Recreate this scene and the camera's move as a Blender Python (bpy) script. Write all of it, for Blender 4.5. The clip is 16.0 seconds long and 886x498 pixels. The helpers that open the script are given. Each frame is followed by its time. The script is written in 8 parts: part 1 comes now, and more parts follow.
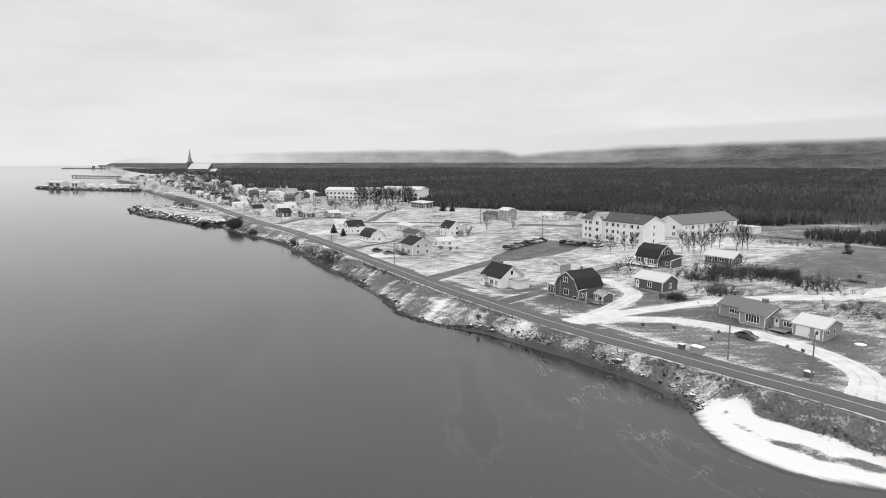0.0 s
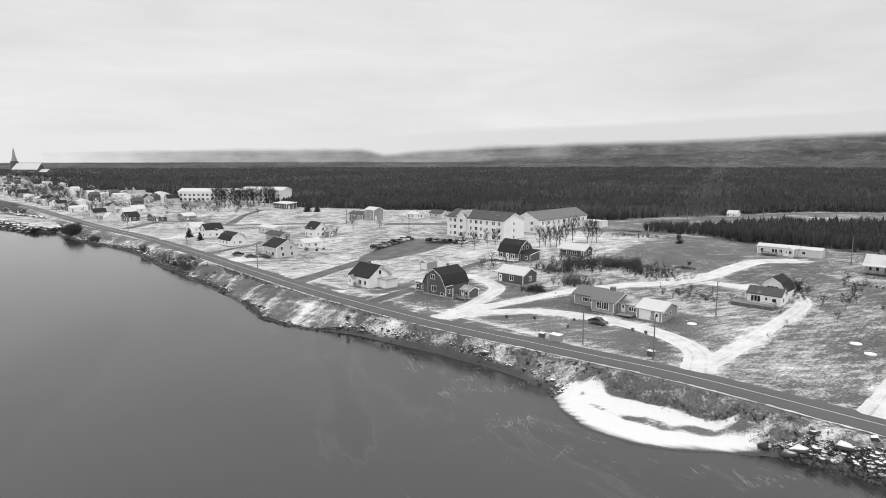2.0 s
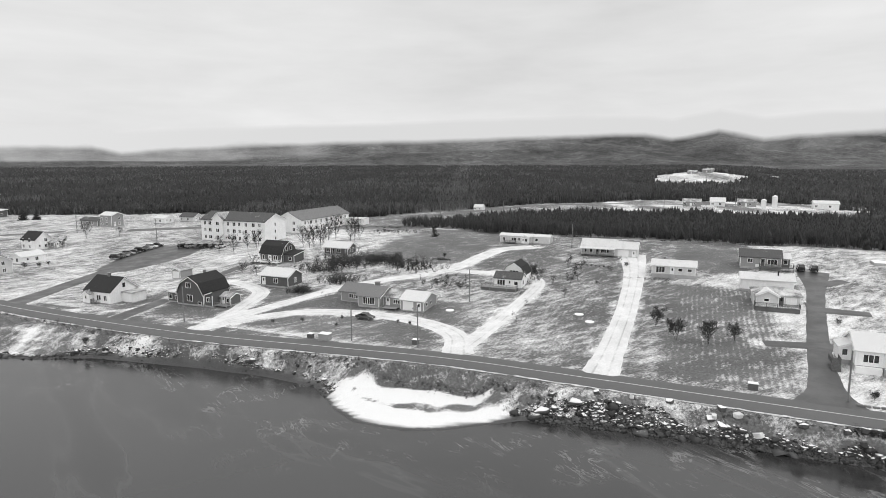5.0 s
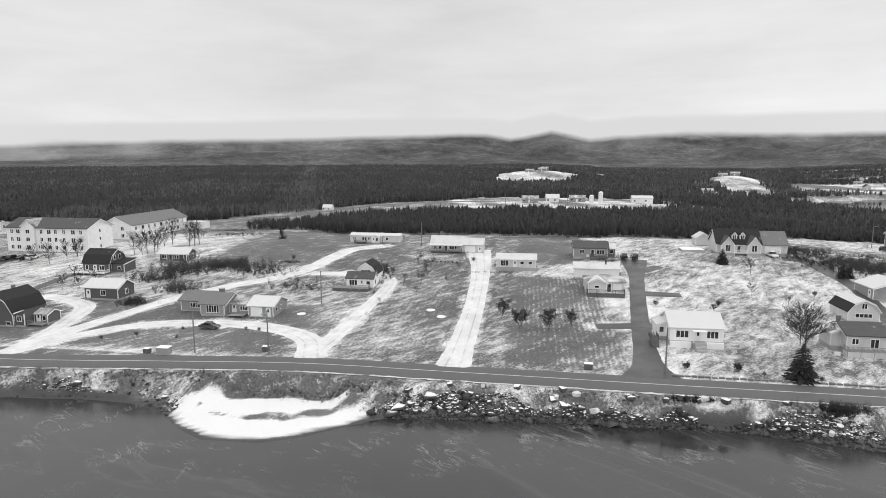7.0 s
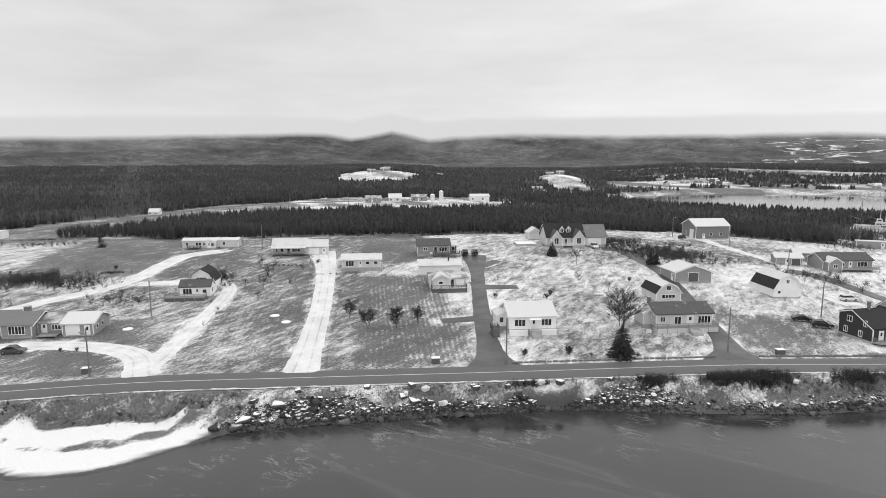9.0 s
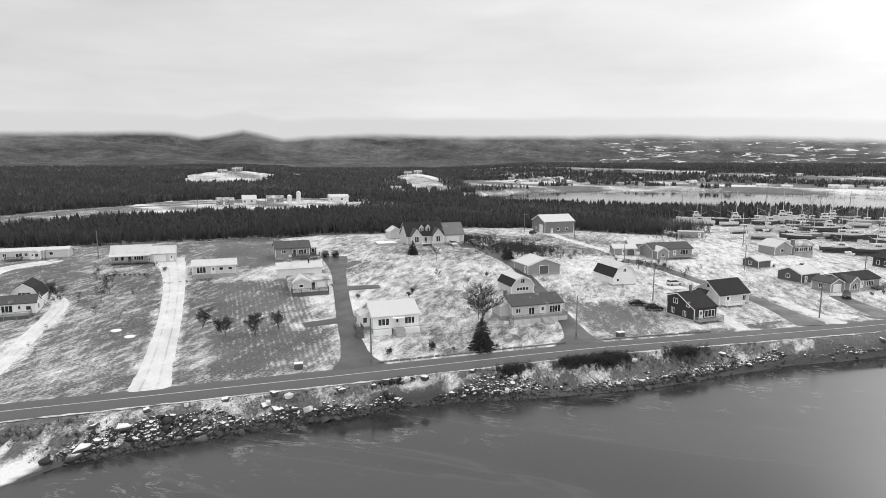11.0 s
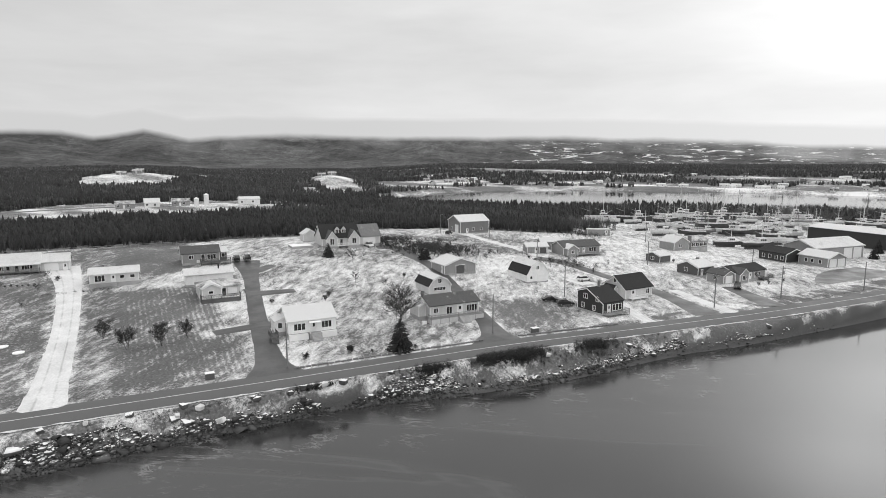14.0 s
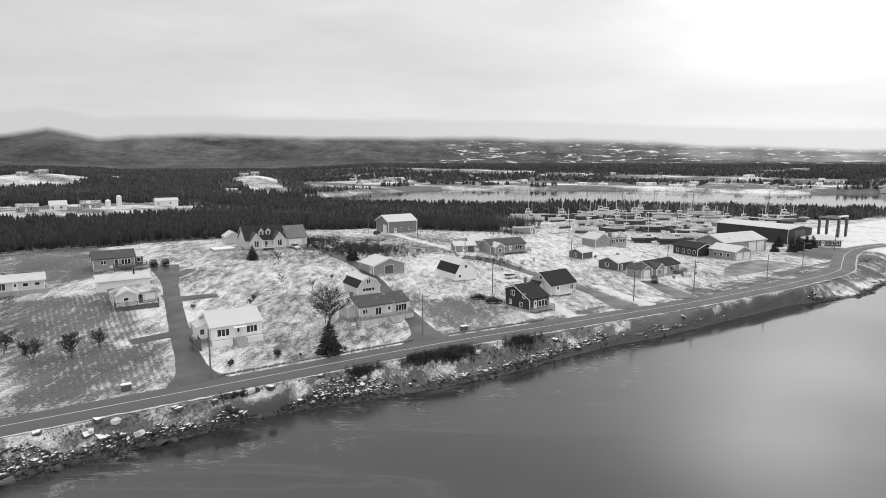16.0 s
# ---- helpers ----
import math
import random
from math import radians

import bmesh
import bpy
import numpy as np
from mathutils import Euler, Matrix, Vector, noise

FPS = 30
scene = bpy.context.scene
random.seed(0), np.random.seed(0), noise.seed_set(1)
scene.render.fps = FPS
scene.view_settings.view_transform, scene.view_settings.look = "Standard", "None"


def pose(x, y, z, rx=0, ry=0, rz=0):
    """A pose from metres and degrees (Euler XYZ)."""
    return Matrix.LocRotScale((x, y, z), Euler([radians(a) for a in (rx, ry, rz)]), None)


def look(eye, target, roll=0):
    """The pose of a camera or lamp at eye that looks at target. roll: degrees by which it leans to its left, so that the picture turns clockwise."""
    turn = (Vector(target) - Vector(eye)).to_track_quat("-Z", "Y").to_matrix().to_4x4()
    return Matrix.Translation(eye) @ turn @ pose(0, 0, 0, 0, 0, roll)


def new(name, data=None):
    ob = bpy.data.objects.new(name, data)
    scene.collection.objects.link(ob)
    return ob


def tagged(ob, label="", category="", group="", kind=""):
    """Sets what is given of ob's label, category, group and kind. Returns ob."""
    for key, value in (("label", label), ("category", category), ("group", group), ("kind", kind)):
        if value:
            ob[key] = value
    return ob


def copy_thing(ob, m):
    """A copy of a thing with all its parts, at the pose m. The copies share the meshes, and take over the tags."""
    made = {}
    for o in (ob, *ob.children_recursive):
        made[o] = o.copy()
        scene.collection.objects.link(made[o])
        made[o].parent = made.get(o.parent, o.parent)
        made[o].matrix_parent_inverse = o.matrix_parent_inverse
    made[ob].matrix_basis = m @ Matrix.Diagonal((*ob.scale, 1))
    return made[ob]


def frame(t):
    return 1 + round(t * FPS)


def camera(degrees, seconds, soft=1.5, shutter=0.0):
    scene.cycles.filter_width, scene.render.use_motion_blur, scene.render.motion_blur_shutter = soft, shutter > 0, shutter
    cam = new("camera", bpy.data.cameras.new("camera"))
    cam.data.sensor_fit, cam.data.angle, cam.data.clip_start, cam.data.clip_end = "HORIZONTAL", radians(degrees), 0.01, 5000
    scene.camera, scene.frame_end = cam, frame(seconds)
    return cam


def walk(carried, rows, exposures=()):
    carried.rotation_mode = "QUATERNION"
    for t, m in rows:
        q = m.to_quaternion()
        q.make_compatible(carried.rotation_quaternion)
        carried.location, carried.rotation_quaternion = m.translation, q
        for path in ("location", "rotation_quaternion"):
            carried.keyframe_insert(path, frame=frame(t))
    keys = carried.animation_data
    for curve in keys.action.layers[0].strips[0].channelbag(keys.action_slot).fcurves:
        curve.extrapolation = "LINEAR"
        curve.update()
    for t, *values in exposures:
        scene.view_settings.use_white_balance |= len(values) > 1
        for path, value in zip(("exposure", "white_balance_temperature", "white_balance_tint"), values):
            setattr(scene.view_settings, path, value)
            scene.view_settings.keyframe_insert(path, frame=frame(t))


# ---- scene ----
cam = camera(71.76, 16.0, soft=0.75)
EYE = 42.0                      # metres above the sea
PATH = [                        # seconds, yaw, pitch, roll: the camera hovers and turns to its right
    (0, 0.00, -8.27, 0.00),
    (0.5, -2.99, -8.28, 0.01),
    (1, -6.10, -8.28, 0.01),
    (1.5, -9.28, -8.29, 0.01),
    (2, -12.48, -8.32, 0.02),
    (2.5, -16.08, -8.34, 0.02),
    (3, -19.40, -8.36, 0.03),
    (3.5, -22.73, -8.38, 0.03),
    (4, -26.45, -8.41, 0.03),
    (4.5, -30.55, -8.42, 0.03),
    (7, -48.54, -8.48, 0.06),
    (7.5, -51.78, -8.48, 0.05),
    (8, -55.14, -8.47, 0.06),
    (8.5, -59.17, -8.47, 0.06),
    (9, -63.13, -8.48, 0.06),
    (9.5, -67.09, -8.49, 0.05),
    (12, -79.57, -8.43, 0.02),
    (12.5, -80.48, -8.39, -0.01),
    (13, -81.32, -8.40, -0.01),
    (13.5, -82.56, -8.39, -0.00),
    (14, -84.07, -8.40, 0.00),
    (14.5, -85.86, -8.40, 0.00),
    (15, -87.49, -8.42, 0.01),
    (15.5, -89.07, -8.41, 0.01),
    (16, -90.82, -8.42, 0.01),
]
walk(cam, [(t, pose(0, 0, EYE, 90 + pitch, 0, yaw)) for t, yaw, pitch, _ in PATH], exposures=((0.0, 0.0), (9.5, -0.02), (12.0, -0.08), (16.0, -0.18)))

# ---- world and light: a bright overcast sky, brighter where the sun stands behind the cloud ----
SUN_AZ, SUN_EL = radians(128), radians(50)
GLOW_AZ = radians(122)          # the thin place in the cloud
SUN_WAY = (math.sin(SUN_AZ) * math.cos(SUN_EL), math.cos(SUN_AZ) * math.cos(SUN_EL), math.sin(SUN_EL))
scene.view_settings.exposure = 0.0


def link(nt, a, b):
    nt.links.new(a, b)


def node(nt, kind, **values):
    n = nt.nodes.new(kind)
    for key, value in values.items():
        if key in n.inputs:
            n.inputs[key].default_value = value
    return n


def math_node(nt, op, a, b=None, c=None, clamp=False):
    n = nt.nodes.new("ShaderNodeMath")
    n.operation, n.use_clamp = op, clamp
    for i, v in enumerate((a, b, c)):
        if v is None:
            continue
        if isinstance(v, (int, float)):
            n.inputs[i].default_value = v
        else:
            link(nt, v, n.inputs[i])
    return n.outputs[0]


def make_world():
    w = bpy.data.worlds.new("overcast_sky")
    scene.world = w
    w.use_nodes = True
    nt = w.node_tree
    bg = nt.nodes["Background"]
    sky = nt.nodes.new("ShaderNodeTexSky")
    sky.sky_type, sky.sun_disc, sky.sun_elevation, sky.sun_rotation = "NISHITA", False, SUN_EL, SUN_AZ
    grey = nt.nodes.new("ShaderNodeRGBToBW")
    link(nt, sky.outputs[0], grey.inputs[0])
    co = nt.nodes.new("ShaderNodeTexCoord")
    sep = nt.nodes.new("ShaderNodeSeparateXYZ")
    link(nt, co.outputs["Generated"], sep.inputs[0])
    up = math_node(nt, "MAXIMUM", sep.outputs[2], 0.0)
    flat = nt.nodes.new("ShaderNodeMapping")
    flat.inputs["Scale"].default_value = (1, 1, 5.0)
    link(nt, co.outputs["Generated"], flat.inputs[0])
    cloud = node(nt, "ShaderNodeTexNoise", Scale=2.2, Detail=5.0, Roughness=0.5, Distortion=0.4)
    link(nt, flat.outputs[0], cloud.inputs["Vector"])
    puff = node(nt, "ShaderNodeTexNoise", Scale=7.0, Detail=4.0, Roughness=0.55)
    link(nt, flat.outputs[0], puff.inputs["Vector"])
    # cloud brightness: a base, broad and fine mottling, a pale band low down, a rise to the zenith, the glow round the hidden sun
    broad = math_node(nt, "MULTIPLY_ADD", cloud.outputs[0], 0.30, 0.60)
    fine = math_node(nt, "MULTIPLY_ADD", puff.outputs[0], 0.12, -0.06)
    low = math_node(nt, "MULTIPLY", math_node(nt, "POWER", math_node(nt, "SUBTRACT", 1.0, up), 22.0), 0.10)
    high = math_node(nt, "MULTIPLY", math_node(nt, "SMOOTH_MIN", math_node(nt, "MAXIMUM", math_node(nt, "SUBTRACT", up, 0.25), 0.0), 0.6, 0.1), 1.0)
    dot = nt.nodes.new("ShaderNodeVectorMath")
    dot.operation = "DOT_PRODUCT"
    dot.inputs[1].default_value = (math.sin(GLOW_AZ) * 0.927, math.cos(GLOW_AZ) * 0.927, 0.375)
    link(nt, co.outputs["Generated"], dot.inputs[0])
    facing = math_node(nt, "MAXIMUM", dot.outputs["Value"], 0.0)
    veil = math_node(nt, "MULTIPLY_ADD", cloud.outputs[0], 3.2, -0.7, clamp=True)
    core = math_node(nt, "MULTIPLY", math_node(nt, "POWER", facing, 70.0), math_node(nt, "MULTIPLY", veil, 2.5))
    glow = math_node(nt, "ADD", core, math_node(nt, "MULTIPLY", math_node(nt, "POWER", facing, 6.0), 0.24))
    total = math_node(nt, "ADD", broad, fine)
    behind = nt.nodes.new("ShaderNodeVectorMath")
    behind.operation = "DOT_PRODUCT"
    behind.inputs[1].default_value = (-0.80, -0.52, 0.30)
    link(nt, co.outputs["Generated"], behind.inputs[0])
    seaward = math_node(nt, "MULTIPLY", math_node(nt, "POWER", math_node(nt, "MAXIMUM", behind.outputs["Value"], 0.0), 1.5), 0.5)
    for extra in (low, high, glow, seaward, math_node(nt, "MULTIPLY", grey.outputs[0], 0.004)):
        total = math_node(nt, "ADD", total, extra)
    mix = nt.nodes.new("ShaderNodeCombineColor")
    for i in range(3):
        link(nt, total, mix.inputs[i])
    link(nt, mix.outputs[0], bg.inputs[0])
    bg.inputs[1].default_value = 1.0


make_world()
sun = new("sun", bpy.data.lights.new("sun", "SUN"))
sun.data.energy, sun.data.angle, sun.data.color = 0.30, radians(25), (1, 1, 1)
sun.matrix_world = look((0, 0, 500), (-SUN_WAY[0] * 100, -SUN_WAY[1] * 100, 500 - SUN_WAY[2] * 100))

# ---- terrain plan ----
ROAD = [(-520, 1075), (-411, 889), (-237, 587), (-125, 395), (-80, 326), (-42, 259), (-16, 211), (4, 175), (28, 138), (49, 112), (65, 92),
        (80, 68), (99, 37), (121, 1.5), (136, -27), (154, -61), (168, -85), (182, -108), (202, -136), (220, -150), (239, -164), (256, -181), (268, -203)]
SHORE = [(-1400, 2600), (-900, 1750), (-640, 1210), (-500, 1000), (-430, 870), (-386, 809), (-248, 600), (-180, 470), (-133, 372), (-110, 340), (-80, 303),
         (-60, 262), (-33, 212), (-20, 185), (-13, 165), (-3, 153), (10, 145), (26, 127), (36, 114), (42, 103), (40.5, 92), (41, 85), (46, 77.5),
         (52, 74), (58, 72), (64, 70), (71, 62), (78.5, 52.5), (90, 36), (97, 26), (105, 6), (114, -12), (133, -39), (141, -55), (157, -80), (172, -104),
         (182, -132), (215, -168), (238, -190), (252, -215), (262, -250), (300, -420), (420, -900), (700, -2000)]
UX, UY = 0.546, -0.838          # along the road; inland is (0.838, 0.546)


def near_line(line, x, y):
    """The distance to a polyline and the side of it: positive to its left side as it runs, negative to its right."""
    x, y = np.asarray(x, float), np.asarray(y, float)
    best, side = np.full(x.shape, 1e9), np.ones(x.shape)
    for (ax, ay), (bx, by) in zip(line[:-1], line[1:]):
        dx, dy = bx - ax, by - ay
        k = np.clip(((x - ax) * dx + (y - ay) * dy) / (dx * dx + dy * dy), 0, 1)
        d = np.hypot(x - ax - k * dx, y - ay - k * dy)
        closer = d < best
        best = np.where(closer, d, best)
        side = np.where(closer, np.sign(dx * (y - ay) - dy * (x - ax)), side)
    return best * np.where(side == 0, 1, side)


def smooth(a, b, v):
    k = np.clip((np.asarray(v, float) - a) / (b - a), 0, 1)
    return k * k * (3 - 2 * k)


def along(x, y):
    return (x - 80) * UX + (y - 68) * UY


def inland(x, y):
    return (x - 80) * -UY + (y - 68) * UX


def river(x, y):
    """How deep a place lies in the inlet behind the woods: 1 in the middle, 0 outside."""
    az, r = np.degrees(np.arctan2(x, y)), np.hypot(x, y)
    near = np.interp(az, [77, 78.5, 80, 90, 105, 120, 140, 180], [645, 560, 520, 490, 500, 520, 560, 600])
    far = np.interp(az, [77, 80, 83.3, 86, 95, 110, 120, 140, 180], [645, 705, 765, 804, 850, 860, 850, 1100, 1500])
    return smooth(0, 25, r - near) * smooth(0, 25, far - r) * (az > 77)


def ground_z(x, y):
    x, y = np.asarray(x, float), np.asarray(y, float)
    s, d = along(x, y), inland(x, y)
    shore = near_line(SHORE, x, y)
    rise = 8.0 - 5.0 * smooth(60, 170, s) - 3.0 * smooth(60, 250, -s)
    z = 4.0 + rise * smooth(6, 125, d)
    z = z + 5 * smooth(1100, 2600, d)
    road = np.abs(near_line(ROAD, x, y))
    part_way = np.clip(shore, 0, 12) / (np.clip(shore, 0, 12) + np.maximum(road - 5.3, 0.05))
    bank = 4.0 * np.maximum(0.3 * part_way + 0.7 * smooth(0.04, 0.92, part_way), smooth(2, 11, shore))
    bank = np.where(road < 5.5, 4.0, bank)
    spit = smooth(13, 10, np.hypot((x - 52) / 1.25, (y - 86) / 0.95))
    bank = bank * (1 - spit) + (0.16 * np.clip(shore, 0, 3) + 0.6 * smooth(2, 12, shore)) * spit * np.where(road < 6, 0, 1) + np.where(road < 6, bank, 0) * spit
    inner = smooth(6, 20, d)
    z = np.where(d > 0, np.minimum(z, np.maximum(bank, 4.0 * smooth(0, 9, shore))) * (1 - inner) + z * inner, bank)
    z = np.where(s > 215, np.minimum(z, 0.3 + 3.7 * smooth(0, 12, shore)), z)
    z = np.where(shore < 0, 0.18 * np.maximum(shore, -25), z)
    z = z + 9 * np.exp(-(((x + 429) ** 2 + (y - 1067) ** 2) / 9000.0))
    az, r = np.degrees(np.arctan2(x, y)), np.hypot(x, y)
    z = z + 12 * np.exp(-((r - 910) / 120) ** 2 - ((az - 57.3) / 4.5) ** 2) + 15 * np.exp(-((r - 880) / 130) ** 2 - ((az - 73.6) / 3.2) ** 2)
    z = z + 16 * smooth(850, 1500, r) * smooth(75, 85, az)
    k = river(x, y)
    return z * (1 - k) - 2.5 * k
# ---- end of terrain plan ----

# ---- materials: the film is black and white, so all paints are greys ----
def material(name):
    m = bpy.data.materials.new(name)
    m.use_nodes = True
    nt = m.node_tree
    return m, nt, nt.nodes["Principled BSDF"]


def noise_of(nt, scale, detail=4.0, rough=0.55, vector=None, distortion=0.0):
    n = node(nt, "ShaderNodeTexNoise", Scale=scale, Detail=detail, Roughness=rough, Distortion=distortion)
    if vector is not None:
        link(nt, vector, n.inputs["Vector"])
    return n.outputs[0]


def world_place(nt):
    """Places in metres, the same for every object."""
    return nt.nodes.new("ShaderNodeNewGeometry").outputs["Position"]


def ramp(nt, value, stops):
    n = nt.nodes.new("ShaderNodeValToRGB")
    link(nt, value, n.inputs[0])
    e = n.color_ramp.elements
    while len(e) < len(stops):
        e.new(0.5)
    for el, (at, v) in zip(e, stops):
        el.position, el.color = at, (v, v, v, 1)
    return n.outputs[0]


def mixed(nt, k, a, b):
    n = nt.nodes.new("ShaderNodeMix")
    n.data_type = "RGBA"
    for i, v in ((0, k), (6, a), (7, b)):
        if isinstance(v, (int, float)):
            n.inputs[i].default_value = v if i == 0 else (v, v, v, 1)
        else:
            link(nt, v, n.inputs[i])
    return n.outputs[2]


def bump(nt, bsdf, height, strength=0.5, distance=0.05):
    n = node(nt, "ShaderNodeBump", Strength=strength, Distance=distance)
    link(nt, height, n.inputs["Height"])
    link(nt, n.outputs[0], bsdf.inputs["Normal"])


def plain(name, grey, rough=0.7, vary=0.25, scale=1.5, metal=0.0):
    """A painted or raw surface with blotches and grain."""
    m, nt, b = material(name)
    p = world_place(nt)
    big, fine = noise_of(nt, 0.35 * scale, 3, vector=p), noise_of(nt, 6 * scale, 4, vector=p)
    k = math_node(nt, "ADD", math_node(nt, "MULTIPLY", big, 0.6), math_node(nt, "MULTIPLY", fine, 0.4))
    link(nt, ramp(nt, k, ((0.3, grey * (1 - vary)), (0.7, min(0.9, grey * (1 + vary))))), b.inputs["Base Color"])
    b.inputs["Roughness"].default_value, b.inputs["Metallic"].default_value = rough, metal
    bump(nt, b, fine, 0.3, 0.02)
    return m


def siding(name, grey, board=0.16):
    """Lapped boards or vinyl: shadow lines under each lap, faint weathering."""
    m, nt, b = material(name)
    p = world_place(nt)
    sep = nt.nodes.new("ShaderNodeSeparateXYZ")
    link(nt, p, sep.inputs[0])
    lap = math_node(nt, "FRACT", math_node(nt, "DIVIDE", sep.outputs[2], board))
    big = noise_of(nt, 0.5, 4, vector=p)
    streak = nt.nodes.new("ShaderNodeMapping")
    streak.inputs["Scale"].default_value = (3, 3, 0.25)
    link(nt, p, streak.inputs[0])
    run = noise_of(nt, 1.0, 4, vector=streak.outputs[0])
    k = math_node(nt, "ADD", math_node(nt, "MULTIPLY", big, 0.5), math_node(nt, "MULTIPLY", run, 0.5))
    base = ramp(nt, k, ((0.3, grey * 0.86), (0.7, min(0.86, grey * 1.1))))
    # shadow below each lap, painted into the base colour
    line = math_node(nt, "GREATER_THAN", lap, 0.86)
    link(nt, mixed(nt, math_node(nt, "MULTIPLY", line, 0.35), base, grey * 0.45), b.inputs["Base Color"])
    b.inputs["Roughness"].default_value = 0.55
    bump(nt, b, lap, 0.4, 0.02)
    return m


def roofing(name, grey, snow, ribs=0.0):
    """Shingles or ribbed metal with a thin, patchy layer of snow."""
    m, nt, b = material(name)
    p = world_place(nt)
    obj = nt.nodes.new("ShaderNodeTexCoord").outputs["Object"]
    sep = nt.nodes.new("ShaderNodeSeparateXYZ")
    link(nt, obj, sep.inputs[0])
    row = math_node(nt, "FRACT", math_node(nt, "MULTIPLY", sep.outputs[2], 6.0))
    fine = noise_of(nt, 5, 4, vector=p)
    base = ramp(nt, fine, ((0.3, grey * 0.75), (0.7, grey * 1.3)))
    base = mixed(nt, math_node(nt, "MULTIPLY", math_node(nt, "GREATER_THAN", row, 0.8), 0.25), base, grey * 0.5)
    cover = math_node(nt, "ADD", math_node(nt, "MULTIPLY", noise_of(nt, 0.35, 5, 0.6, p), 0.7), math_node(nt, "MULTIPLY", noise_of(nt, 2.2, 4, 0.6, p), 0.3))
    edge = 0.78 - 0.56 * snow
    k = ramp(nt, cover, ((max(0.0, edge - 0.12), 0.0), (min(1.0, edge + 0.12), 1.0)))
    white = ramp(nt, fine, ((0.25, 0.50), (0.75, 0.68)))
    link(nt, mixed(nt, k, base, white), b.inputs["Base Color"])
    b.inputs["Roughness"].default_value, b.inputs["Specular IOR Level"].default_value = 0.85, 0.2
    if ribs:
        rib = math_node(nt, "LESS_THAN", math_node(nt, "FRACT", math_node(nt, "DIVIDE", sep.outputs[0], ribs)), 0.2)
        bump(nt, b, rib, 0.8, 0.04)
    else:
        bump(nt, b, math_node(nt, "ADD", row, fine), 0.4, 0.03)
    return m


def ground_material():
    """Winter grass under broken snow. The mesh's 'cover' says how much snow lies, a second mask where earth, weed and
    the ground under woods are dark.
    """
    m, nt, b = material("frosted_grass")
    p = world_place(nt)
    cov = nt.nodes.new("ShaderNodeAttribute")
    cov.attribute_name = "cover"
    turn = nt.nodes.new("ShaderNodeMapping")
    turn.inputs["Rotation"].default_value = (0, 0, radians(57))
    turn.inputs["Scale"].default_value = (0.38, 1.0, 1.0)
    link(nt, p, turn.inputs[0])
    broad, mid = noise_of(nt, 0.06, 5, 0.6, p), noise_of(nt, 0.55, 6, 0.66, turn.outputs[0], 0.3)
    fine = noise_of(nt, 2.2, 5, 0.7, p)
    tuft = noise_of(nt, 6.0, 3, 0.65, p)
    mask = math_node(nt, "ADD", math_node(nt, "MULTIPLY", broad, 0.20), math_node(nt, "ADD", math_node(nt, "MULTIPLY", mid, 0.36), math_node(nt, "ADD", math_node(nt, "MULTIPLY", fine, 0.27), math_node(nt, "MULTIPLY", tuft, 0.17))))
    k = math_node(nt, "ADD", mask, math_node(nt, "MULTIPLY_ADD", cov.outputs["Fac"], 0.46, -0.23))
    rows = nt.nodes.new("ShaderNodeAttribute")
    rows.attribute_name = "rows"
    line = nt.nodes.new("ShaderNodeVectorMath")
    line.operation = "DOT_PRODUCT"
    line.inputs[1].default_value = (0.546, -0.838, 0)
    link(nt, p, line.inputs[0])
    furrow = math_node(nt, "SINE", math_node(nt, "ADD", math_node(nt, "MULTIPLY", line.outputs["Value"], 5.6), math_node(nt, "MULTIPLY", broad, 9.0)))
    k = math_node(nt, "ADD", k, math_node(nt, "MULTIPLY", math_node(nt, "MULTIPLY", furrow, rows.outputs["Fac"]), 0.022))
    k = ramp(nt, k, ((0.45, 0.0), (0.585, 1.0)))
    grass = ramp(nt, math_node(nt, "ADD", math_node(nt, "MULTIPLY", fine, 0.6), math_node(nt, "MULTIPLY", broad, 0.4)), ((0.32, 0.045), (0.5, 0.115), (0.68, 0.22)))
    snow = ramp(nt, tuft, ((0.25, 0.58), (0.7, 0.82)))
    dark_ground = nt.nodes.new("ShaderNodeAttribute")
    dark_ground.attribute_name = "dark_ground"
    wet = math_node(nt, "MULTIPLY", dark_ground.outputs["Fac"], ramp(nt, fine, ((0.25, 0.75), (0.6, 1.0))))
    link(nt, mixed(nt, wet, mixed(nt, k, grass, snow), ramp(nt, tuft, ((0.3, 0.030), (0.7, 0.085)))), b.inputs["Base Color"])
    b.inputs["Roughness"].default_value = 0.9
    bump(nt, b, math_node(nt, "ADD", fine, tuft), 0.6, 0.12)
    return m


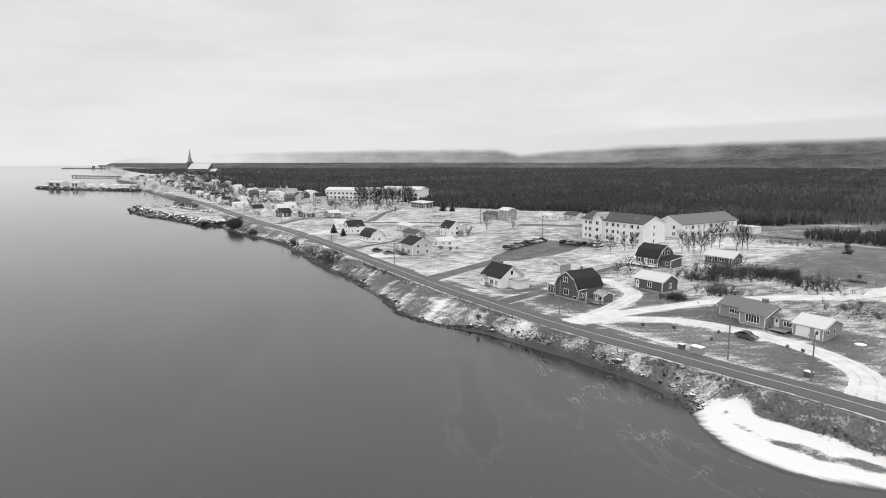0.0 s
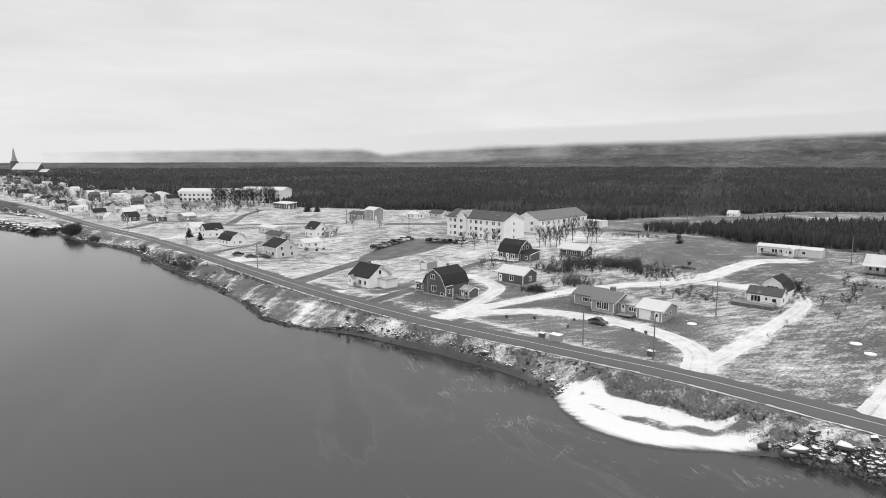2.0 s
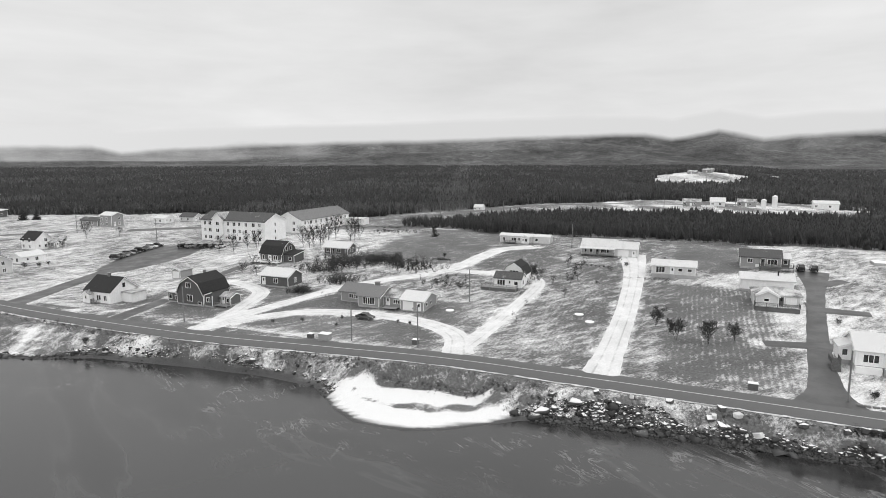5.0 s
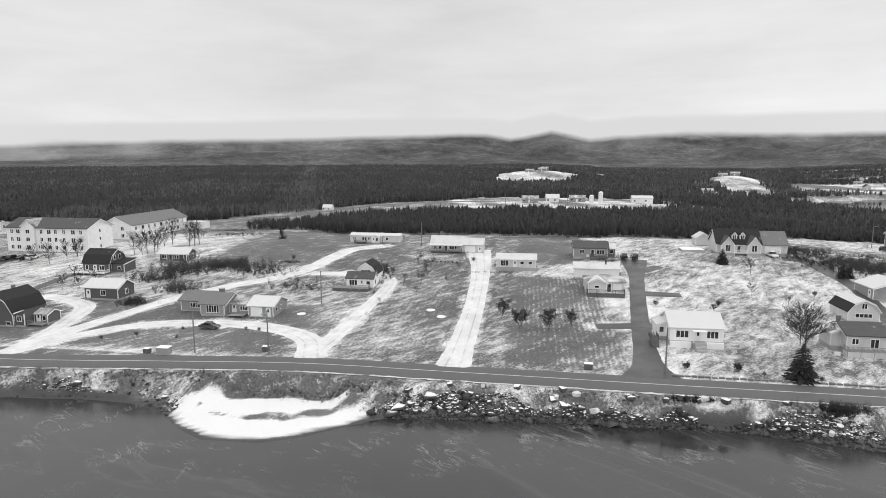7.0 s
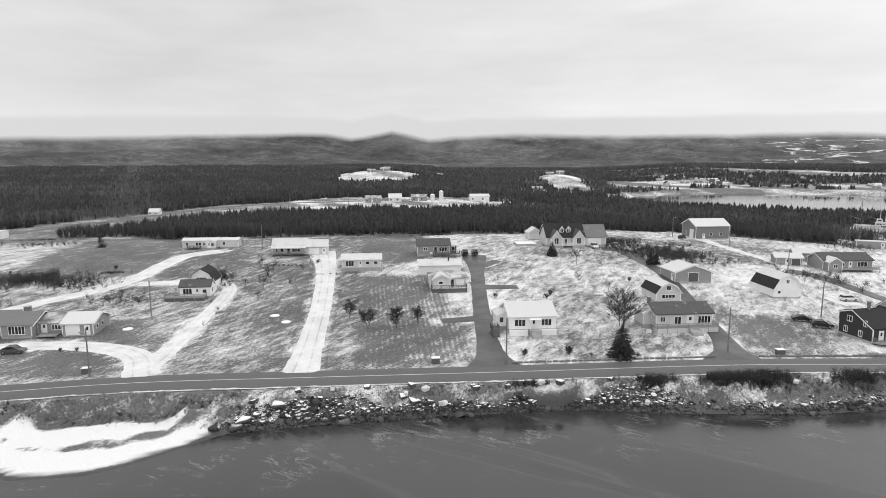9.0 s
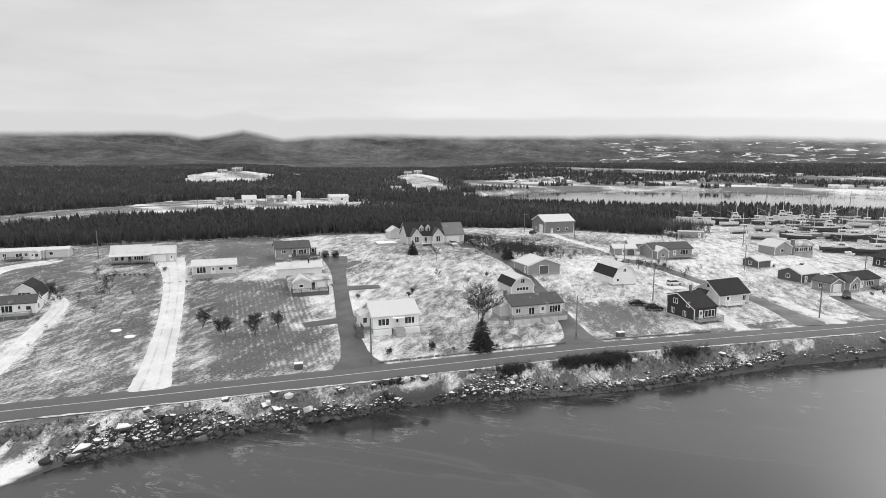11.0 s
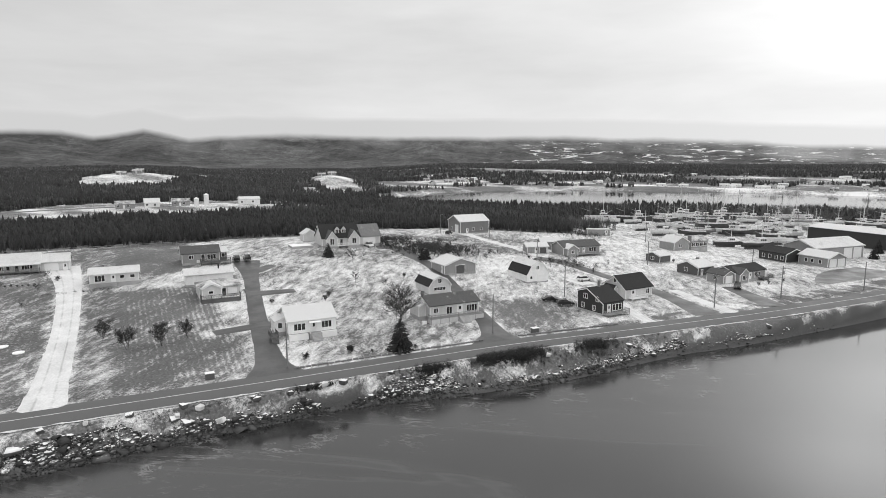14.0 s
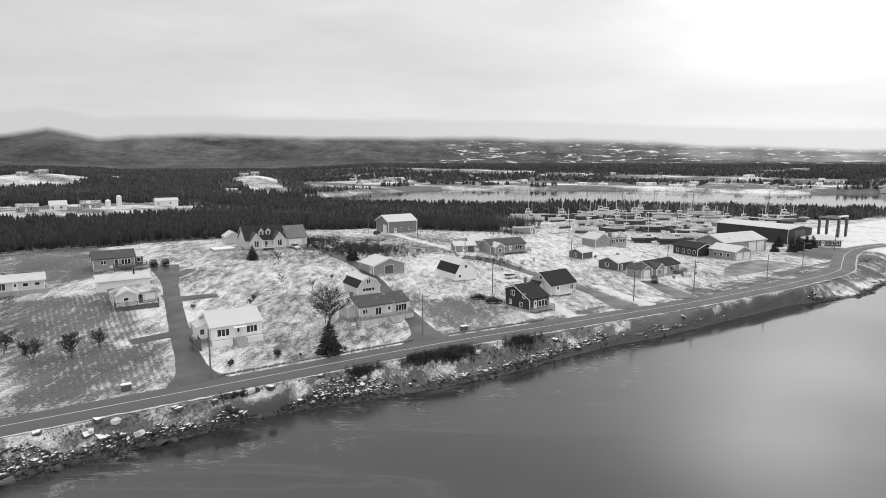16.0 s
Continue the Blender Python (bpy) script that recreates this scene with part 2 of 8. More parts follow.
def water_material():
    """Still, dark sea with faint ripples and skins of new ice."""
    m, nt, b = material("cold_sea_water")
    p = world_place(nt)
    stretch = nt.nodes.new("ShaderNodeMapping")
    stretch.inputs["Rotation"].default_value = (0, 0, radians(50))
    stretch.inputs["Scale"].default_value = (1.0, 0.3, 1.0)
    link(nt, p, stretch.inputs[0])
    skin = noise_of(nt, 0.022, 5, 0.5, stretch.outputs[0], 1.4)
    vein = math_node(nt, "ABSOLUTE", math_node(nt, "SUBTRACT", noise_of(nt, 0.26, 5, 0.65, stretch.outputs[0], 1.0), 0.5))
    broken = ramp(nt, noise_of(nt, 0.12, 3, 0.6, p), ((0.5, 0.0), (0.62, 1.0)))
    veins = ramp(nt, vein, ((0.0, 1.0), (0.022, 0.0)))
    shore = nt.nodes.new("ShaderNodeAttribute")
    shore.attribute_name = "ice"
    close = nt.nodes.new("ShaderNodeAttribute")
    close.attribute_name = "close"
    crack = math_node(nt, "MULTIPLY", math_node(nt, "MULTIPLY", veins, broken), close.outputs["Fac"])
    sheet = math_node(nt, "MULTIPLY", ramp(nt, skin, ((0.44, 0.0), (0.475, 1.0))), shore.outputs["Fac"])
    edge = math_node(nt, "MULTIPLY", ramp(nt, math_node(nt, "ABSOLUTE", math_node(nt, "SUBTRACT", skin, 0.475)), ((0.0, 1.0), (0.008, 0.0))), shore.outputs["Fac"])
    base = mixed(nt, math_node(nt, "MULTIPLY", sheet, 0.6), ramp(nt, noise_of(nt, 0.03, 4, 0.55, p), ((0.35, 0.023), (0.65, 0.032))), 0.046)
    base = mixed(nt, math_node(nt, "MULTIPLY", edge, 0.05), base, 0.3)
    base = mixed(nt, math_node(nt, "MULTIPLY", crack, 0.36), base, 0.42)
    link(nt, base, b.inputs["Base Color"])
    b.inputs["IOR"].default_value = 1.48
    rough = math_node(nt, "ADD", math_node(nt, "MULTIPLY_ADD", sheet, 0.06, 0.07), math_node(nt, "MULTIPLY", shore.outputs["Fac"], 0.07))
    link(nt, rough, b.inputs["Roughness"])
    bump(nt, b, noise_of(nt, 0.9, 3, 0.5, p), 0.035, 0.05)
    return m


def asphalt_material(name, grey, wet=0.5):
    m, nt, b = material(name)
    p = world_place(nt)
    big, fine = noise_of(nt, 0.15, 5, 0.6, p), noise_of(nt, 8, 3, 0.6, p)
    k = math_node(nt, "ADD", math_node(nt, "MULTIPLY", big, 0.65), math_node(nt, "MULTIPLY", fine, 0.35))
    link(nt, ramp(nt, k, ((0.3, grey * 0.7), (0.7, grey * 1.35))), b.inputs["Base Color"])
    link(nt, ramp(nt, big, ((0.35, wet), (0.65, min(1, wet + 0.3)))), b.inputs["Roughness"])
    bump(nt, b, fine, 0.3, 0.01)
    return m


def snow_lane_material():
    """Driven snow: packed white with darker wheel tracks showing gravel."""
    m, nt, b = material("packed_snow")
    p = world_place(nt)
    cross = nt.nodes.new("ShaderNodeAttribute")
    cross.attribute_name = "across"
    rut = math_node(nt, "ABSOLUTE", math_node(nt, "SUBTRACT", math_node(nt, "ABSOLUTE", cross.outputs["Fac"]), 0.38))
    rut = ramp(nt, rut, ((0.015, 1.0), (0.09, 0.0)))
    big, fine = noise_of(nt, 0.25, 5, 0.6, p), noise_of(nt, 3.5, 4, 0.6, p)
    k = math_node(nt, "MULTIPLY", rut, ramp(nt, big, ((0.38, 0.0), (0.68, 0.55))))
    k = math_node(nt, "MAXIMUM", k, ramp(nt, math_node(nt, "ADD", math_node(nt, "MULTIPLY", fine, 0.5), math_node(nt, "MULTIPLY", big, 0.5)), ((0.60, 0.0), (0.74, 0.6))))
    link(nt, mixed(nt, k, ramp(nt, math_node(nt, "ADD", math_node(nt, "MULTIPLY", fine, 0.5), math_node(nt, "MULTIPLY", big, 0.5)), ((0.35, 0.74), (0.62, 0.52))), 0.18), b.inputs["Base Color"])
    b.inputs["Roughness"].default_value = 0.85
    bump(nt, b, math_node(nt, "ADD", fine, rut), 0.4, 0.06)
    return m


def glass_material():
    m, nt, b = material("window_glass")
    p = world_place(nt)
    link(nt, ramp(nt, noise_of(nt, 0.8, 2, vector=p), ((0.35, 0.012), (0.7, 0.06))), b.inputs["Base Color"])
    b.inputs["Roughness"].default_value, b.inputs["IOR"].default_value = 0.06, 1.5
    return m


def hill_material():
    """Wooded slopes far off: dark spruce, pale bare hardwood, snow in clearings and on scarps."""
    m, nt, b = material("wooded_hill")
    p = world_place(nt)
    big, mid, fine, grain = noise_of(nt, 0.0024, 5, 0.6, p), noise_of(nt, 0.010, 5, 0.65, p), noise_of(nt, 0.045, 4, 0.7, p), noise_of(nt, 0.16, 2, 0.7, p)
    k = math_node(nt, "ADD", math_node(nt, "MULTIPLY", big, 0.26), math_node(nt, "ADD", math_node(nt, "MULTIPLY", mid, 0.36), math_node(nt, "ADD", math_node(nt, "MULTIPLY", fine, 0.22), math_node(nt, "MULTIPLY", grain, 0.16))))
    base = ramp(nt, k, ((0.39, 0.014), (0.47, 0.040), (0.54, 0.085), (0.64, 0.20)))
    clear = nt.nodes.new("ShaderNodeAttribute")
    clear.attribute_name = "cover"
    field = nt.nodes.new("ShaderNodeMapping")
    field.inputs["Scale"].default_value = (0.0085, 0.0085, 0.045)
    link(nt, p, field.inputs[0])
    lie = noise_of(nt, 1.0, 6, 0.72, field.outputs[0], 0.6)
    lie = math_node(nt, "ADD", lie, math_node(nt, "MULTIPLY_ADD", clear.outputs["Fac"], 0.17, -0.17))
    patch = ramp(nt, lie, ((0.565, 0.0), (0.595, 1.0)))
    patch = math_node(nt, "MULTIPLY", patch, ramp(nt, fine, ((0.36, 0.25), (0.5, 1.0))))
    link(nt, mixed(nt, patch, base, 0.72), b.inputs["Base Color"])
    b.inputs["Roughness"].default_value = 0.95
    bump(nt, b, math_node(nt, "ADD", mid, math_node(nt, "ADD", fine, grain)), 1.0, 5.0)
    return m


def foliage(name, dark, light):
    m, nt, b = material(name)
    r = nt.nodes.new("ShaderNodeNewGeometry").outputs["Random Per Island"]
    p = world_place(nt)
    k = math_node(nt, "ADD", math_node(nt, "MULTIPLY", r, 0.42), math_node(nt, "ADD", math_node(nt, "MULTIPLY", noise_of(nt, 0.02, 3, vector=p), 0.30), math_node(nt, "MULTIPLY", noise_of(nt, 0.0045, 4, vector=p), 0.42)))
    link(nt, ramp(nt, k, ((0.25, dark), (0.80, light))), b.inputs["Base Color"])
    b.inputs["Roughness"].default_value = 0.9
    return m


def rock_material():
    """Broken shore stone, dark where wet, with snow on its upper faces."""
    m, nt, b = material("shore_rock")
    p = world_place(nt)
    geo = nt.nodes.new("ShaderNodeNewGeometry")
    sep = nt.nodes.new("ShaderNodeSeparateXYZ")
    link(nt, geo.outputs["Normal"], sep.inputs[0])
    high = nt.nodes.new("ShaderNodeSeparateXYZ")
    link(nt, p, high.inputs[0])
    r, fine = geo.outputs["Random Per Island"], noise_of(nt, 3.0, 4, 0.6, p)
    stone = ramp(nt, math_node(nt, "ADD", math_node(nt, "MULTIPLY", r, 0.6), math_node(nt, "MULTIPLY", fine, 0.4)), ((0.2, 0.016), (0.85, 0.10)))
    top = math_node(nt, "ADD", sep.outputs[2], math_node(nt, "MULTIPLY_ADD", r, 1.1, -0.45))
    k = math_node(nt, "MULTIPLY", ramp(nt, top, ((0.86, 0.0), (1.0, 1.0))), ramp(nt, math_node(nt, "ADD", math_node(nt, "MULTIPLY", high.outputs[2], 0.3), math_node(nt, "MULTIPLY", fine, 0.4)), ((0.42, 0.0), (0.55, 1.0))))
    link(nt, mixed(nt, k, stone, 0.8), b.inputs["Base Color"])
    b.inputs["Roughness"].default_value = 0.8
    bump(nt, b, fine, 0.5, 0.08)
    return m


M = {
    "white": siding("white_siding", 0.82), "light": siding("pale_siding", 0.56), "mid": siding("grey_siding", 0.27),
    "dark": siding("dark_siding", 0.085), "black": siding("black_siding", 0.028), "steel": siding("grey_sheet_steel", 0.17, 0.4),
    "trim": plain("white_trim", 0.76, 0.5, 0.08), "concrete": plain("grey_concrete", 0.34, 0.85), "wood": plain("weathered_wood", 0.26, 0.85),
    "darkwood": plain("dark_wood", 0.10, 0.85), "stack": plain("brick_chimney", 0.16, 0.9),
    "roof_dark": roofing("dark_shingle_roof", 0.030, 0.05), "roof_mid": roofing("grey_shingle_roof", 0.085, 0.14), "roof_frost": roofing("frosted_shingle_roof", 0.12, 0.5),
    "roof_snow": roofing("snowy_roof", 0.2, 0.98), "roof_metal": roofing("pale_metal_roof", 0.42, 0.72, 0.45), "roof_grey": roofing("plain_grey_roof", 0.17, 0.08),
    "glass": glass_material(), "door": plain("white_door", 0.72, 0.45, 0.06), "darkdoor": plain("dark_door", 0.08, 0.5),
    "ground": ground_material(), "water": water_material(), "asphalt": asphalt_material("worn_asphalt", 0.085, 0.55), "wet": asphalt_material("wet_dark_asphalt", 0.05, 0.3),
    "lane": snow_lane_material(), "paint": plain("road_paint", 0.42, 0.7, 0.3), "hill": hill_material(), "rock": rock_material(),
    "spruce": foliage("spruce_needles", 0.007, 0.034), "twig": foliage("fine_dark_twigs", 0.014, 0.045), "bare": foliage("bare_twigs", 0.026, 0.17), "thicket": foliage("grey_thicket_twigs", 0.018, 0.085), "bark": plain("grey_bark", 0.055, 0.9), "brush": foliage("brown_brush", 0.016, 0.065),
    "verge": roofing("broken_verge_snow", 0.12, 0.62), "snow": plain("clean_snow", 0.8, 0.85, 0.06), "pole": plain("pole_wood", 0.17, 0.9), "rubber": plain("black_rubber", 0.02, 0.8),
    "carblack": plain("black_car_paint", 0.02, 0.22, 0.1), "cardark": plain("grey_car_paint", 0.08, 0.22, 0.1), "carwhite": plain("white_car_paint", 0.7, 0.25, 0.05), "carmid": plain("silver_car_paint", 0.28, 0.25, 0.1),
    "lamp": plain("headlight_glass", 0.6, 0.1, 0.05), "hullwhite": plain("white_hull_paint", 0.66, 0.4, 0.1), "hulldark": plain("dark_hull_paint", 0.05, 0.4), "hullmid": plain("grey_hull_paint", 0.2, 0.4), "rigging": plain("rigging_wire", 0.12, 0.6), "steelgrey": plain("galvanised_steel", 0.3, 0.45, 0.2, 1.0, 0.4),
}


# ---- building helpers ----
def part(name, bm, mat, parent, label=""):
    """Links a bmesh as one mesh object under a thing or a part."""
    me = bpy.data.meshes.new(name)
    bm.to_mesh(me)
    bm.free()
    me.materials.append(mat)
    ob = new(name, me)
    if parent is not None:
        ob.parent = parent
    return tagged(ob, label)


def raw_mesh(name, verts, faces, mat, smooth_faces=False):
    """One mesh from arrays; faces all have the same number of corners."""
    verts, faces = np.asarray(verts, np.float32), np.asarray(faces, np.int32)
    me = bpy.data.meshes.new(name)
    me.vertices.add(len(verts))
    me.vertices.foreach_set("co", verts.ravel())
    n, k = faces.shape
    me.loops.add(n * k)
    me.loops.foreach_set("vertex_index", faces.ravel())
    me.polygons.add(n)
    me.polygons.foreach_set("loop_start", np.arange(0, n * k, k, dtype=np.int32))
    me.polygons.foreach_set("loop_total", np.full(n, k, np.int32))
    me.update(calc_edges=True)
    me.materials.append(mat)
    if smooth_faces:
        me.shade_smooth()
    return new(name, me)


def attribute(ob, name, values):
    a = ob.data.attributes.new(name, "FLOAT", "POINT")
    a.data.foreach_set("value", np.asarray(values, np.float32))


def empty(name, x, y, z, rz=0.0):
    e = new(name)
    e.matrix_world = pose(x, y, z, 0, 0, rz)
    return e


def steps_out(first, last, fine, grow, limit):
    """Coordinates with fine steps from first to last that widen beyond them up to the limits."""
    out = list(np.arange(first, last + 0.01, fine))
    step, v = fine, last
    while v < limit[1]:
        step *= grow
        v += step
        out.append(v)
    step, v = fine, first
    while v > limit[0]:
        step *= grow
        v -= step
        out.insert(0, v)
    return np.array(out)


def to_world(s, d):
    return 80 + s * UX - d * UY, 68 + s * UY + d * UX


def grid_faces(rows, cols):
    i = np.arange((rows - 1) * cols).reshape(rows - 1, cols)[:, :-1].ravel()
    return np.stack([i, i + 1, i + cols + 1, i + cols], 1)


def wobble(x, y, scale, seed=0.0):
    """A cheap smooth noise from sines, about -1 to 1."""
    x, y = np.asarray(x) / scale, np.asarray(y) / scale
    return (np.sin(x * 1.7 + seed) * np.cos(y * 1.3 - seed * 2) + 0.6 * np.sin(x * 3.1 - y * 2.3 + seed * 3) + 0.4 * np.cos(x * 5.3 + y * 4.7 + seed * 5)) / 1.6


def cover_at(x, y):
    """How much snow lies: fields, lawns, yards and the shore differ."""
    s, d = along(x, y), inland(x, y)
    c = np.full(np.shape(x), 0.55)

    def lot(s0, s1, d0, d1, v, soft=3.0):
        nonlocal c
        k = smooth(s0 - soft, s0 + soft, s) * (1 - smooth(s1 - soft, s1 + soft, s)) * smooth(d0 - soft, d0 + soft, d) * (1 - smooth(d1 - soft, d1 + soft, d))
        c = c * (1 - k) + v * k

    lot(-1500, -120, 5, 200, 0.51)
    lot(-125, -30, 5, 40, 0.34)
    lot(-100, -28, 40, 62, 0.48)
    lot(-150, -90, 64, 150, 0.54)
    lot(-92, -52, 72, 136, 0.33)
    lot(-52, -28, 60, 132, 0.40)
    lot(-30, -18, 5, 132, 0.40)
    lot(-36, 6, 5, 62, 0.42)
    lot(-36, 8, 62, 130, 0.41)
    lot(8, 36, 5, 40, 0.37)
    lot(8, 32, 40, 70, 0.36)
    lot(8, 30, 84, 132, 0.32)
    lot(32, 60, 5, 120, 0.53)
    lot(46, 100, 8, 60, 0.50)
    lot(60, 95, 84, 100, 0.40, 8)
    lot(50, 100, 55, 90, 0.54)
    lot(100, 128, 10, 40, 0.53, 8)
    lot(90, 107, 5, 31, 0.30, 9)
    lot(100, 140, 30, 75, 0.58)
    lot(110, 165, 85, 140, 0.45, 8)
    lot(128, 215, 5, 36, 0.55)
    lot(150, 250, 36, 100, 0.60)
    lot(230, 420, 40, 220, 0.56)
    lot(-200, -92, 130, 215, 0.36, 8)
    lot(262, 296, 4, 20, 0.2, 5)
    shore = near_line(SHORE, x, y)
    strip = (d < 2) & (s < 330)
    c = np.where(strip, 0.40 + 0.20 * wobble(x, y, 9, 2.0) + 0.16 * wobble(x, y, 2.6, 5.0), c)
    c = np.where(strip & (shore < 1.0), 0.0, c)
    spit = smooth(18, 14, np.hypot((x - 51) / 1.25, (y - 85) / 0.95))
    shift = 0.6 * wobble(x, y, 4, 2.0)
    middle = np.interp(s, [-43, -34, -29, -21, -15], [5.0, 6.7, 7.8, 5.6, 4.4])
    tongue = np.exp(-((shore - middle + shift) / (0.7 + 0.9 * smooth(-36, -27, s))) ** 2) * (0.7 + 0.3 * smooth(-37, -29, s)) * smooth(-46, -41, s) * smooth(-12, -16, s) * (0.7 + 0.3 * smooth(-0.4, 0.2, wobble(x, y, 3.2, 7.0)))
    road_gap = np.abs(near_line(ROAD, x, y)) + 1.3 * wobble(x, y, 4, 4.0)
    beach = spit * smooth(0.7, 1.3, shore) * smooth(8.2, 10.4, road_gap) * (1 - 0.92 * tongue) * smooth(-50, -46, s) * smooth(-9, -13, s)
    c = np.where(strip & (shore > 0.3), c * (1 - spit) + spit * (0.34 * (1 - tongue) + 0.9 * beach), c)
    c = np.where((s > 300) & (shore > 2) & (d < 60), 0.7, c)
    far = smooth(200, 500, d)
    az, r = np.degrees(np.arctan2(x, y)), np.hypot(x, y)
    c = np.where((az > 77) & (r > 780), 0.40 + 0.40 * wobble(x, y, 45, 2.0), c * (1 - far) + 0.55 * far)
    c = np.where(field_rise(az, r), 0.54 + 0.25 * wobble(x, y, 30, 5.0), c)
    c = np.where((az > 24) & (az < 49) & (r > 285), 0.40, c)
    c = np.where((az > 49) & (az < 67) & (r > 330) & (r < 476), 0.50 + 0.25 * wobble(x, y, 16, 5.0), c)
    return np.clip(c, 0, 1.2)


HIGHWAY = [(40, 318), (70, 303), (100, 288), (131, 275), (150, 274.5), (170, 276), (194, 279), (229, 284), (268, 290), (320, 274), (362, 240), (408, 200), (455, 165)]


def field_rise(az, r):
    """Open snowy fields on the two rises behind the woods, and the small clearings about them."""
    one = (np.abs(az - 56.9 - 0.006 * (r - 800)) < 3.1 + 0.006 * (r - 740)) & (r > 735) & (r < 905)
    two = (np.abs(az - 74.6 + 0.008 * (r - 750)) < 1.9) & (r > 625) & (r < 890)
    small = (np.hypot((az - 71.2) * 11, r - 655) < 22) | (np.hypot((az - 62.3) * 14, (r - 1010) / 2) < 16) | (np.hypot((az - 85.0) * 12, (r - 960) / 2) < 42)
    return one | two | small


def is_wood(x, y):
    """Whether a tree of the woods may stand here."""
    s, d = along(x, y), inland(x, y)
    az, r = np.degrees(np.arctan2(x, y)), np.hypot(x, y)
    ragged = wobble(x, y, 14, 4.0)
    edge = np.interp(s, [-1500, -743, -558, -349, -273, -187, -120, -100, -84, -70, 75, 92, 150, 199, 225, 247, 257, 286, 320, 355, 382, 405, 430, 520], [112, 110, 146, 130, 178, 174, 150, 140, 136, 131, 133, 152, 168, 126, 150, 145, 205, 206, 184, 164, 140, 96, 74, 60])
    ok = d > edge + 4 * wobble(x, y, 25, 1.0)
    ok &= np.abs(near_line(HIGHWAY, x, y)) > 11
    # the belt of trees behind the houses, the open land along the highway and the farm, then the great woods
    back = np.interp(az, [28.8, 29.6, 33, 36, 40, 43, 50, 58, 66, 70, 76, 80], [0, 279, 285, 290, 300, 316, 328, 328, 334, 400, 455, 470]) + 4 * ragged
    front = np.interp(az, [15, 22, 24, 28, 34, 38, 43, 50, 52, 66, 67.5, 75, 76, 79], [0, 290, 306, 335, 352, 375, 408, 440, 470, 470, 442, 478, 462, 460]) + 5 * ragged
    ok &= (az > 79) | (r < back) | (r > front)
    ok &= ~field_rise(az + 0.25 * ragged, r + 8 * ragged)
    ok &= river(x, y) < 0.02
    bank = (az > 78) & (r > 780)
    ok &= ~(bank & (r < 985 + 40 * wobble(x, y, 60, 3.0)) & (wobble(x, y, 75, 3.0) > -0.45))
    ok &= ~(bank & (r < 1750) & (wobble(x, y, 150, 6.0) > 0.30))
    ok &= near_line(SHORE, x, y) > 14
    return ok


SNOWY, PAVED = "snow-covered driveway with wheel tracks", "wet dark asphalt driveway"
DRIVES = []


def drive(points, width, kind, text):
    DRIVES.append((points, width, kind, text))


drive([(66, 94), (82, 102.7), (98.3, 111.8), (115.1, 121.3), (119.3, 128.1), (116.8, 135.1), (108, 147)], (6, 4.6, 4.2, 4.2, 4.4, 4.4), "lane", SNOWY)
drive([(68, 94), (74.3, 102.9), (75.2, 111.9), (72, 122.5), (65.2, 132.9), (56.1, 141), (45.6, 144), (36, 143), (29, 140)], (7, 6, 5, 5, 4.6, 4), "lane", SNOWY)
drive([(29, 141), (41.5, 148), (54.8, 152.5), (70.6, 156), (85.3, 155), (97.2, 152), (108.9, 151.7), (133.8, 160.4), (146.2, 156.7)], (5, 4.4, 4.4, 4.4, 5.5, 6), "lane", SNOWY)
drive([(81, 69.5), (88, 74), (100, 81.7), (116.9, 92.7), (137.1, 106.8), (152.1, 118.6), (160.8, 127)], (7.0, 5.6, 5.2, 5.0, 5.0, 5.2, 5.8, 7, 10), "lane", SNOWY)
drive([(33, 143), (45.4, 157), (53.2, 167.9), (50.8, 182.8), (45.2, 189)], (6, 5, 6, 5, 4), "lane", SNOWY)
drive([(98.5, 39), (105, 42.5), (115.8, 48.2), (129.7, 55.4), (145.6, 63), (164.8, 72.2), (181, 80.5)], (15, 8, 6, 5.2, 4.8, 4.8, 4.6, 4.4, 4.4, 4.3, 4.2, 4.2, 4.2, 4.4, 4.6, 5, 6, 7, 8, 9), "wet", PAVED)
drive([(130, 52.5), (128, 54.5), (121.4, 62)], (11, 6, 4.4, 4, 3.8, 3.8), "wet", PAVED)
drive([(149, 66.8), (151, 63.5), (155.5, 56)], (11, 6, 4.4, 4, 3.8, 3.4), "wet", PAVED)
drive([(170, 73), (178, 71)], (5, 4), "wet", PAVED)
drive([(122.5, 0.3), (139.6, 4.3), (158.1, 10.5), (170.1, 14.4), (192.3, 23.3), (204.5, 31.3), (218, 40), (217.2, 47.3)], (15, 7, 5, 4.4, 4.2, 4.2, 4.2, 4.2, 4.4, 4.6, 5, 6, 8, 12), "wet", PAVED)
drive([(152, -50), (177.1, -43.3), (199.6, -30), (217, -19.4), (221, -11)], (8, 5, 4.6, 5, 8), "wet", PAVED)
drive([(226, -12), (240.7, -4), (262.8, 10), (285, 20), (296, 28)], (3.4, 3.4, 4, 10), "lane", SNOWY)
drive([(144, -34), (153.6, -31.5), (164, -29)], 3.6, "lane", SNOWY)
drive([(155, -57), (168, -52.5), (180.4, -48.7)], 3.6, "lane", SNOWY)
drive([(163, -70), (187, -66.5)], (7, 5), "wet", PAVED)
drive([(-7, 191), (9.3, 213), (25.1, 230), (35.3, 240)], (8, 6, 7, 9), "wet", "wet asphalt lane to the car park")
drive([(14, 160), (30, 176)], (6, 4.5), "wet", PAVED)
drive([(49.4, 196), (60.8, 203.6), (66.7, 204)], 4, "wet", PAVED)
drive([(196, -97), (206, -106), (216, -118), (222, -127)], (4, 12, 16, 14), "wet", "wet asphalt forecourt beside the garages")
drive([(183, -25), (190, -21)], (5, 7), "lane", SNOWY)
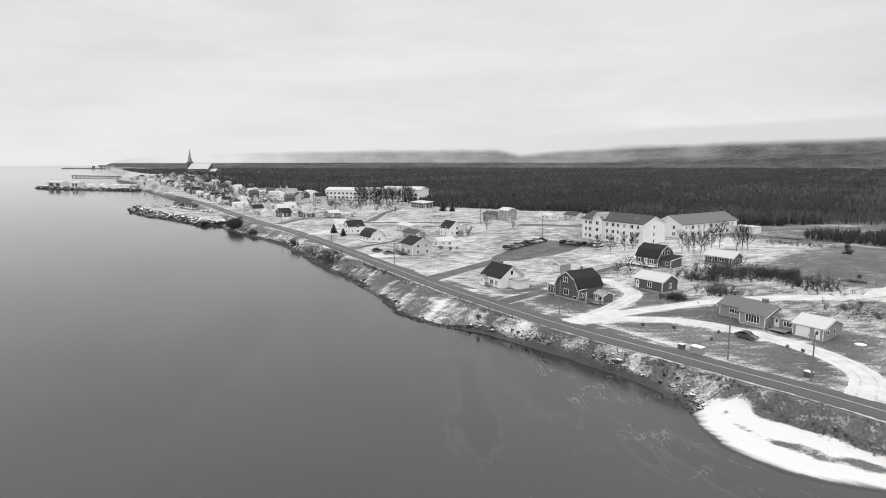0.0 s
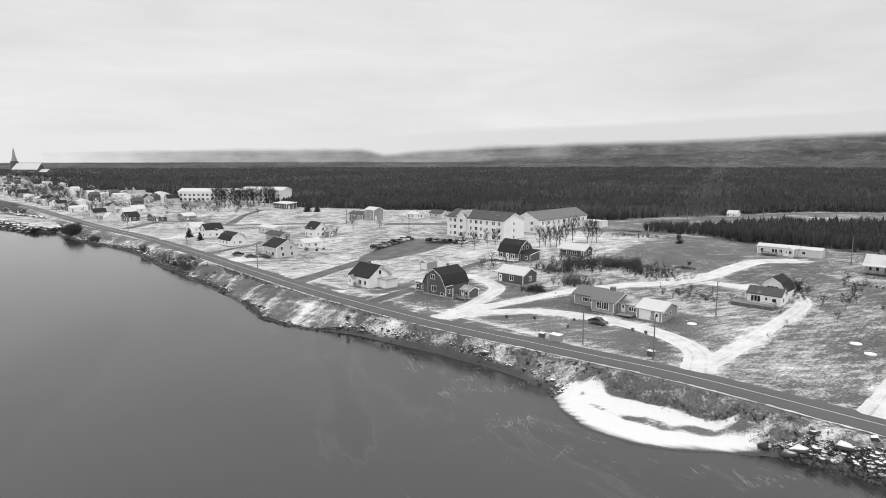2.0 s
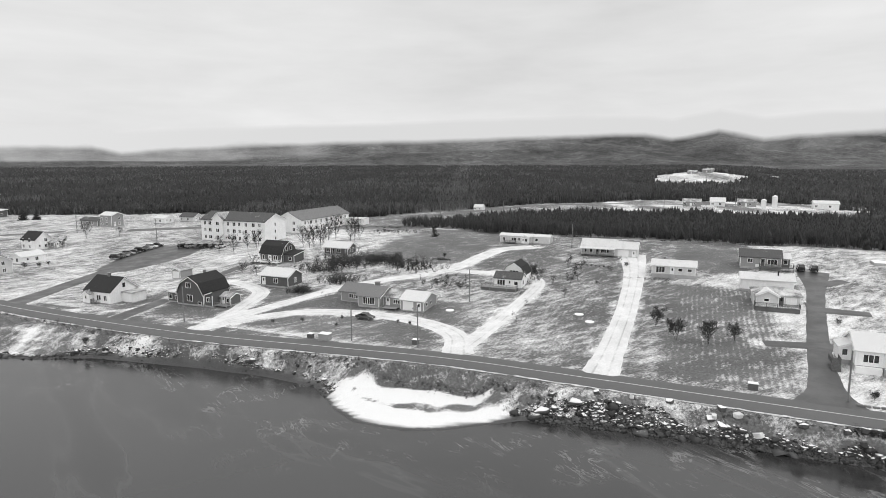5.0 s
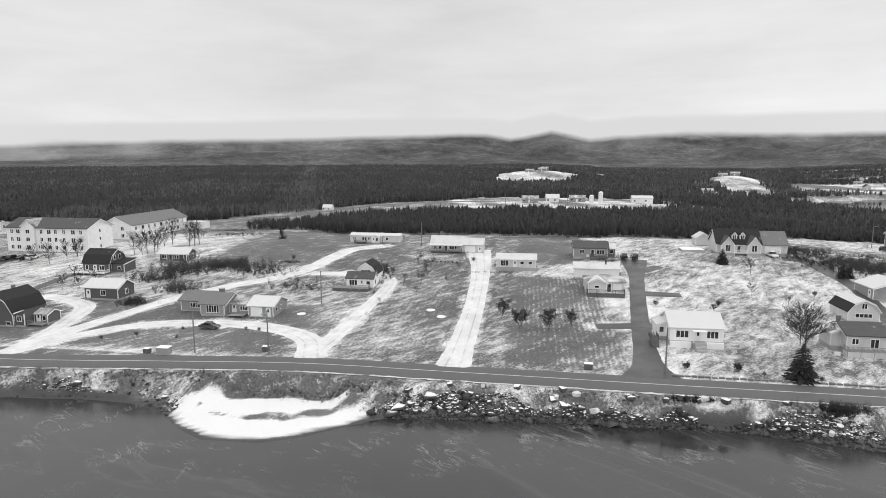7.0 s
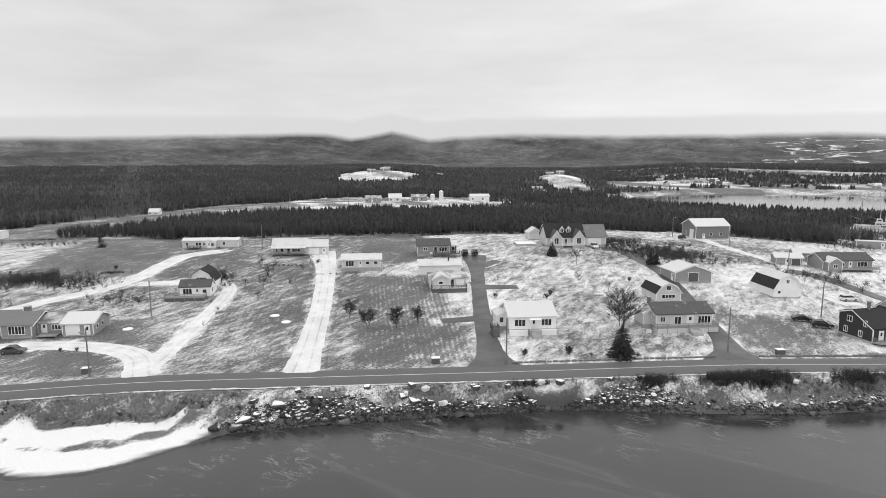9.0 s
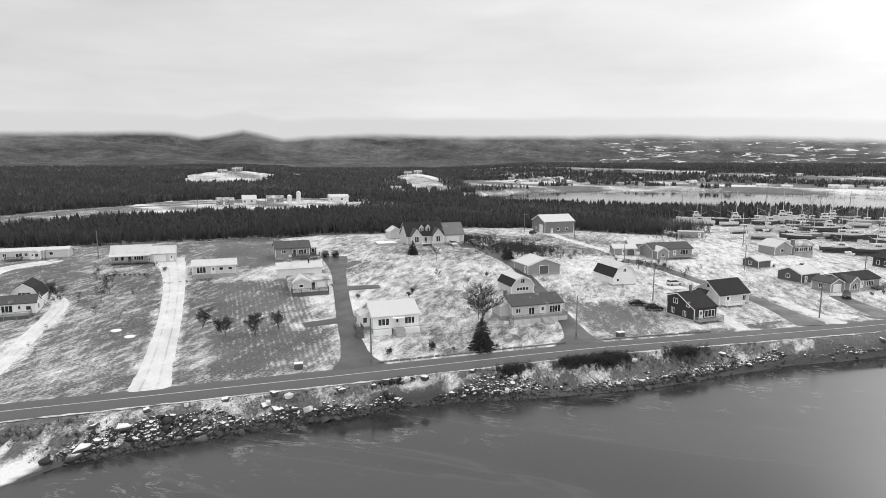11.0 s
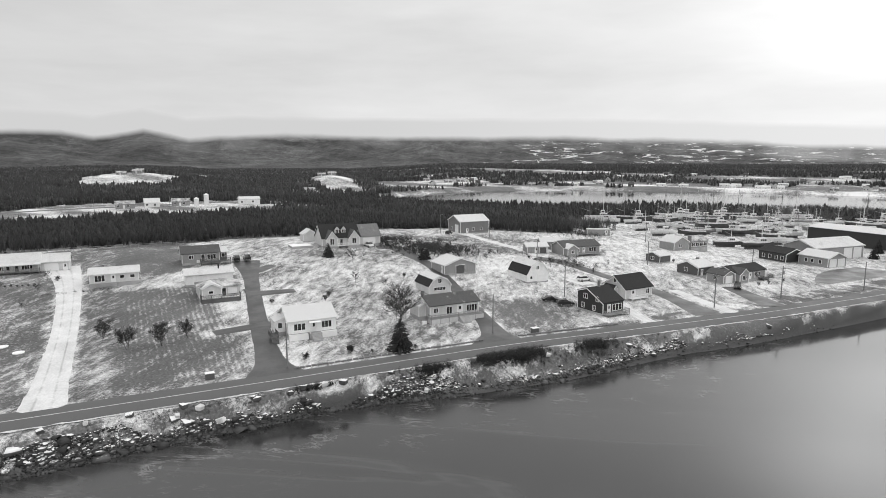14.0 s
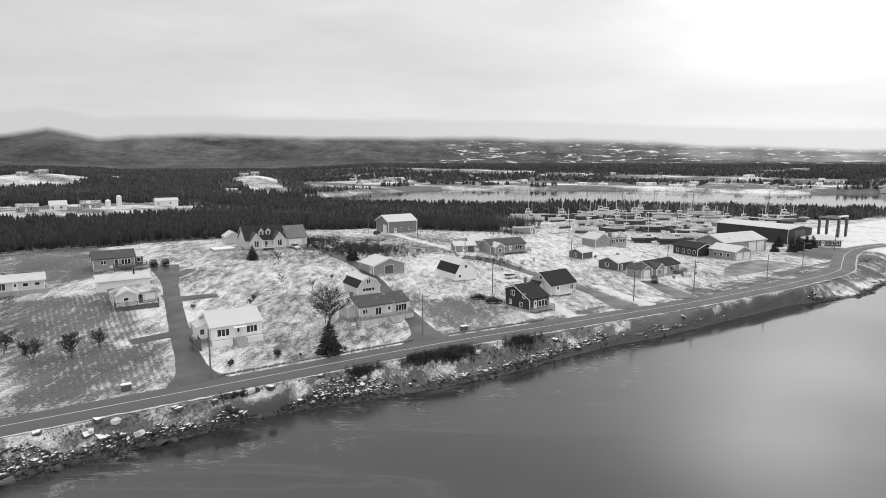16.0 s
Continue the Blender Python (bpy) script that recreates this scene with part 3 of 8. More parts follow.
drive([(-41, 261), (-32.4, 272.7), (-25.1, 279.5), (-20.5, 288)], (9, 4.5, 4, 4), "wet", PAVED)
drive([(-99, 365), (-91.6, 388), (-78.3, 392.6), (-61.8, 383.6), (-44.9, 359.1), (-28, 350.6), (0, 340), (16, 335)], (9, 6, 5.5, 5.5, 5.5), "wet", "wet asphalt side street of the town")
drive([(-43, 362), (-40.4, 384.5), (-38, 402), (-30, 425)], (6, 5, 5), "wet", "wet asphalt lane to the school")
drive([(-71, 313), (-62.8, 321.2), (-53.4, 329.3)], (5, 3.6), "lane", SNOWY)
drive([(-150, 458), (-147, 490), (-140, 520), (-118, 540)], (7, 5.5), "wet", "wet asphalt side street of the town")
drive([(-30, 240), (-22, 246)], (9, 14), "lane", "snow-covered yard beside the house")
drive(HIGHWAY, 9, "asphalt", "grey highway behind the fields")


def build_ground():
    s = steps_out(-250, 320, 1.5, 1.045, (-4700, 4700))
    d = steps_out(-26, 140, 2.0, 1.06, (-1500, 4700))
    d = np.concatenate([d[d < -24], np.arange(-24, 7, 0.8), d[d > 7]])
    S, D = np.meshgrid(s, d)
    x, y = to_world(S.ravel(), D.ravel())
    z = ground_z(x, y)
    land = (z > 0) & (np.abs(near_line(ROAD, x, y)) > 7)
    z = z + np.where(land, 0.02 * wobble(x, y, 11, 1.0), 0)
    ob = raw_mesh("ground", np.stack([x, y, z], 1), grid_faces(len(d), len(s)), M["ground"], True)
    cover = cover_at(x, y)
    near = (np.abs(inland(x, y)) < 260) & (np.abs(along(x, y)) < 420)
    for points, width, kind, text in DRIVES[:-1]:
        reach = np.abs(near_line(points, x[near], y[near])) - np.median(np.atleast_1d(width)) / 2
        cover[near] = np.maximum(cover[near], 0.58 * smooth(1.9, 0.0, reach + 0.9 * wobble(x[near], y[near], 5, 3.0)))
    attribute(ob, "cover", cover)
    shore = near_line(SHORE, x, y)
    spit = smooth(17, 12, np.hypot((x - 51) / 1.25, (y - 85) / 0.95))
    # ground under the woods and the far plain takes the shore mud's dark tone
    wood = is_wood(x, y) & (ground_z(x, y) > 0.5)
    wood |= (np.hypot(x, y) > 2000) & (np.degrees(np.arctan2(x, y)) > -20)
    attribute(ob, "dark_ground", np.maximum(0.85 * wood, smooth(1.5, 0.8, shore + 0.4 * wobble(x, y, 5, 4.0)) * smooth(-30, 0, 30 - np.abs(inland(x, y)))))
    s, d = along(x, y), inland(x, y)
    attribute(ob, "rows", np.maximum(smooth(9, 12, s) * smooth(33, 30, s) * smooth(5, 8, d) * smooth(72, 66, d), 0.35 * smooth(-34, -30, s) * smooth(6, 2, s) * smooth(5, 8, d) * smooth(62, 50, d)))
    tagged(ob, "patchy snow over brown winter grass by the shore", "ground", kind="structure")


def build_water():
    s = steps_out(-250, 320, 8, 1.1, (-5200, 5200))
    d = steps_out(-200, 60, 6, 1.1, (-5200, 5200))
    S, D = np.meshgrid(s, d)
    x, y = to_world(S.ravel(), D.ravel())
    ob = raw_mesh("water", np.stack([x, y, 0 * x], 1), grid_faces(len(d), len(s)), M["water"])
    shore = -near_line(SHORE, x, y)
    ice = smooth(110, 15, shore) * smooth(230, 60, along(x, y)) * (0.35 + 0.65 * smooth(-260, -60, along(x, y)))
    attribute(ob, "ice", np.clip(ice, 0, 1))
    attribute(ob, "close", smooth(24, 5, shore + 6 * wobble(x, y, 30, 3.0)) * smooth(-200, -40, along(x, y)) * smooth(260, 160, along(x, y)))
    tagged(ob, "calm grey sea with thin skins of ice", "water", kind="structure")


def spline(points, step):
    """Points every step metres on a smooth line through the given ones."""
    p = np.array(points, float)
    p = np.vstack([2 * p[0] - p[1], p, 2 * p[-1] - p[-2]])
    out = []
    for i in range(1, len(p) - 2):
        n = max(2, int(np.hypot(*(p[i + 1] - p[i])) / step))
        for t in np.arange(n) / n:
            out.append(0.5 * (2 * p[i] + (p[i + 1] - p[i - 1]) * t + (2 * p[i - 1] - 5 * p[i] + 4 * p[i + 1] - p[i + 2]) * t * t + (3 * p[i] - p[i - 1] - 3 * p[i + 1] + p[i + 2]) * t**3))
    out.append(p[-2])
    return np.array(out)


def strip(name, points, width, mat, lift, label, category="road", step=2.5, offset=0.0, flat=None, ragged=0.0, lanes=7):
    """A road or lane laid on the ground along a line."""
    c = spline(points, step)
    t = np.gradient(c, axis=0)
    t /= np.linalg.norm(t, axis=1)[:, None]
    n = np.stack([-t[:, 1], t[:, 0]], 1)
    w = np.interp(np.linspace(0, 1, len(c)), np.linspace(0, 1, len(np.atleast_1d(width))), np.atleast_1d(width)) / 2
    k = np.linspace(-1, 1, lanes)
    rng = np.random.default_rng(len(name) + len(c))
    edge = 1 + ragged * rng.normal(0, 1, (len(c), 2))
    side = np.where(k[None] < 0, edge[:, :1], edge[:, 1:])
    q = c[:, None] + n[:, None] * (k[None] * side * w[:, None] + offset)[..., None]
    x, y = q[..., 0].ravel(), q[..., 1].ravel()
    z = (ground_z(x, y) if flat is None else np.full(len(x), flat)) + lift - 0.12 * np.tile(np.abs(k) > 0.99, len(c)) * (offset == 0)
    ob = raw_mesh(name, np.stack([x, y, z], 1), grid_faces(len(c), lanes)[:, ::-1], mat, True)
    attribute(ob, "across", np.tile(k, len(c)))
    return tagged(ob, label, category, kind="structure")


def build_roads():
    strip("road", ROAD, 7.4, M["asphalt"], 0.14, "grey two-lane coastal road of worn asphalt", flat=4.0)
    strip("road_line", ROAD, 0.28, M["paint"], 0.155, "pale painted centre line of the road", lanes=3, flat=4.0, offset=0.001)
    strip("snow_bank", ROAD[5:], 0.5, M["verge"], 0.13, "thin broken line of ploughed snow along the road", "snow bank", lanes=5, flat=3.98, offset=-4.25, ragged=0.5, step=1.0)
    lane, wet = M["lane"], M["wet"]
    for count, (points, width, kind, text) in enumerate(DRIVES):
        mat = {"lane": lane, "wet": wet, "asphalt": M["asphalt"]}[kind]
        strip("driveway" if mat is lane or text == PAVED else "lane", points, width, mat, (0.07, 0.09, 0.11, 0.128)[count % 4], text, "driveway", step=1.2 if mat is lane else 2.5, ragged=0.018 if mat is lane else 0.012)
    strip("car_park", [(22, 226), (40, 243), (50, 256)], (12, 26, 24), wet, 0.12, "wet asphalt car park beside the apartment block", "car park")


def skyline(az):
    """Where the cloud cuts off the hills, in degrees above the eye's level, by the compass."""
    return np.interp(az, [-60, -29, -27.6, -22.5, -9.5, 0, 5, 7.1, 11.1, 20.7, 29, 35, 42, 47, 52.6, 54.8, 58.4, 61.8, 66, 73, 81, 95, 105.6, 114.5, 124.6, 140, 160],
                     [-1.5, -0.8, -0.25, 0.35, 0.80, 0.9, 0.9, 0.45, 0.88, 1.34, 1.60, 1.82, 2.05, 2.15, 2.12, 1.78, 2.5, 1.78, 2.10, 2.10, 2.05, 2.0, 1.66, 1.12, 0.72, 0.5, 0.4])


def fractal(x, y, scale, octaves=5, seed=1, ridged=False):
    """Smooth lattice noise, 0 to 1, summed over octaves."""
    table = np.random.default_rng(seed).random((256, 256))
    total, weight = 0.0, 0.0
    for o in range(octaves):
        u, v = x / scale * 2**o + 37.1 * o, y / scale * 2**o + 11.7 * o
        i, j = np.floor(u).astype(int), np.floor(v).astype(int)
        a, b = u - i, v - j
        a, b = a * a * (3 - 2 * a), b * b * (3 - 2 * b)
        n = (table[i % 256, j % 256] * (1 - a) + table[(i + 1) % 256, j % 256] * a) * (1 - b) + (table[i % 256, (j + 1) % 256] * (1 - a) + table[(i + 1) % 256, (j + 1) % 256] * a) * b
        total = total + (1 - np.abs(2 * n - 1) if ridged else n) * 0.52**o
        weight += 0.52**o
    return total / weight


def build_hills():
    az = np.linspace(-31, 150, 900)
    rows = np.linspace(0, 1, 84)
    A, R = np.meshgrid(az, rows)
    r = 2150 + 2450 * R
    x, y = r * np.sin(np.radians(A)), r * np.cos(np.radians(A))
    foot = -8 + 18 * smooth(-25, -17, A)
    top = 42 + 4600 * np.tan(np.radians(skyline(A))) + 18
    rise = np.where(R < 0.35, 0.22 * smooth(0, 0.35, R), 0.22 + 0.78 * smooth(0.30, 1.02, R))
    z = foot + (top - foot) * rise
    folds = 0.62 * fractal(x, y, 900, 5, 3, True) + 0.38 * fractal(x, y, 420, 5, 8)
    z += (folds - 0.52) * (top - foot) * 0.95 * smooth(0.02, 0.30, R) * (1 - 0.75 * smooth(0.82, 1.0, R)) * smooth(-28, -20, A)
    z += (fractal(x, y, 60, 3, 5) - 0.5) * 9 * smooth(0.02, 0.2, R)
    z = np.where(R < 0.012, -8, z)
    ob = raw_mesh("hills", np.stack([x.ravel(), y.ravel(), z.ravel()], 1), grid_faces(len(rows), len(az))[:, ::-1], M["hill"], True)
    settled = smooth(80, 94, A) * (1 - 0.6 * smooth(0.45, 0.9, R)) + 0.40 * smooth(8, 20, A) * smooth(0.12, 0.2, R) * (1 - smooth(0.55, 0.75, R)) * (1 - smooth(48, 56, A)) + 0.35 * np.exp(-((A + 3) / 5) ** 2 - ((R - 0.8) / 0.25) ** 2)
    attribute(ob, "cover", np.clip(settled, 0, 1).ravel())
    tagged(ob, "dark wooded hills under low cloud", "hills", kind="structure")
    # low cloud hiding the hilltops; its glowing sheet also paints haze over the slopes
    m = bpy.data.materials.new("low_cloud_haze")
    m.use_nodes = True
    nt = m.node_tree
    nt.nodes.remove(nt.nodes["Principled BSDF"])
    out = nt.nodes["Material Output"]
    thick = nt.nodes.new("ShaderNodeAttribute")
    thick.attribute_name = "thick"
    p = world_place(nt)
    flat = nt.nodes.new("ShaderNodeMapping")
    flat.inputs["Scale"].default_value = (0.0042, 0.0042, 0.0065)
    link(nt, p, flat.inputs[0])
    puff = noise_of(nt, 1.0, 5, 0.55, flat.outputs[0])
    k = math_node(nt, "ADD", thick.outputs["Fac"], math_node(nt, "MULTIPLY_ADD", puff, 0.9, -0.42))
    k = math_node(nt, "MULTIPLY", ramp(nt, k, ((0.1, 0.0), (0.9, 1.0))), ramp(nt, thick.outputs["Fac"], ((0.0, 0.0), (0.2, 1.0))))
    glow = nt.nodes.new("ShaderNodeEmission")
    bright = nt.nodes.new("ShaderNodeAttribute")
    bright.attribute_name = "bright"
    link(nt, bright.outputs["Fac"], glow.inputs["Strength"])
    clear = nt.nodes.new("ShaderNodeBsdfTransparent")
    mix = nt.nodes.new("ShaderNodeMixShader")
    link(nt, k, mix.inputs[0])
    link(nt, clear.outputs[0], mix.inputs[1])
    link(nt, glow.outputs[0], mix.inputs[2])
    link(nt, mix.outputs[0], out.inputs[0])
    rows = np.linspace(0, 1, 22)
    A, R = np.meshgrid(az, rows)
    r = 2120.0
    base = 42 + r * np.tan(np.radians(skyline(A)))
    z = np.maximum(base - 62 + R * 130, 30 + 24 * R)
    x, y = r * np.sin(np.radians(A)), r * np.cos(np.radians(A))
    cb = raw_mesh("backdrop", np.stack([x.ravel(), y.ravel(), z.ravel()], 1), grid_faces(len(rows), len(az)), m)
    t = smooth(0.30, 0.56, R) * (1 - smooth(0.78, 1.0, R)) * smooth(-31, -18, A)
    # aerial haze painted as extra opacity below the cloud
    haze = 0.10 + 0.30 * smooth(40, -5, A) + 0.14 * smooth(95, 125, A) + 0.42 * smooth(-6, -20, A)
    t = np.maximum(t, haze * smooth(0.0, 0.2, R) * (1 - smooth(0.7, 1.0, R)) * smooth(-31, -29, A))
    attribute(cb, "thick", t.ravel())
    # emission raised at both ends; towards the sun it stands for backlight
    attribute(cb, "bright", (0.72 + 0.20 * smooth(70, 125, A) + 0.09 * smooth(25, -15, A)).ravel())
    cb.visible_shadow = False
    tagged(cb, "glowing sheet of low grey cloud and haze over the hills", "cloud", kind="structure")


build_ground()
build_water()
build_roads()
build_hills()


# ---- houses ----
def add_box(bm, x0, y0, z0, x1, y1, z1):
    v = [bm.verts.new(p) for p in ((x0, y0, z0), (x1, y0, z0), (x1, y1, z0), (x0, y1, z0), (x0, y0, z1), (x1, y0, z1), (x1, y1, z1), (x0, y1, z1))]
    for f in ((3, 2, 1, 0), (4, 5, 6, 7), (0, 1, 5, 4), (1, 2, 6, 5), (2, 3, 7, 6), (3, 0, 4, 7)):
        bm.faces.new([v[i] for i in f])
    return v


def box_part(name, parent, mat, x0, y0, z0, x1, y1, z1, label="", soft=0.0):
    bm = bmesh.new()
    add_box(bm, x0, y0, z0, x1, y1, z1)
    if soft:
        bmesh.ops.bevel(bm, geom=bm.edges[:], offset=soft, segments=1, affect="EDGES")
    return part(name, bm, M[mat], parent, label)


def prism(bm, outline, a, b, ridge, ox, oy):
    """Extrudes an outline in (across, up) from a to b along the ridge, which runs along x or y."""
    def at(run, t, z):
        return (ox + run, oy + t, z) if ridge == "x" else (ox + t, oy + run, z)
    low, high = [bm.verts.new(at(a, t, z)) for t, z in outline], [bm.verts.new(at(b, t, z)) for t, z in outline]
    n = len(outline)
    bm.faces.new(low), bm.faces.new(high[::-1])
    for i in range(n):
        bm.faces.new((low[i], high[i], high[(i + 1) % n], low[(i + 1) % n]))
    bmesh.ops.recalc_face_normals(bm, faces=bm.faces[:])


def roof_line(kind, d, h, rh):
    if kind == "gambrel":
        return [(0, h), (d * 0.17, h + rh * 0.60), (d / 2, h + rh), (d * 0.83, h + rh * 0.60), (d, h)]
    if kind == "shed":
        return [(0, h), (d, h + rh)]
    if kind == "salt":
        return [(0, h), (d * 0.62, h + rh), (d, h + rh * 0.62)]
    return [(0, h), (d / 2, h + rh), (d, h)]


def volume(th, x, y, w, d, h, rh=1.6, roof="gable", ridge="x", wall="white", top="roof_mid", over=0.4, base=0.3, low="", trim="trim", corners=True):
    """One block of a building: foundation, walls, roof, rake boards and corner boards."""
    if base > 0:
        box_part("foundation", th, "concrete", x + 0.05, y + 0.05, -1.6, x + w - 0.05, y + d - 0.05, base)
    bm = bmesh.new()
    run, span = (w, d) if ridge == "x" else (d, w)
    if roof in ("flat", "hip"):
        add_box(bm, x, y, base, x + w, y + d, h)
    else:
        prism(bm, [(0, base)] + roof_line(roof, span, h, rh) + [(span, base)], 0, run, ridge, x, y)
    part("wall", bm, M[wall], th)
    bm = bmesh.new()
    if roof == "flat":
        add_box(bm, x - over / 2, y - over / 2, h, x + w + over / 2, y + d + over / 2, h + 0.28)
    elif roof == "hip":
        e, k = over, min(w, d) / 2 + over
        b = [(x - e, y - e), (x + w + e, y - e), (x + w + e, y + d + e), (x - e, y + d + e)]
        low_ring, ring = [bm.verts.new((*p, h - 0.12)) for p in b], [bm.verts.new((*p, h + 0.06)) for p in b]
        if w >= d:
            r = [bm.verts.new((x - e + k, y + d / 2, h + rh)), bm.verts.new((x + w + e - k, y + d / 2, h + rh))]
            tops = ((0, 1, r[1], r[0]), (1, 2, r[1]), (2, 3, r[0], r[1]), (3, 0, r[0]))
        else:
            r = [bm.verts.new((x + w / 2, y - e + k, h + rh)), bm.verts.new((x + w / 2, y + d + e - k, h + rh))]
            tops = ((0, 1, r[0]), (1, 2, r[1], r[0]), (2, 3, r[1]), (3, 0, r[0], r[1]))
        for f in tops:
            bm.faces.new([ring[v] if isinstance(v, int) else v for v in f])
        for i in range(4):
            bm.faces.new((low_ring[i], low_ring[(i + 1) % 4], ring[(i + 1) % 4], ring[i]))
        bm.faces.new(low_ring[::-1])
        if (r[0].co - r[1].co).length < 0.05:
            bmesh.ops.remove_doubles(bm, verts=r, dist=0.06)
    else:
        line = roof_line(roof, span, h, rh)
        (t0, z0), (t1, z1) = line[0], line[1]
        (t8, z8), (t9, z9) = line[-2], line[-1]
        k0, k9 = over / math.hypot(t1 - t0, z1 - z0), over / math.hypot(t9 - t8, z9 - z8)
        line[0], line[-1] = (t0 - (t1 - t0) * k0, z0 - (z1 - z0) * k0), (t9 + (t9 - t8) * k9, z9 + (z9 - z8) * k9)
        lift = [(t, z + 0.20) for t, z in line]
        if low and roof == "gambrel":
            bm2 = bmesh.new()
            prism(bm2, lift[:2] + [line[1], line[0]], -over, run + over, ridge, x, y)
            part("lower_roof", bm2, M[low], th, "dark lower roof slope")
            prism(bm, lift[1:] + line[:0:-1], -over, run + over, ridge, x, y)
        else:
            prism(bm, lift + line[::-1], -over, run + over, ridge, x, y)
        for a in (-over - 0.05, run + over + 0.004):
            bm2 = bmesh.new()
            prism(bm2, [(t, z + 0.05) for t, z in line] + [(t, z - 0.20) for t, z in line[::-1]], a, a + 0.046, ridge, x, y)
            part("rake_board", bm2, M[trim], th)
    part("roof", bm, M[top], th)
    if corners and trim:
        for cx, cy in ((x - 0.03, y - 0.03), (x + w - 0.13, y - 0.03), (x + w - 0.13, y + d - 0.13), (x - 0.03, y + d - 0.13)):
            box_part("corner_board", th, trim, cx, cy, base, cx + 0.16, cy + 0.16, h - 0.05)


def on_face(th, face, box):
    """The turn that lays u (along), v (out of the wall) and z of a face into the thing. box: x, y, w, d of the block."""
    x, y, w, d = box
    return {"f": Matrix.Translation((x, y, 0)), "r": Matrix.Translation((x + w, y, 0)) @ Matrix.Rotation(math.pi / 2, 4, "Z"),
            "l": Matrix.Translation((x, y + d, 0)) @ Matrix.Rotation(-math.pi / 2, 4, "Z")}[face]


def lattice(bm, xs, zs, filled, y0, y1):
    """One connected frame: the filled cells of a grid in the wall's plane, given depth."""
    grid = {}

    def at(i, j, y):
        if (i, j, y) not in grid:
            grid[i, j, y] = bm.verts.new((xs[i], y, zs[j]))
        return grid[i, j, y]

    full = {(i, j) for i in range(len(xs) - 1) for j in range(len(zs) - 1) if filled(i, j)}
    for i, j in full:
        bm.faces.new((at(i, j, y0), at(i + 1, j, y0), at(i + 1, j + 1, y0), at(i, j + 1, y0)))
        bm.faces.new((at(i, j, y1), at(i, j + 1, y1), at(i + 1, j + 1, y1), at(i + 1, j, y1)))
        for (di, dj), (a, b) in (((-1, 0), ((i, j), (i, j + 1))), ((1, 0), ((i + 1, j + 1), (i + 1, j))), ((0, -1), ((i + 1, j), (i, j))), ((0, 1), ((i, j + 1), (i + 1, j + 1)))):
            if (i + di, j + dj) not in full:
                bm.faces.new((at(*a, y0), at(*b, y0), at(*b, y1), at(*a, y1)))


def window(th, box, face, u, z, w, h, bars=1, frame="trim", glass="glass"):
    """A window with a frame proud of the wall, mullions and a recessed pane."""
    m = on_face(th, face, box)
    bm, b = bmesh.new(), 0.11
    cuts = []
    for i in range(bars + 2):
        c = u + (w + b) * i / (bars + 1) - b
        cuts += [c, c + b]
    lattice(bm, cuts, [z - b, z, z + h, z + h + b], lambda i, j: j != 1 or i % 2 == 0, -0.07, -0.004)
    bm.transform(m)
    ob = part("window", bm, M[frame], th)
    bm = bmesh.new()
    add_box(bm, u + 0.003, -0.03, z + 0.003, u + w - 0.003, -0.003, z + h - 0.003)
    bm.transform(m)
    part("pane", bm, M[glass], ob)


def door(th, box, face, u, z, w=0.95, h=2.05, mat="door", panels=0, frame="trim"):
    """A door in a frame; panels: the rows of a garage door."""
    m = on_face(th, face, box)
    bm = bmesh.new()
    lattice(bm, [u - 0.12, u, u + w, u + w + 0.12], [z, z + h, z + h + 0.12], lambda i, j: j == 1 or i != 1, -0.07, -0.004)
    bm.transform(m)
    ob = part("door_frame", bm, M[frame], th)
    bm = bmesh.new()
    n = max(1, panels)
    line = [(-0.003, z + 0.01)]
    for i in range(n):
        line += [(-0.045, z + h * i / n + 0.015), (-0.045, z + h * (i + 1) / n - 0.02), (-0.02, z + h * (i + 1) / n - 0.015)]
    line.append((-0.003, z + h - 0.004))
    sides = [[bm.verts.new((x, y, c)) for y, c in line] for x in (u + 0.004, u + w - 0.004)]
    for i in range(len(line)):
        j = (i + 1) % len(line)
        bm.faces.new((sides[0][i], sides[1][i], sides[1][j], sides[0][j]))
    bm.transform(m)
    part("door", bm, M[mat], ob)
    if not panels:
        bm = bmesh.new()
        add_box(bm, u + w * 0.28, -0.055, z + h * 0.52, u + w * 0.72, -0.046, z + h * 0.88)
        bm.transform(m)
        part("door_pane", bm, M["glass"], ob)


def chimney(th, x, y, z, top, size=0.7):
    ob = box_part("chimney", th, "stack", x, y, z, x + size, y + size, top)
    box_part("chimney_cap", ob, "concrete", x - 0.07, y - 0.07, top + 0.002, x + size + 0.07, y + size + 0.07, top + 0.12)


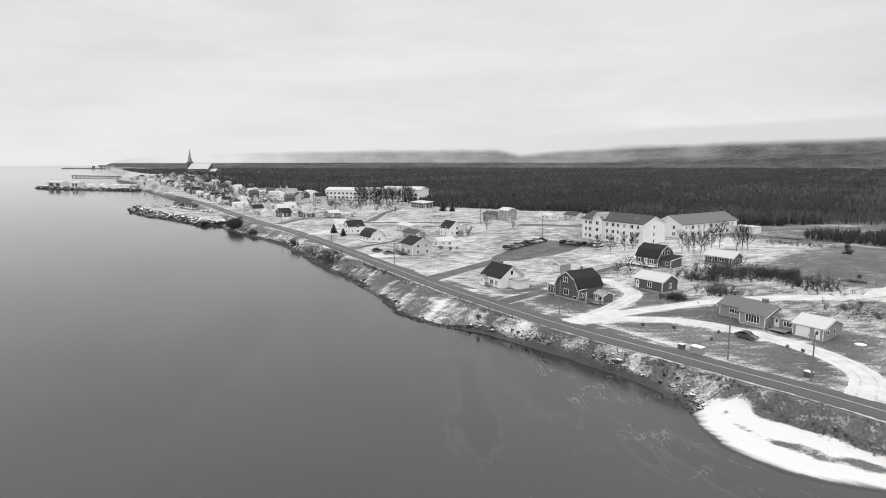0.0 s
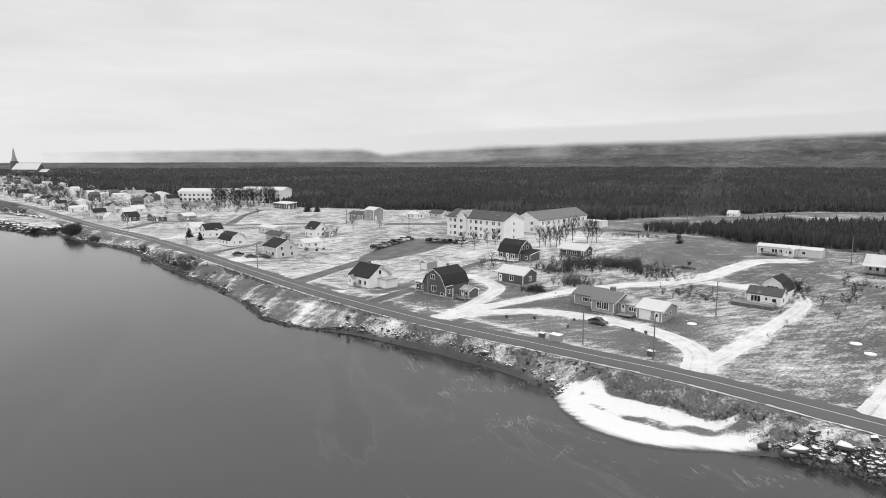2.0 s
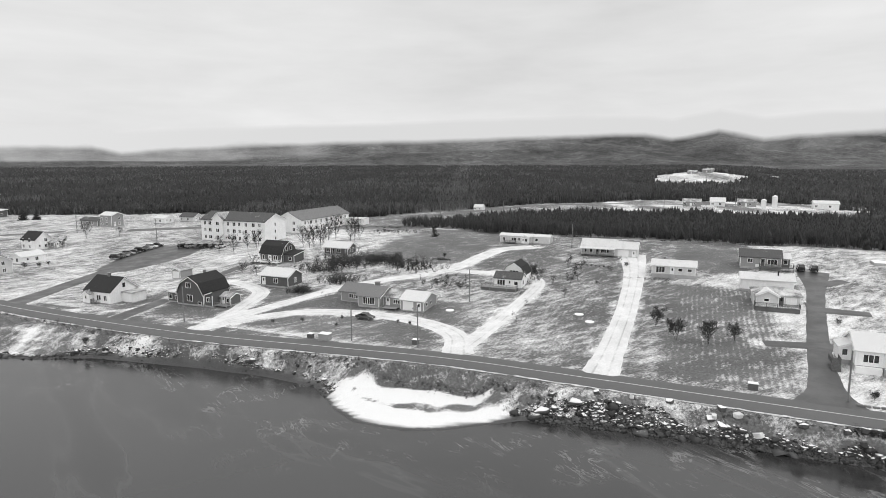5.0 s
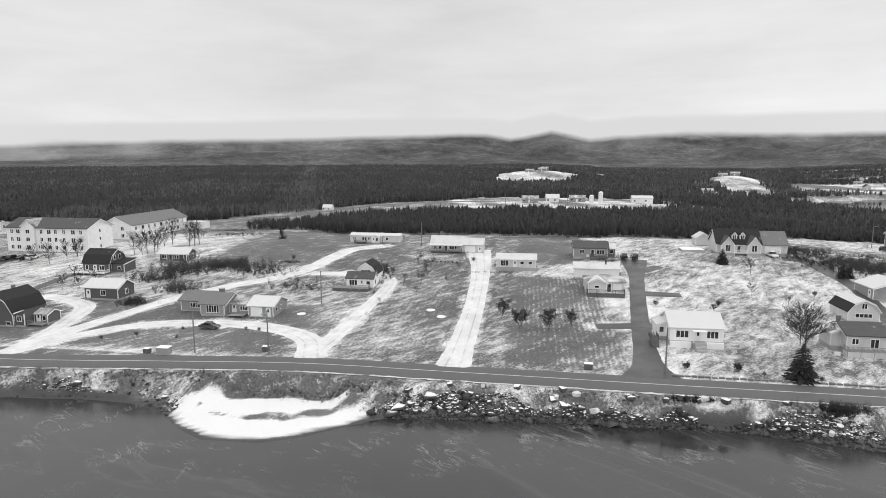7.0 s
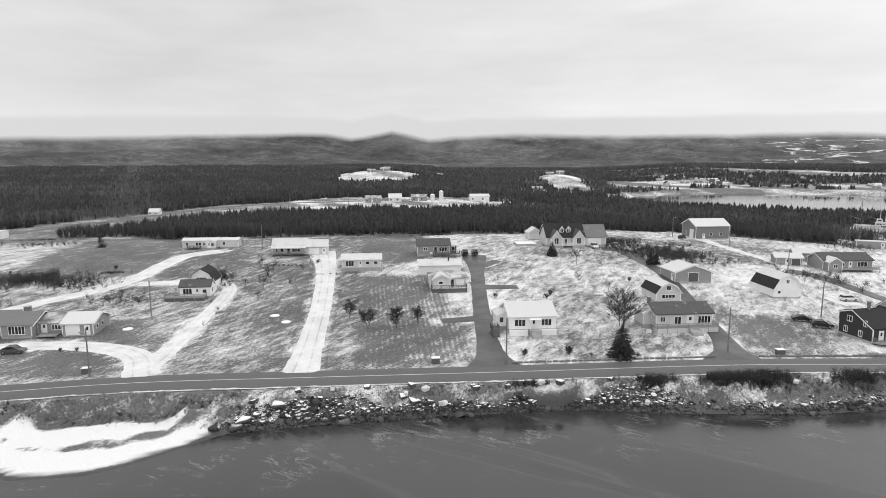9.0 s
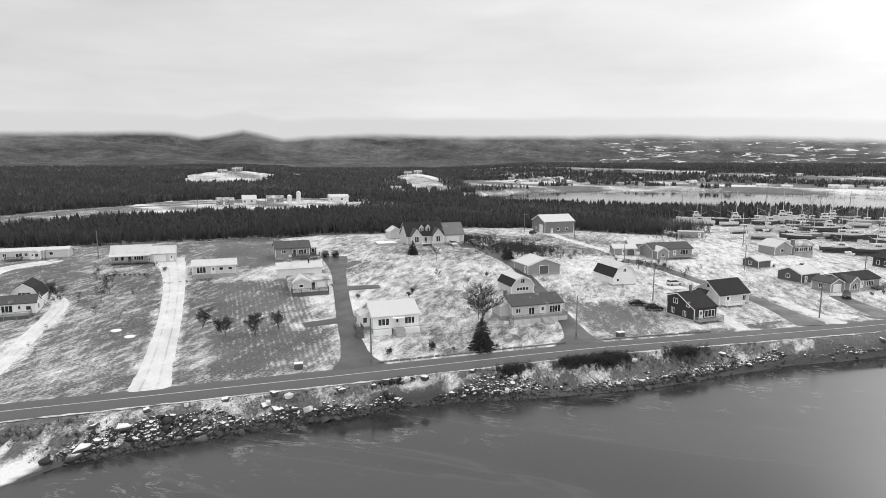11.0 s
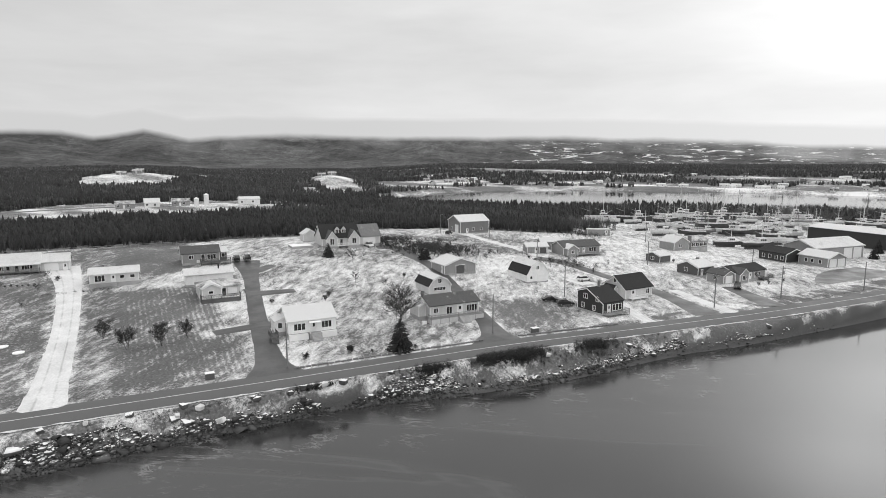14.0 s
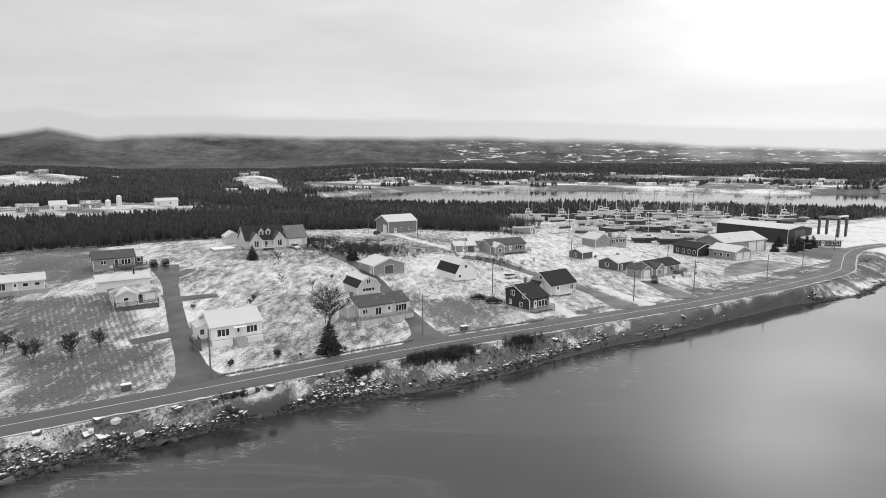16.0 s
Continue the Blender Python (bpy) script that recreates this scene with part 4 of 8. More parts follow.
def deck(th, x, y, w, d, z, rail=True, skirt="", mat="wood", sides="flr"):
    """A wooden deck on posts with a railing; skirt: closed below with boards."""
    bm = bmesh.new()
    add_box(bm, 0, 0, -0.06, 0.385, d, 0)
    board = part("deck_board", bm, M[mat], th)
    board.location = (x, y, z)
    for i in range(1, int(w / 0.40)):
        twin = new("deck_board", board.data)
        twin.parent = th
        twin.location = (x + i * 0.40, y, z)
        tagged(twin)
    if skirt:
        box_part("skirting", th, skirt, x + 0.05, y + 0.05, -1.2, x + w - 0.05, y + d, z - 0.065)
    n = max(2, int(w / 2.2) + 1)
    for i in range(n):
        px = x + 0.05 + (w - 0.2) * i / (n - 1)
        box_part("post", th, mat, px, y + 0.02, -1.2, px + 0.1, y + 0.12, z + (0.95 if rail else -0.07))
    if rail:
        runs = [("f", x, y, x + w, y + 0.06)] * ("f" in sides) + [("l", x, y, x + 0.06, y + d)] * ("l" in sides) + [("r", x + w - 0.06, y, x + w, y + d)] * ("r" in sides)
        for _, x0, y0, x1, y1 in runs:
            bm = bmesh.new()
            add_box(bm, x0, y0, z + 0.88, x1, y1, z + 0.96)
            add_box(bm, x0, y0, z + 0.12, x1, y1, z + 0.18)
            length = max(x1 - x0, y1 - y0)
            for i in range(int(length / 0.22)):
                a = 0.11 + i * 0.22
                if x1 - x0 > y1 - y0:
                    add_box(bm, x0 + a, y0 + 0.01, z + 0.19, x0 + a + 0.05, y1 - 0.01, z + 0.87)
                else:
                    add_box(bm, x0 + 0.01, y0 + a, z + 0.19, x1 - 0.01, y0 + a + 0.05, z + 0.87)
            part("railing", bm, M[mat], th)


def steps(th, x, y, w, z, mat="concrete", run=0.3):
    """Steps down towards the front from height z at y."""
    n = max(2, round(z / 0.18))
    for i in range(n):
        box_part("step", th, mat, x, y - (i + 1) * run, -1.0, x + w, y - i * run - 0.002, z - z * i / n - 0.02)


def building(name, x, y, rz, label, category="house", size=1.0):
    """The empty of a building whose front left corner stands at x, y."""
    pts = [(x + c * math.cos(radians(rz)) - e * math.sin(radians(rz)), y + c * math.sin(radians(rz)) + e * math.cos(radians(rz))) for c, e in ((0, 0), (6, 0), (6, 5), (0, 5))]
    z = float(np.mean(ground_z(np.array([p[0] for p in pts]), np.array([p[1] for p in pts]))))
    e = empty(name, x, y, z, rz)
    e.matrix_world = pose(x, y, z, 0, 0, rz) @ Matrix.Scale(size, 4)
    return tagged(e, label, category)


RZ = -57.0


# ---- the houses between road and woods, from the school side to the boatyard ----
def shore_houses():
    # low split bungalow with an attached garage
    h = building("bungalow", 64.6, 143.1, RZ, "low grey bungalow with stepped roofs and attached garage", size=0.97)
    volume(h, 0, 3, 7.4, 8, 2.9, 1.5, wall="mid", top="roof_grey", over=0.6)
    volume(h, 7, 0, 6.2, 9.5, 2.9, 1.7, wall="mid", top="roof_grey", over=0.6)
    volume(h, 13.2, 2.4, 6, 7.5, 2.6, 1.3, wall="mid", top="roof_frost", over=0.5)
    volume(h, 19.2, 0.4, 6.4, 8.5, 2.7, 1.5, wall="mid", top="roof_snow", over=0.4)
    window(h, (0, 3, 7.4, 8), "f", 2.6, 1.2, 2.6, 1.0, 3)
    window(h, (7, 0, 6.2, 9.5), "f", 1.6, 0.8, 3.2, 1.7, 4)
    window(h, (13.2, 2.4, 6, 7.5), "f", 3.0, 1.0, 2.4, 1.0, 3)
    door(h, (13.2, 2.4, 6, 7.5), "f", 0.9, 0.35)
    door(h, (19.2, 0.4, 6.4, 8.5), "f", 0.8, 0.1, 2.7, 2.15, panels=4)
    door(h, (19.2, 0.4, 6.4, 8.5), "f", 4.7, 0.15)
    for u in (1.6, 4.2):
        window(h, (19.2, 0.4, 6.4, 8.5), "r", u, 1.2, 0.8, 0.8, 0)
    chimney(h, 9.2, 5.2, 3.0, 5.5, 1.1)
    deck(h, 14.2, -0.6, 4.2, 2.9, 0.3, rail=False)
    # dark gambrel house, gable to the road
    h = building("gambrel_house", 31.6, 169.4, RZ, "dark gambrel-roofed house with white trim")
    volume(h, 0, 0, 9.0, 9.5, 3.1, 4.4, "gambrel", "y", "dark", "roof_dark", 0.3)
    volume(h, -4.2, 1.0, 4.2, 4.5, 2.5, 0.5, "flat", "x", "dark", "roof_snow", 0.4)
    volume(h, 9.0, 0.3, 2.6, 6.0, 3.0, 0.9, "shed", "y", "dark", "roof_dark", 0.3)
    volume(h, 11.6, 3.0, 3.4, 4.0, 2.3, 0.8, "gable", "x", "dark", "roof_frost", 0.3)
    window(h, (0, 0, 9, 9.5), "f", 3.3, 4.6, 1.5, 1.2)
    window(h, (0, 0, 9, 9.5), "f", 3.6, 1.1, 1.7, 1.5)
    window(h, (0, 0, 9, 9.5), "f", 7.2, 0.4, 1.1, 0.6, 0)
    window(h, (-4.2, 1, 4.2, 4.5), "f", 0.5, 0.9, 0.9, 1.1, 0)
    window(h, (-4.2, 1, 4.2, 4.5), "f", 2.6, 0.9, 0.7, 0.8, 0)
    window(h, (9, 0.3, 2.6, 6), "f", 0.8, 1.3, 1.0, 1.1)
    door(h, (11.6, 3, 3.4, 4), "f", 0.7, 0.35)
    window(h, (11.6, 3, 3.4, 4), "f", 2.2, 0.9, 0.8, 1.0, 0)
    chimney(h, 4.0, 5.5, 6.0, 8.3, 0.6)
    deck(h, 11.4, 0.8, 4.2, 2.1, 0.35, sides="fr")
    # white house with a dark roof
    h = building("house", 11.9, 185.8, RZ, "white clapboard house with dark shingle roof")
    volume(h, 0, 0, 9.4, 8.6, 3.4, 3.2, wall="white", top="roof_dark")
    volume(h, 9.4, 3.4, 3.8, 4.4, 2.7, 0.4, "flat", "x", "white", "roof_frost")
    volume(h, 0.8, -1.3, 2.4, 1.3, 2.6, 0.8, "gable", "y", "white", "roof_frost", 0.25)
    door(h, (0.8, -1.3, 2.4, 1.3), "f", 0.7, 0.35)
    window(h, (0, 0, 9.4, 8.6), "f", 4.4, 1.0, 1.4, 1.3)
    window(h, (0, 0, 9.4, 8.6), "f", 7.0, 1.0, 1.0, 1.3)
    window(h, (0, 0, 9.4, 8.6), "r", 3.8, 4.0, 0.9, 1.2, 0)
    window(h, (0, 0, 9.4, 8.6), "r", 5.6, 1.1, 0.9, 1.3, 0)
    window(h, (0, 0, 9.4, 8.6), "l", 3.8, 1.1, 0.9, 1.3, 0)
    chimney(h, 4.2, 3.9, 5.6, 7.5, 0.6)
    deck(h, 3.3, -1.2, 2.4, 1.2, 0.35)
    # small outbuilding behind
    h = building("outbuilding", 36.5, 200.9, RZ, "small pale outbuilding with white door", "shed")
    volume(h, 0, 0, 3.2, 5.2, 2.5, 0.9, "gable", "y", "mid", "roof_frost", 0.25)
    door(h, (0, 0, 3.2, 5.2), "f", 0.5, 0.1, 2.2, 2.0, panels=4)
    # dark shed with snowy roof
    h = building("cottage", 55.3, 173.9, RZ, "small dark cottage with snow-covered roof")
    volume(h, 0, 0, 9.6, 6.8, 3.1, 1.7, wall="dark", top="roof_snow")
    door(h, (0, 0, 9.6, 6.8), "f", 0.7, 0.35)
    window(h, (0, 0, 9.6, 6.8), "f", 4.8, 1.1, 1.2, 1.3)
    window(h, (0, 0, 9.6, 6.8), "r", 3.0, 1.1, 1.0, 1.2)
    steps(h, 0.5, 0, 1.4, 0.35, "wood")
    # dark house with a deck
    h = building("house", 64.8, 203.1, RZ, "dark house with black roof and pale front deck")
    volume(h, 0, 0, 8.8, 8.0, 3.0, 3.8, "gambrel", "x", "dark", "roof_dark", 0.3)
    volume(h, 8.8, 1.0, 4.2, 5.6, 2.8, 0.8, "shed", "x", "dark", "roof_dark", 0.25)
    window(h, (0, 0, 8.8, 8), "f", 5.6, 1.0, 1.5, 1.3)
    window(h, (0, 0, 8.8, 8), "f", 1.0, 1.0, 0.9, 1.3, 0)
    door(h, (0, 0, 8.8, 8), "f", 3.6, 0.35)
    for u, z in ((2.2, 3.9), (4.6, 3.9), (1.4, 0.9), (5.2, 1.0)):
        window(h, (0, 0, 8.8, 8), "r", u, z, 0.9, 1.2, 0)
    window(h, (8.8, 1, 4.2, 5.6), "f", 2.2, 1.0, 0.9, 1.0, 0)
    deck(h, -2.5, -2.6, 11.5, 2.6, 0.4, mat="trim")
    # cabin with a white roof
    h = building("cabin", 84.3, 197.1, RZ, "small dark cabin with snowy roof and corner porch")
    volume(h, 0, 1.8, 9.4, 5.6, 2.7, 1.5, wall="dark", top="roof_snow", over=0.7)
    window(h, (0, 1.8, 9.4, 5.6), "f", 0.9, 1.0, 1.5, 1.1)
    window(h, (0, 1.8, 9.4, 5.6), "f", 5.2, 1.0, 1.5, 1.1)
    door(h, (0, 1.8, 9.4, 5.6), "f", 3.4, 0.3, mat="darkdoor")
    for u in (1.0, 3.2):
        window(h, (0, 1.8, 9.4, 5.6), "r", u, 1.1, 0.9, 1.1, 0)
    deck(h, 0, 0.0, 9.4, 1.8, 0.3, rail=False)
    for px in (0.1, 3.2, 9.1):
        box_part("porch_post", h, "trim", px, 0.6, 0.3, px + 0.14, 0.74, 2.45)
    # apartment block
    h = building("apartment_block", 59.3, 259.0, RZ, "three-storey white apartment block with shallow grey roof", "apartment building")
    volume(h, 0, 0, 31.5, 13, 8.8, 2.8, wall="white", top="roof_mid", over=0.5, base=0.4)
    volume(h, 6.5, -0.8, 5, 8, 9.4, 2.2, "gable", "y", "white", "roof_frost", 0.4, base=0.4)
    box = (0, 0, 31.5, 13)
    for row in range(3):
        for u in (1.5, 3.8, 13.2, 16.0, 18.8, 22.0, 25.4, 28.6):
            window(h, box, "f", u, 1.2 + row * 2.75, 1.35 if u in (3.8, 16.0, 25.4) else 0.95, 1.35)
        window(h, (6.5, -0.8, 5, 8), "f", 1.8, 1.3 + row * 2.75, 1.4, 1.3)
    for row in range(3):
        window(h, box, "r", 6.0, 1.3 + row * 2.75, 0.7, 1.1, 0)
    door(h, box, "f", 12.0, 0.4, 0.95, 2.1)
    h = building("apartment_wing", 89.0, 255.6, RZ, "two-storey white wing with long dark roof", "apartment building")
    volume(h, 0, 0, 13, 38, 5.8, 3.2, "gable", "y", "white", "roof_grey", 0.5)
    for row in range(2):
        for i in range(9):
            window(h, (0, 0, 13, 38), "r", 2.2 + i * 4.0, 1.1 + row * 2.7, 1.5 if i % 3 == 1 else 1.0, 1.3)
        for u in (3, 8.6):
            window(h, (0, 0, 13, 38), "f", u, 1.1 + row * 2.7, 1.1, 1.3)
    volume(h, 13.2, 34, 9, 7, 3.4, 0.6, "flat", "x", "white", "roof_snow", 0.4)
    # small house with a gambrel garage behind
    h = building("house", 104.9, 127.6, RZ, "pale house with gambrel loft and front deck", size=0.93)
    volume(h, 0, 0, 8.0, 4.6, 2.9, 1.5, "gable", "x", "white", "roof_mid", 0.35)
    volume(h, 1.2, 4.7, 6.6, 7.5, 3.4, 3.4, "gambrel", "y", "white", "roof_dark", 0.3)
    window(h, (0, 0, 8, 4.6), "f", 0.9, 0.9, 2.2, 1.5, 2)
    door(h, (0, 0, 8, 4.6), "f", 4.1, 0.4)
    window(h, (0, 0, 8, 4.6), "f", 6.0, 1.2, 1.0, 0.9, 0)
    window(h, (1.2, 4.7, 6.6, 7.5), "f", 2.0, 3.7, 2.6, 0.8, 2)
    window(h, (0, 0, 8, 4.6), "r", 1.8, 1.0, 1.0, 1.2, 0)
    deck(h, -3.4, -2.6, 10.6, 2.6, 0.45, rail=True, skirt="darkwood")
    # mobile home
    h = building("mobile_home", 142.4, 170.4, RZ, "long pale mobile home with snowy roof", size=0.87)
    volume(h, 0, 0, 13.4, 4.6, 3.0, 0.8, wall="light", top="roof_snow", over=0.25)
    volume(h, 13.6, 1.0, 7.2, 5.0, 2.9, 0.7, wall="light", top="roof_snow", over=0.25)
    volume(h, 9.4, -1.4, 3.2, 1.4, 2.7, 0.8, "gable", "y", "light", "roof_snow", 0.25)
    for u, w in ((1.2, 1.0), (5.0, 1.9), (7.6, 0.9)):
        window(h, (0, 0, 13.4, 4.6), "f", u, 1.2, w, 1.1)
    window(h, (9.4, -1.4, 3.2, 1.4), "f", 1.7, 1.1, 0.9, 1.1, 0)
    door(h, (9.4, -1.4, 3.2, 1.4), "f", 0.4, 0.3)
    window(h, (13.6, 1, 7.2, 5), "f", 1.2, 1.2, 1.0, 1.0, 0)
    deck(h, 2.0, -1.6, 5.0, 1.6, 0.4, mat="darkwood")
    # house with a long porch and a garage
    h = building("house", 148.0, 136.4, RZ, "pale house with snowy roof over a long front porch", size=0.91)
    volume(h, 0, 2.0, 11.4, 6.6, 3.1, 2.4, wall="light", top="roof_metal", over=0.4)
    bm = bmesh.new()
    prism(bm, [(-0.3, 2.72), (2.1, 3.22), (2.1, 3.05), (-0.3, 2.55)], -0.4, 11.8, "x", 0, 0)
    part("porch_roof", bm, M["roof_metal"], h)
    volume(h, 11.5, 1.6, 7.6, 7.0, 2.9, 2.0, wall="light", top="roof_metal", over=0.4)
    for u, w, n in ((1.2, 1.0, 1), (2.9, 0.8, 0), (6.8, 2.6, 3)):
        window(h, (0, 2, 11.4, 6.6), "f", u, 1.0, w, 1.2, n)
    door(h, (0, 2, 11.4, 6.6), "f", 5.0, 0.5, mat="darkdoor")
    door(h, (11.5, 1.6, 7.6, 7), "f", 1.2, 0.1, 3.4, 2.2, panels=4)
    door(h, (11.5, 1.6, 7.6, 7), "f", 6.0, 0.1)
    deck(h, 0, 0, 11.4, 2.0, 0.55, rail=True)
    for i in range(6):
        box_part("porch_post", h, "trim", 0.1 + i * 2.2, 0.08, 0.55, 0.24 + i * 2.2, 0.22, 2.60)
    # flat bungalow with a metal roof
    h = building("bungalow", 144.4, 106.4, RZ, "pale bungalow with ribbed metal roof and picture window", size=0.92)
    volume(h, 0, 0, 12.4, 8.2, 3.4, 1.3, wall="light", top="roof_metal", base=0.9)
    window(h, (0, 0, 12.4, 8.2), "f", 1.3, 1.4, 2.4, 1.7, 2)
    door(h, (0, 0, 12.4, 8.2), "f", 5.4, 1.0)
    for u in (7.6, 10.2):
        window(h, (0, 0, 12.4, 8.2), "f", u, 2.0, 1.1, 0.8, 0)
    steps(h, 5.1, 0, 1.6, 0.95)
    box_part("roof_patch", h, "roof_dark", 6.4, 5.2, 4.30, 9.2, 7.2, 4.62, "dark bare patch of the roof ridge", 0.1)
    chimney(h, 3.2, 5.0, 4.0, 5.3, 0.45)
    # grey bungalow with a side deck
    h = building("bungalow", 170.6, 95.7, RZ, "grey bungalow with dark roof and raised deck")
    volume(h, 0, 0, 10.6, 7.5, 3.3, 1.7, wall="mid", top="roof_mid", base=0.5)
    volume(h, 10.6, 1.5, 2.4, 5.5, 3.0, 1.2, wall="dark", top="roof_snow", over=0.3, base=0.5)
    window(h, (0, 0, 10.6, 7.5), "f", 2.0, 1.7, 1.2, 1.0)
    door(h, (0, 0, 10.6, 7.5), "f", 5.4, 0.8, mat="darkdoor")
    window(h, (0, 0, 10.6, 7.5), "f", 7.1, 1.3, 2.4, 1.4, 2)
    window(h, (10.6, 1.5, 2.4, 5.5), "f", 0.8, 1.5, 0.9, 1.1, 0)
    box_part("heat_pump", h, "trim", 4.0, -0.5, 0.5, 4.9, -0.1, 1.25, "white outdoor heat pump", 0.04)
    deck(h, 5.0, -2.0, 8.6, 2.0, 0.75, mat="darkwood")
    # hipped bungalow with a flat building behind
    h = building("bungalow", 141.0, 75.2, RZ, "pale hip-roofed bungalow with fenced front deck")
    volume(h, 0, 0, 9.8, 7.4, 3.2, 1.3, "hip", "x", "light", "roof_frost", 0.4, base=0.5)
    volume(h, 0.6, -0.9, 4.6, 4, 3.1, 1.1, "gable", "y", "light", "roof_snow", 0.35, base=0.5)
    door(h, (0, 0, 9.8, 8), "f", 5.4, 0.7, mat="darkdoor")
    window(h, (0, 0, 9.8, 8), "f", 6.9, 1.1, 2.0, 1.5, 3, "trim", "door")
    window(h, (0.6, -0.9, 4.6, 4), "f", 1.6, 1.7, 1.0, 0.6, 0)
    window(h, (0, 0, 9.8, 8), "r", 1.2, 1.5, 0.8, 1.0, 0)
    deck(h, 0.2, -2.2, 9.4, 2.2, 0.6, rail=True, skirt="darkwood", mat="darkwood")
    box_part("deck_snow", h, "snow", 0.4, -2.1, 0.606, 9.4, -1.0, 0.70, "snow on the deck", 0.03)
    h = building("workshop", 150.9, 84.0, RZ, "low white workshop with snow-covered metal roof", "workshop")
    volume(h, 0, 0, 12.0, 6.5, 2.9, 1.2, wall="white", top="roof_metal", over=0.4)
    box_part("stove_pipe", h, "rubber", 8.4, 2.0, 2.9, 8.75, 2.35, 5.0)
    # white house nearest the paved lane
    h = building("house", 120.0, 44.9, RZ, "white bungalow with broad snow-covered roof and front steps")
    volume(h, 0, 0, 10.2, 9.0, 3.8, 2.2, wall="white", top="roof_snow", base=1.1, over=0.35)
    volume(h, -2.0, 3.4, 2.0, 4.0, 3.2, 0.8, "shed", "y", "white", "roof_snow", 0.2, base=0.9)
    box_part("ledge", h, "trim", 0, -0.9, -1.0, 4.0, -0.02, 1.0, "white front ledge")
    box_part("ledge", h, "trim", 6.8, -0.9, -1.0, 10.2, -0.02, 1.0, "white front ledge")
    window(h, (0, 0, 10.2, 9), "f", 1.2, 1.8, 2.3, 1.35, 2)
    window(h, (0, 0, 10.2, 9), "f", 7.1, 1.8, 2.1, 1.35, 2)
    door(h, (0, 0, 10.2, 9), "f", 4.9, 1.15)
    box_part("canopy", h, "snow", 4.2, -1.3, 3.3, 6.8, -0.05, 3.5, "snowy canopy over the door", 0.05)
    for px in (4.3, 6.6):
        box_part("canopy_post", h, "trim", px, -1.2, 1.1, px + 0.1, -1.1, 3.3)
    box_part("landing", h, "concrete", 4.2, -1.4, -1.0, 6.8, -0.03, 1.1)
    steps(h, 4.5, -1.4, 2.0, 1.1)
    window(h, (-2, 3.4, 2, 4), "f", 0.6, 1.8, 0.8, 1.1, 0)
    deck(h, -3.6, 0.2, 1.6, 3.2, 0.9, mat="darkwood")
    steps(h, -3.6, 0.2, 1.4, 0.9, "darkwood")
    # bungalow with a skirted deck
    h = building("bungalow", 137.4, 17.3, RZ, "grey bungalow with wrap-round deck and brown shingle roof")
    volume(h, 0, 0, 13.0, 8.0, 3.7, 1.6, wall="light", top="roof_mid", base=1.0)
    volume(h, -1.9, 2.2, 1.9, 5.0, 3.4, 1.0, "shed", "y", "light", "roof_snow", 0.3, base=0.9)
    window(h, (0, 0, 13, 8), "f", 1.0, 2.0, 1.1, 1.0)
    window(h, (0, 0, 13, 8), "f", 4.3, 1.4, 1.4, 1.6)
    door(h, (0, 0, 13, 8), "f", 7.2, 1.05, 1.3, 2.1)
    window(h, (0, 0, 13, 8), "f", 9.7, 1.5, 2.8, 1.5, 3)
    chimney(h, 0.3, 5.0, 3.8, 6.3, 0.6)
    deck(h, -0.6, -1.9, 14.2, 1.9, 1.0, rail=True, skirt="light", mat="wood")
    steps(h, 6.6, -1.9, 2.4, 1.0, "concrete", 0.36)
    box_part("heat_pump", h, "trim", -2.4, -1.0, -0.4, -1.3, -0.5, 0.5, "white outdoor heat pump", 0.04)
    h = building("gambrel_garage", 159.6, 20.4, RZ, "pale gambrel garage with snow on the upper roof", "garage")
    volume(h, 0, 0, 6.6, 8.5, 2.5, 2.5, "gambrel", "y", "light", "roof_snow", 0.35, low="roof_dark")
    window(h, (0, 0, 6.6, 8.5), "f", 2.8, 3.1, 1.0, 1.1)
    window(h, (0, 0, 6.6, 8.5), "f", 1.6, 1.1, 3.4, 0.8, 3)
    # cape house with dormers
    h = building("cape_house", 206.2, 63.7, RZ, "large pale cape house with dormers and twin gables")
    volume(h, 0, 0, 13.6, 9.5, 3.3, 4.2, wall="light", top="roof_dark", base=0.5)
    for gx in (1.0, 9.0):
        volume(h, gx, -1.8, 4.0, 5, 3.2, 2.6, "gable", "y", "light", "roof_mid", 0.3, base=0.5)
        window(h, (gx, -1.8, 4, 5), "f", 1.3, 1.1, 1.4, 2.0)
    for gx in (4.9, 7.3):
        volume(h, gx, 1.4, 1.6, 3, 6.0, 1.0, "gable", "y", "light", "roof_dark", 0.2, base=3.0, corners=False)
        window(h, (gx, 1.4, 1.6, 3), "f", 0.35, 4.7, 0.9, 1.2)
    door(h, (0, 0, 13.6, 9.5), "f", 6.4, 0.6, mat="darkdoor")
    deck(h, 5.0, -1.8, 4.0, 1.8, 0.5, mat="trim")
    volume(h, 13.6, 0.8, 8.2, 8.4, 3.1, 3.8, wall="light", top="roof_grey", base=0.3)
    door(h, (13.6, 0.8, 8.2, 8.4), "f", 1.6, 0.1, 4.6, 2.3, panels=4)
    h = building("garden_shed", 216.0, 73.8, RZ, "pale garden shed with snowy roof", "shed")
    volume(h, 0, 0, 5.2, 5.0, 2.7, 1.7, "gable", "y", "light", "roof_snow", 0.3)
    h = building("patio", 206.0, 76.0, RZ, "square snow-covered patio slab", "patio")
    box_part("slab", h, "snow", 0, -6, -1.0, 7, -0.5, 0.55, "", 0.05)
    box_part("slab_edge", h, "concrete", -0.1, -6.1, -1.0, 7.1, -0.4, 0.42)
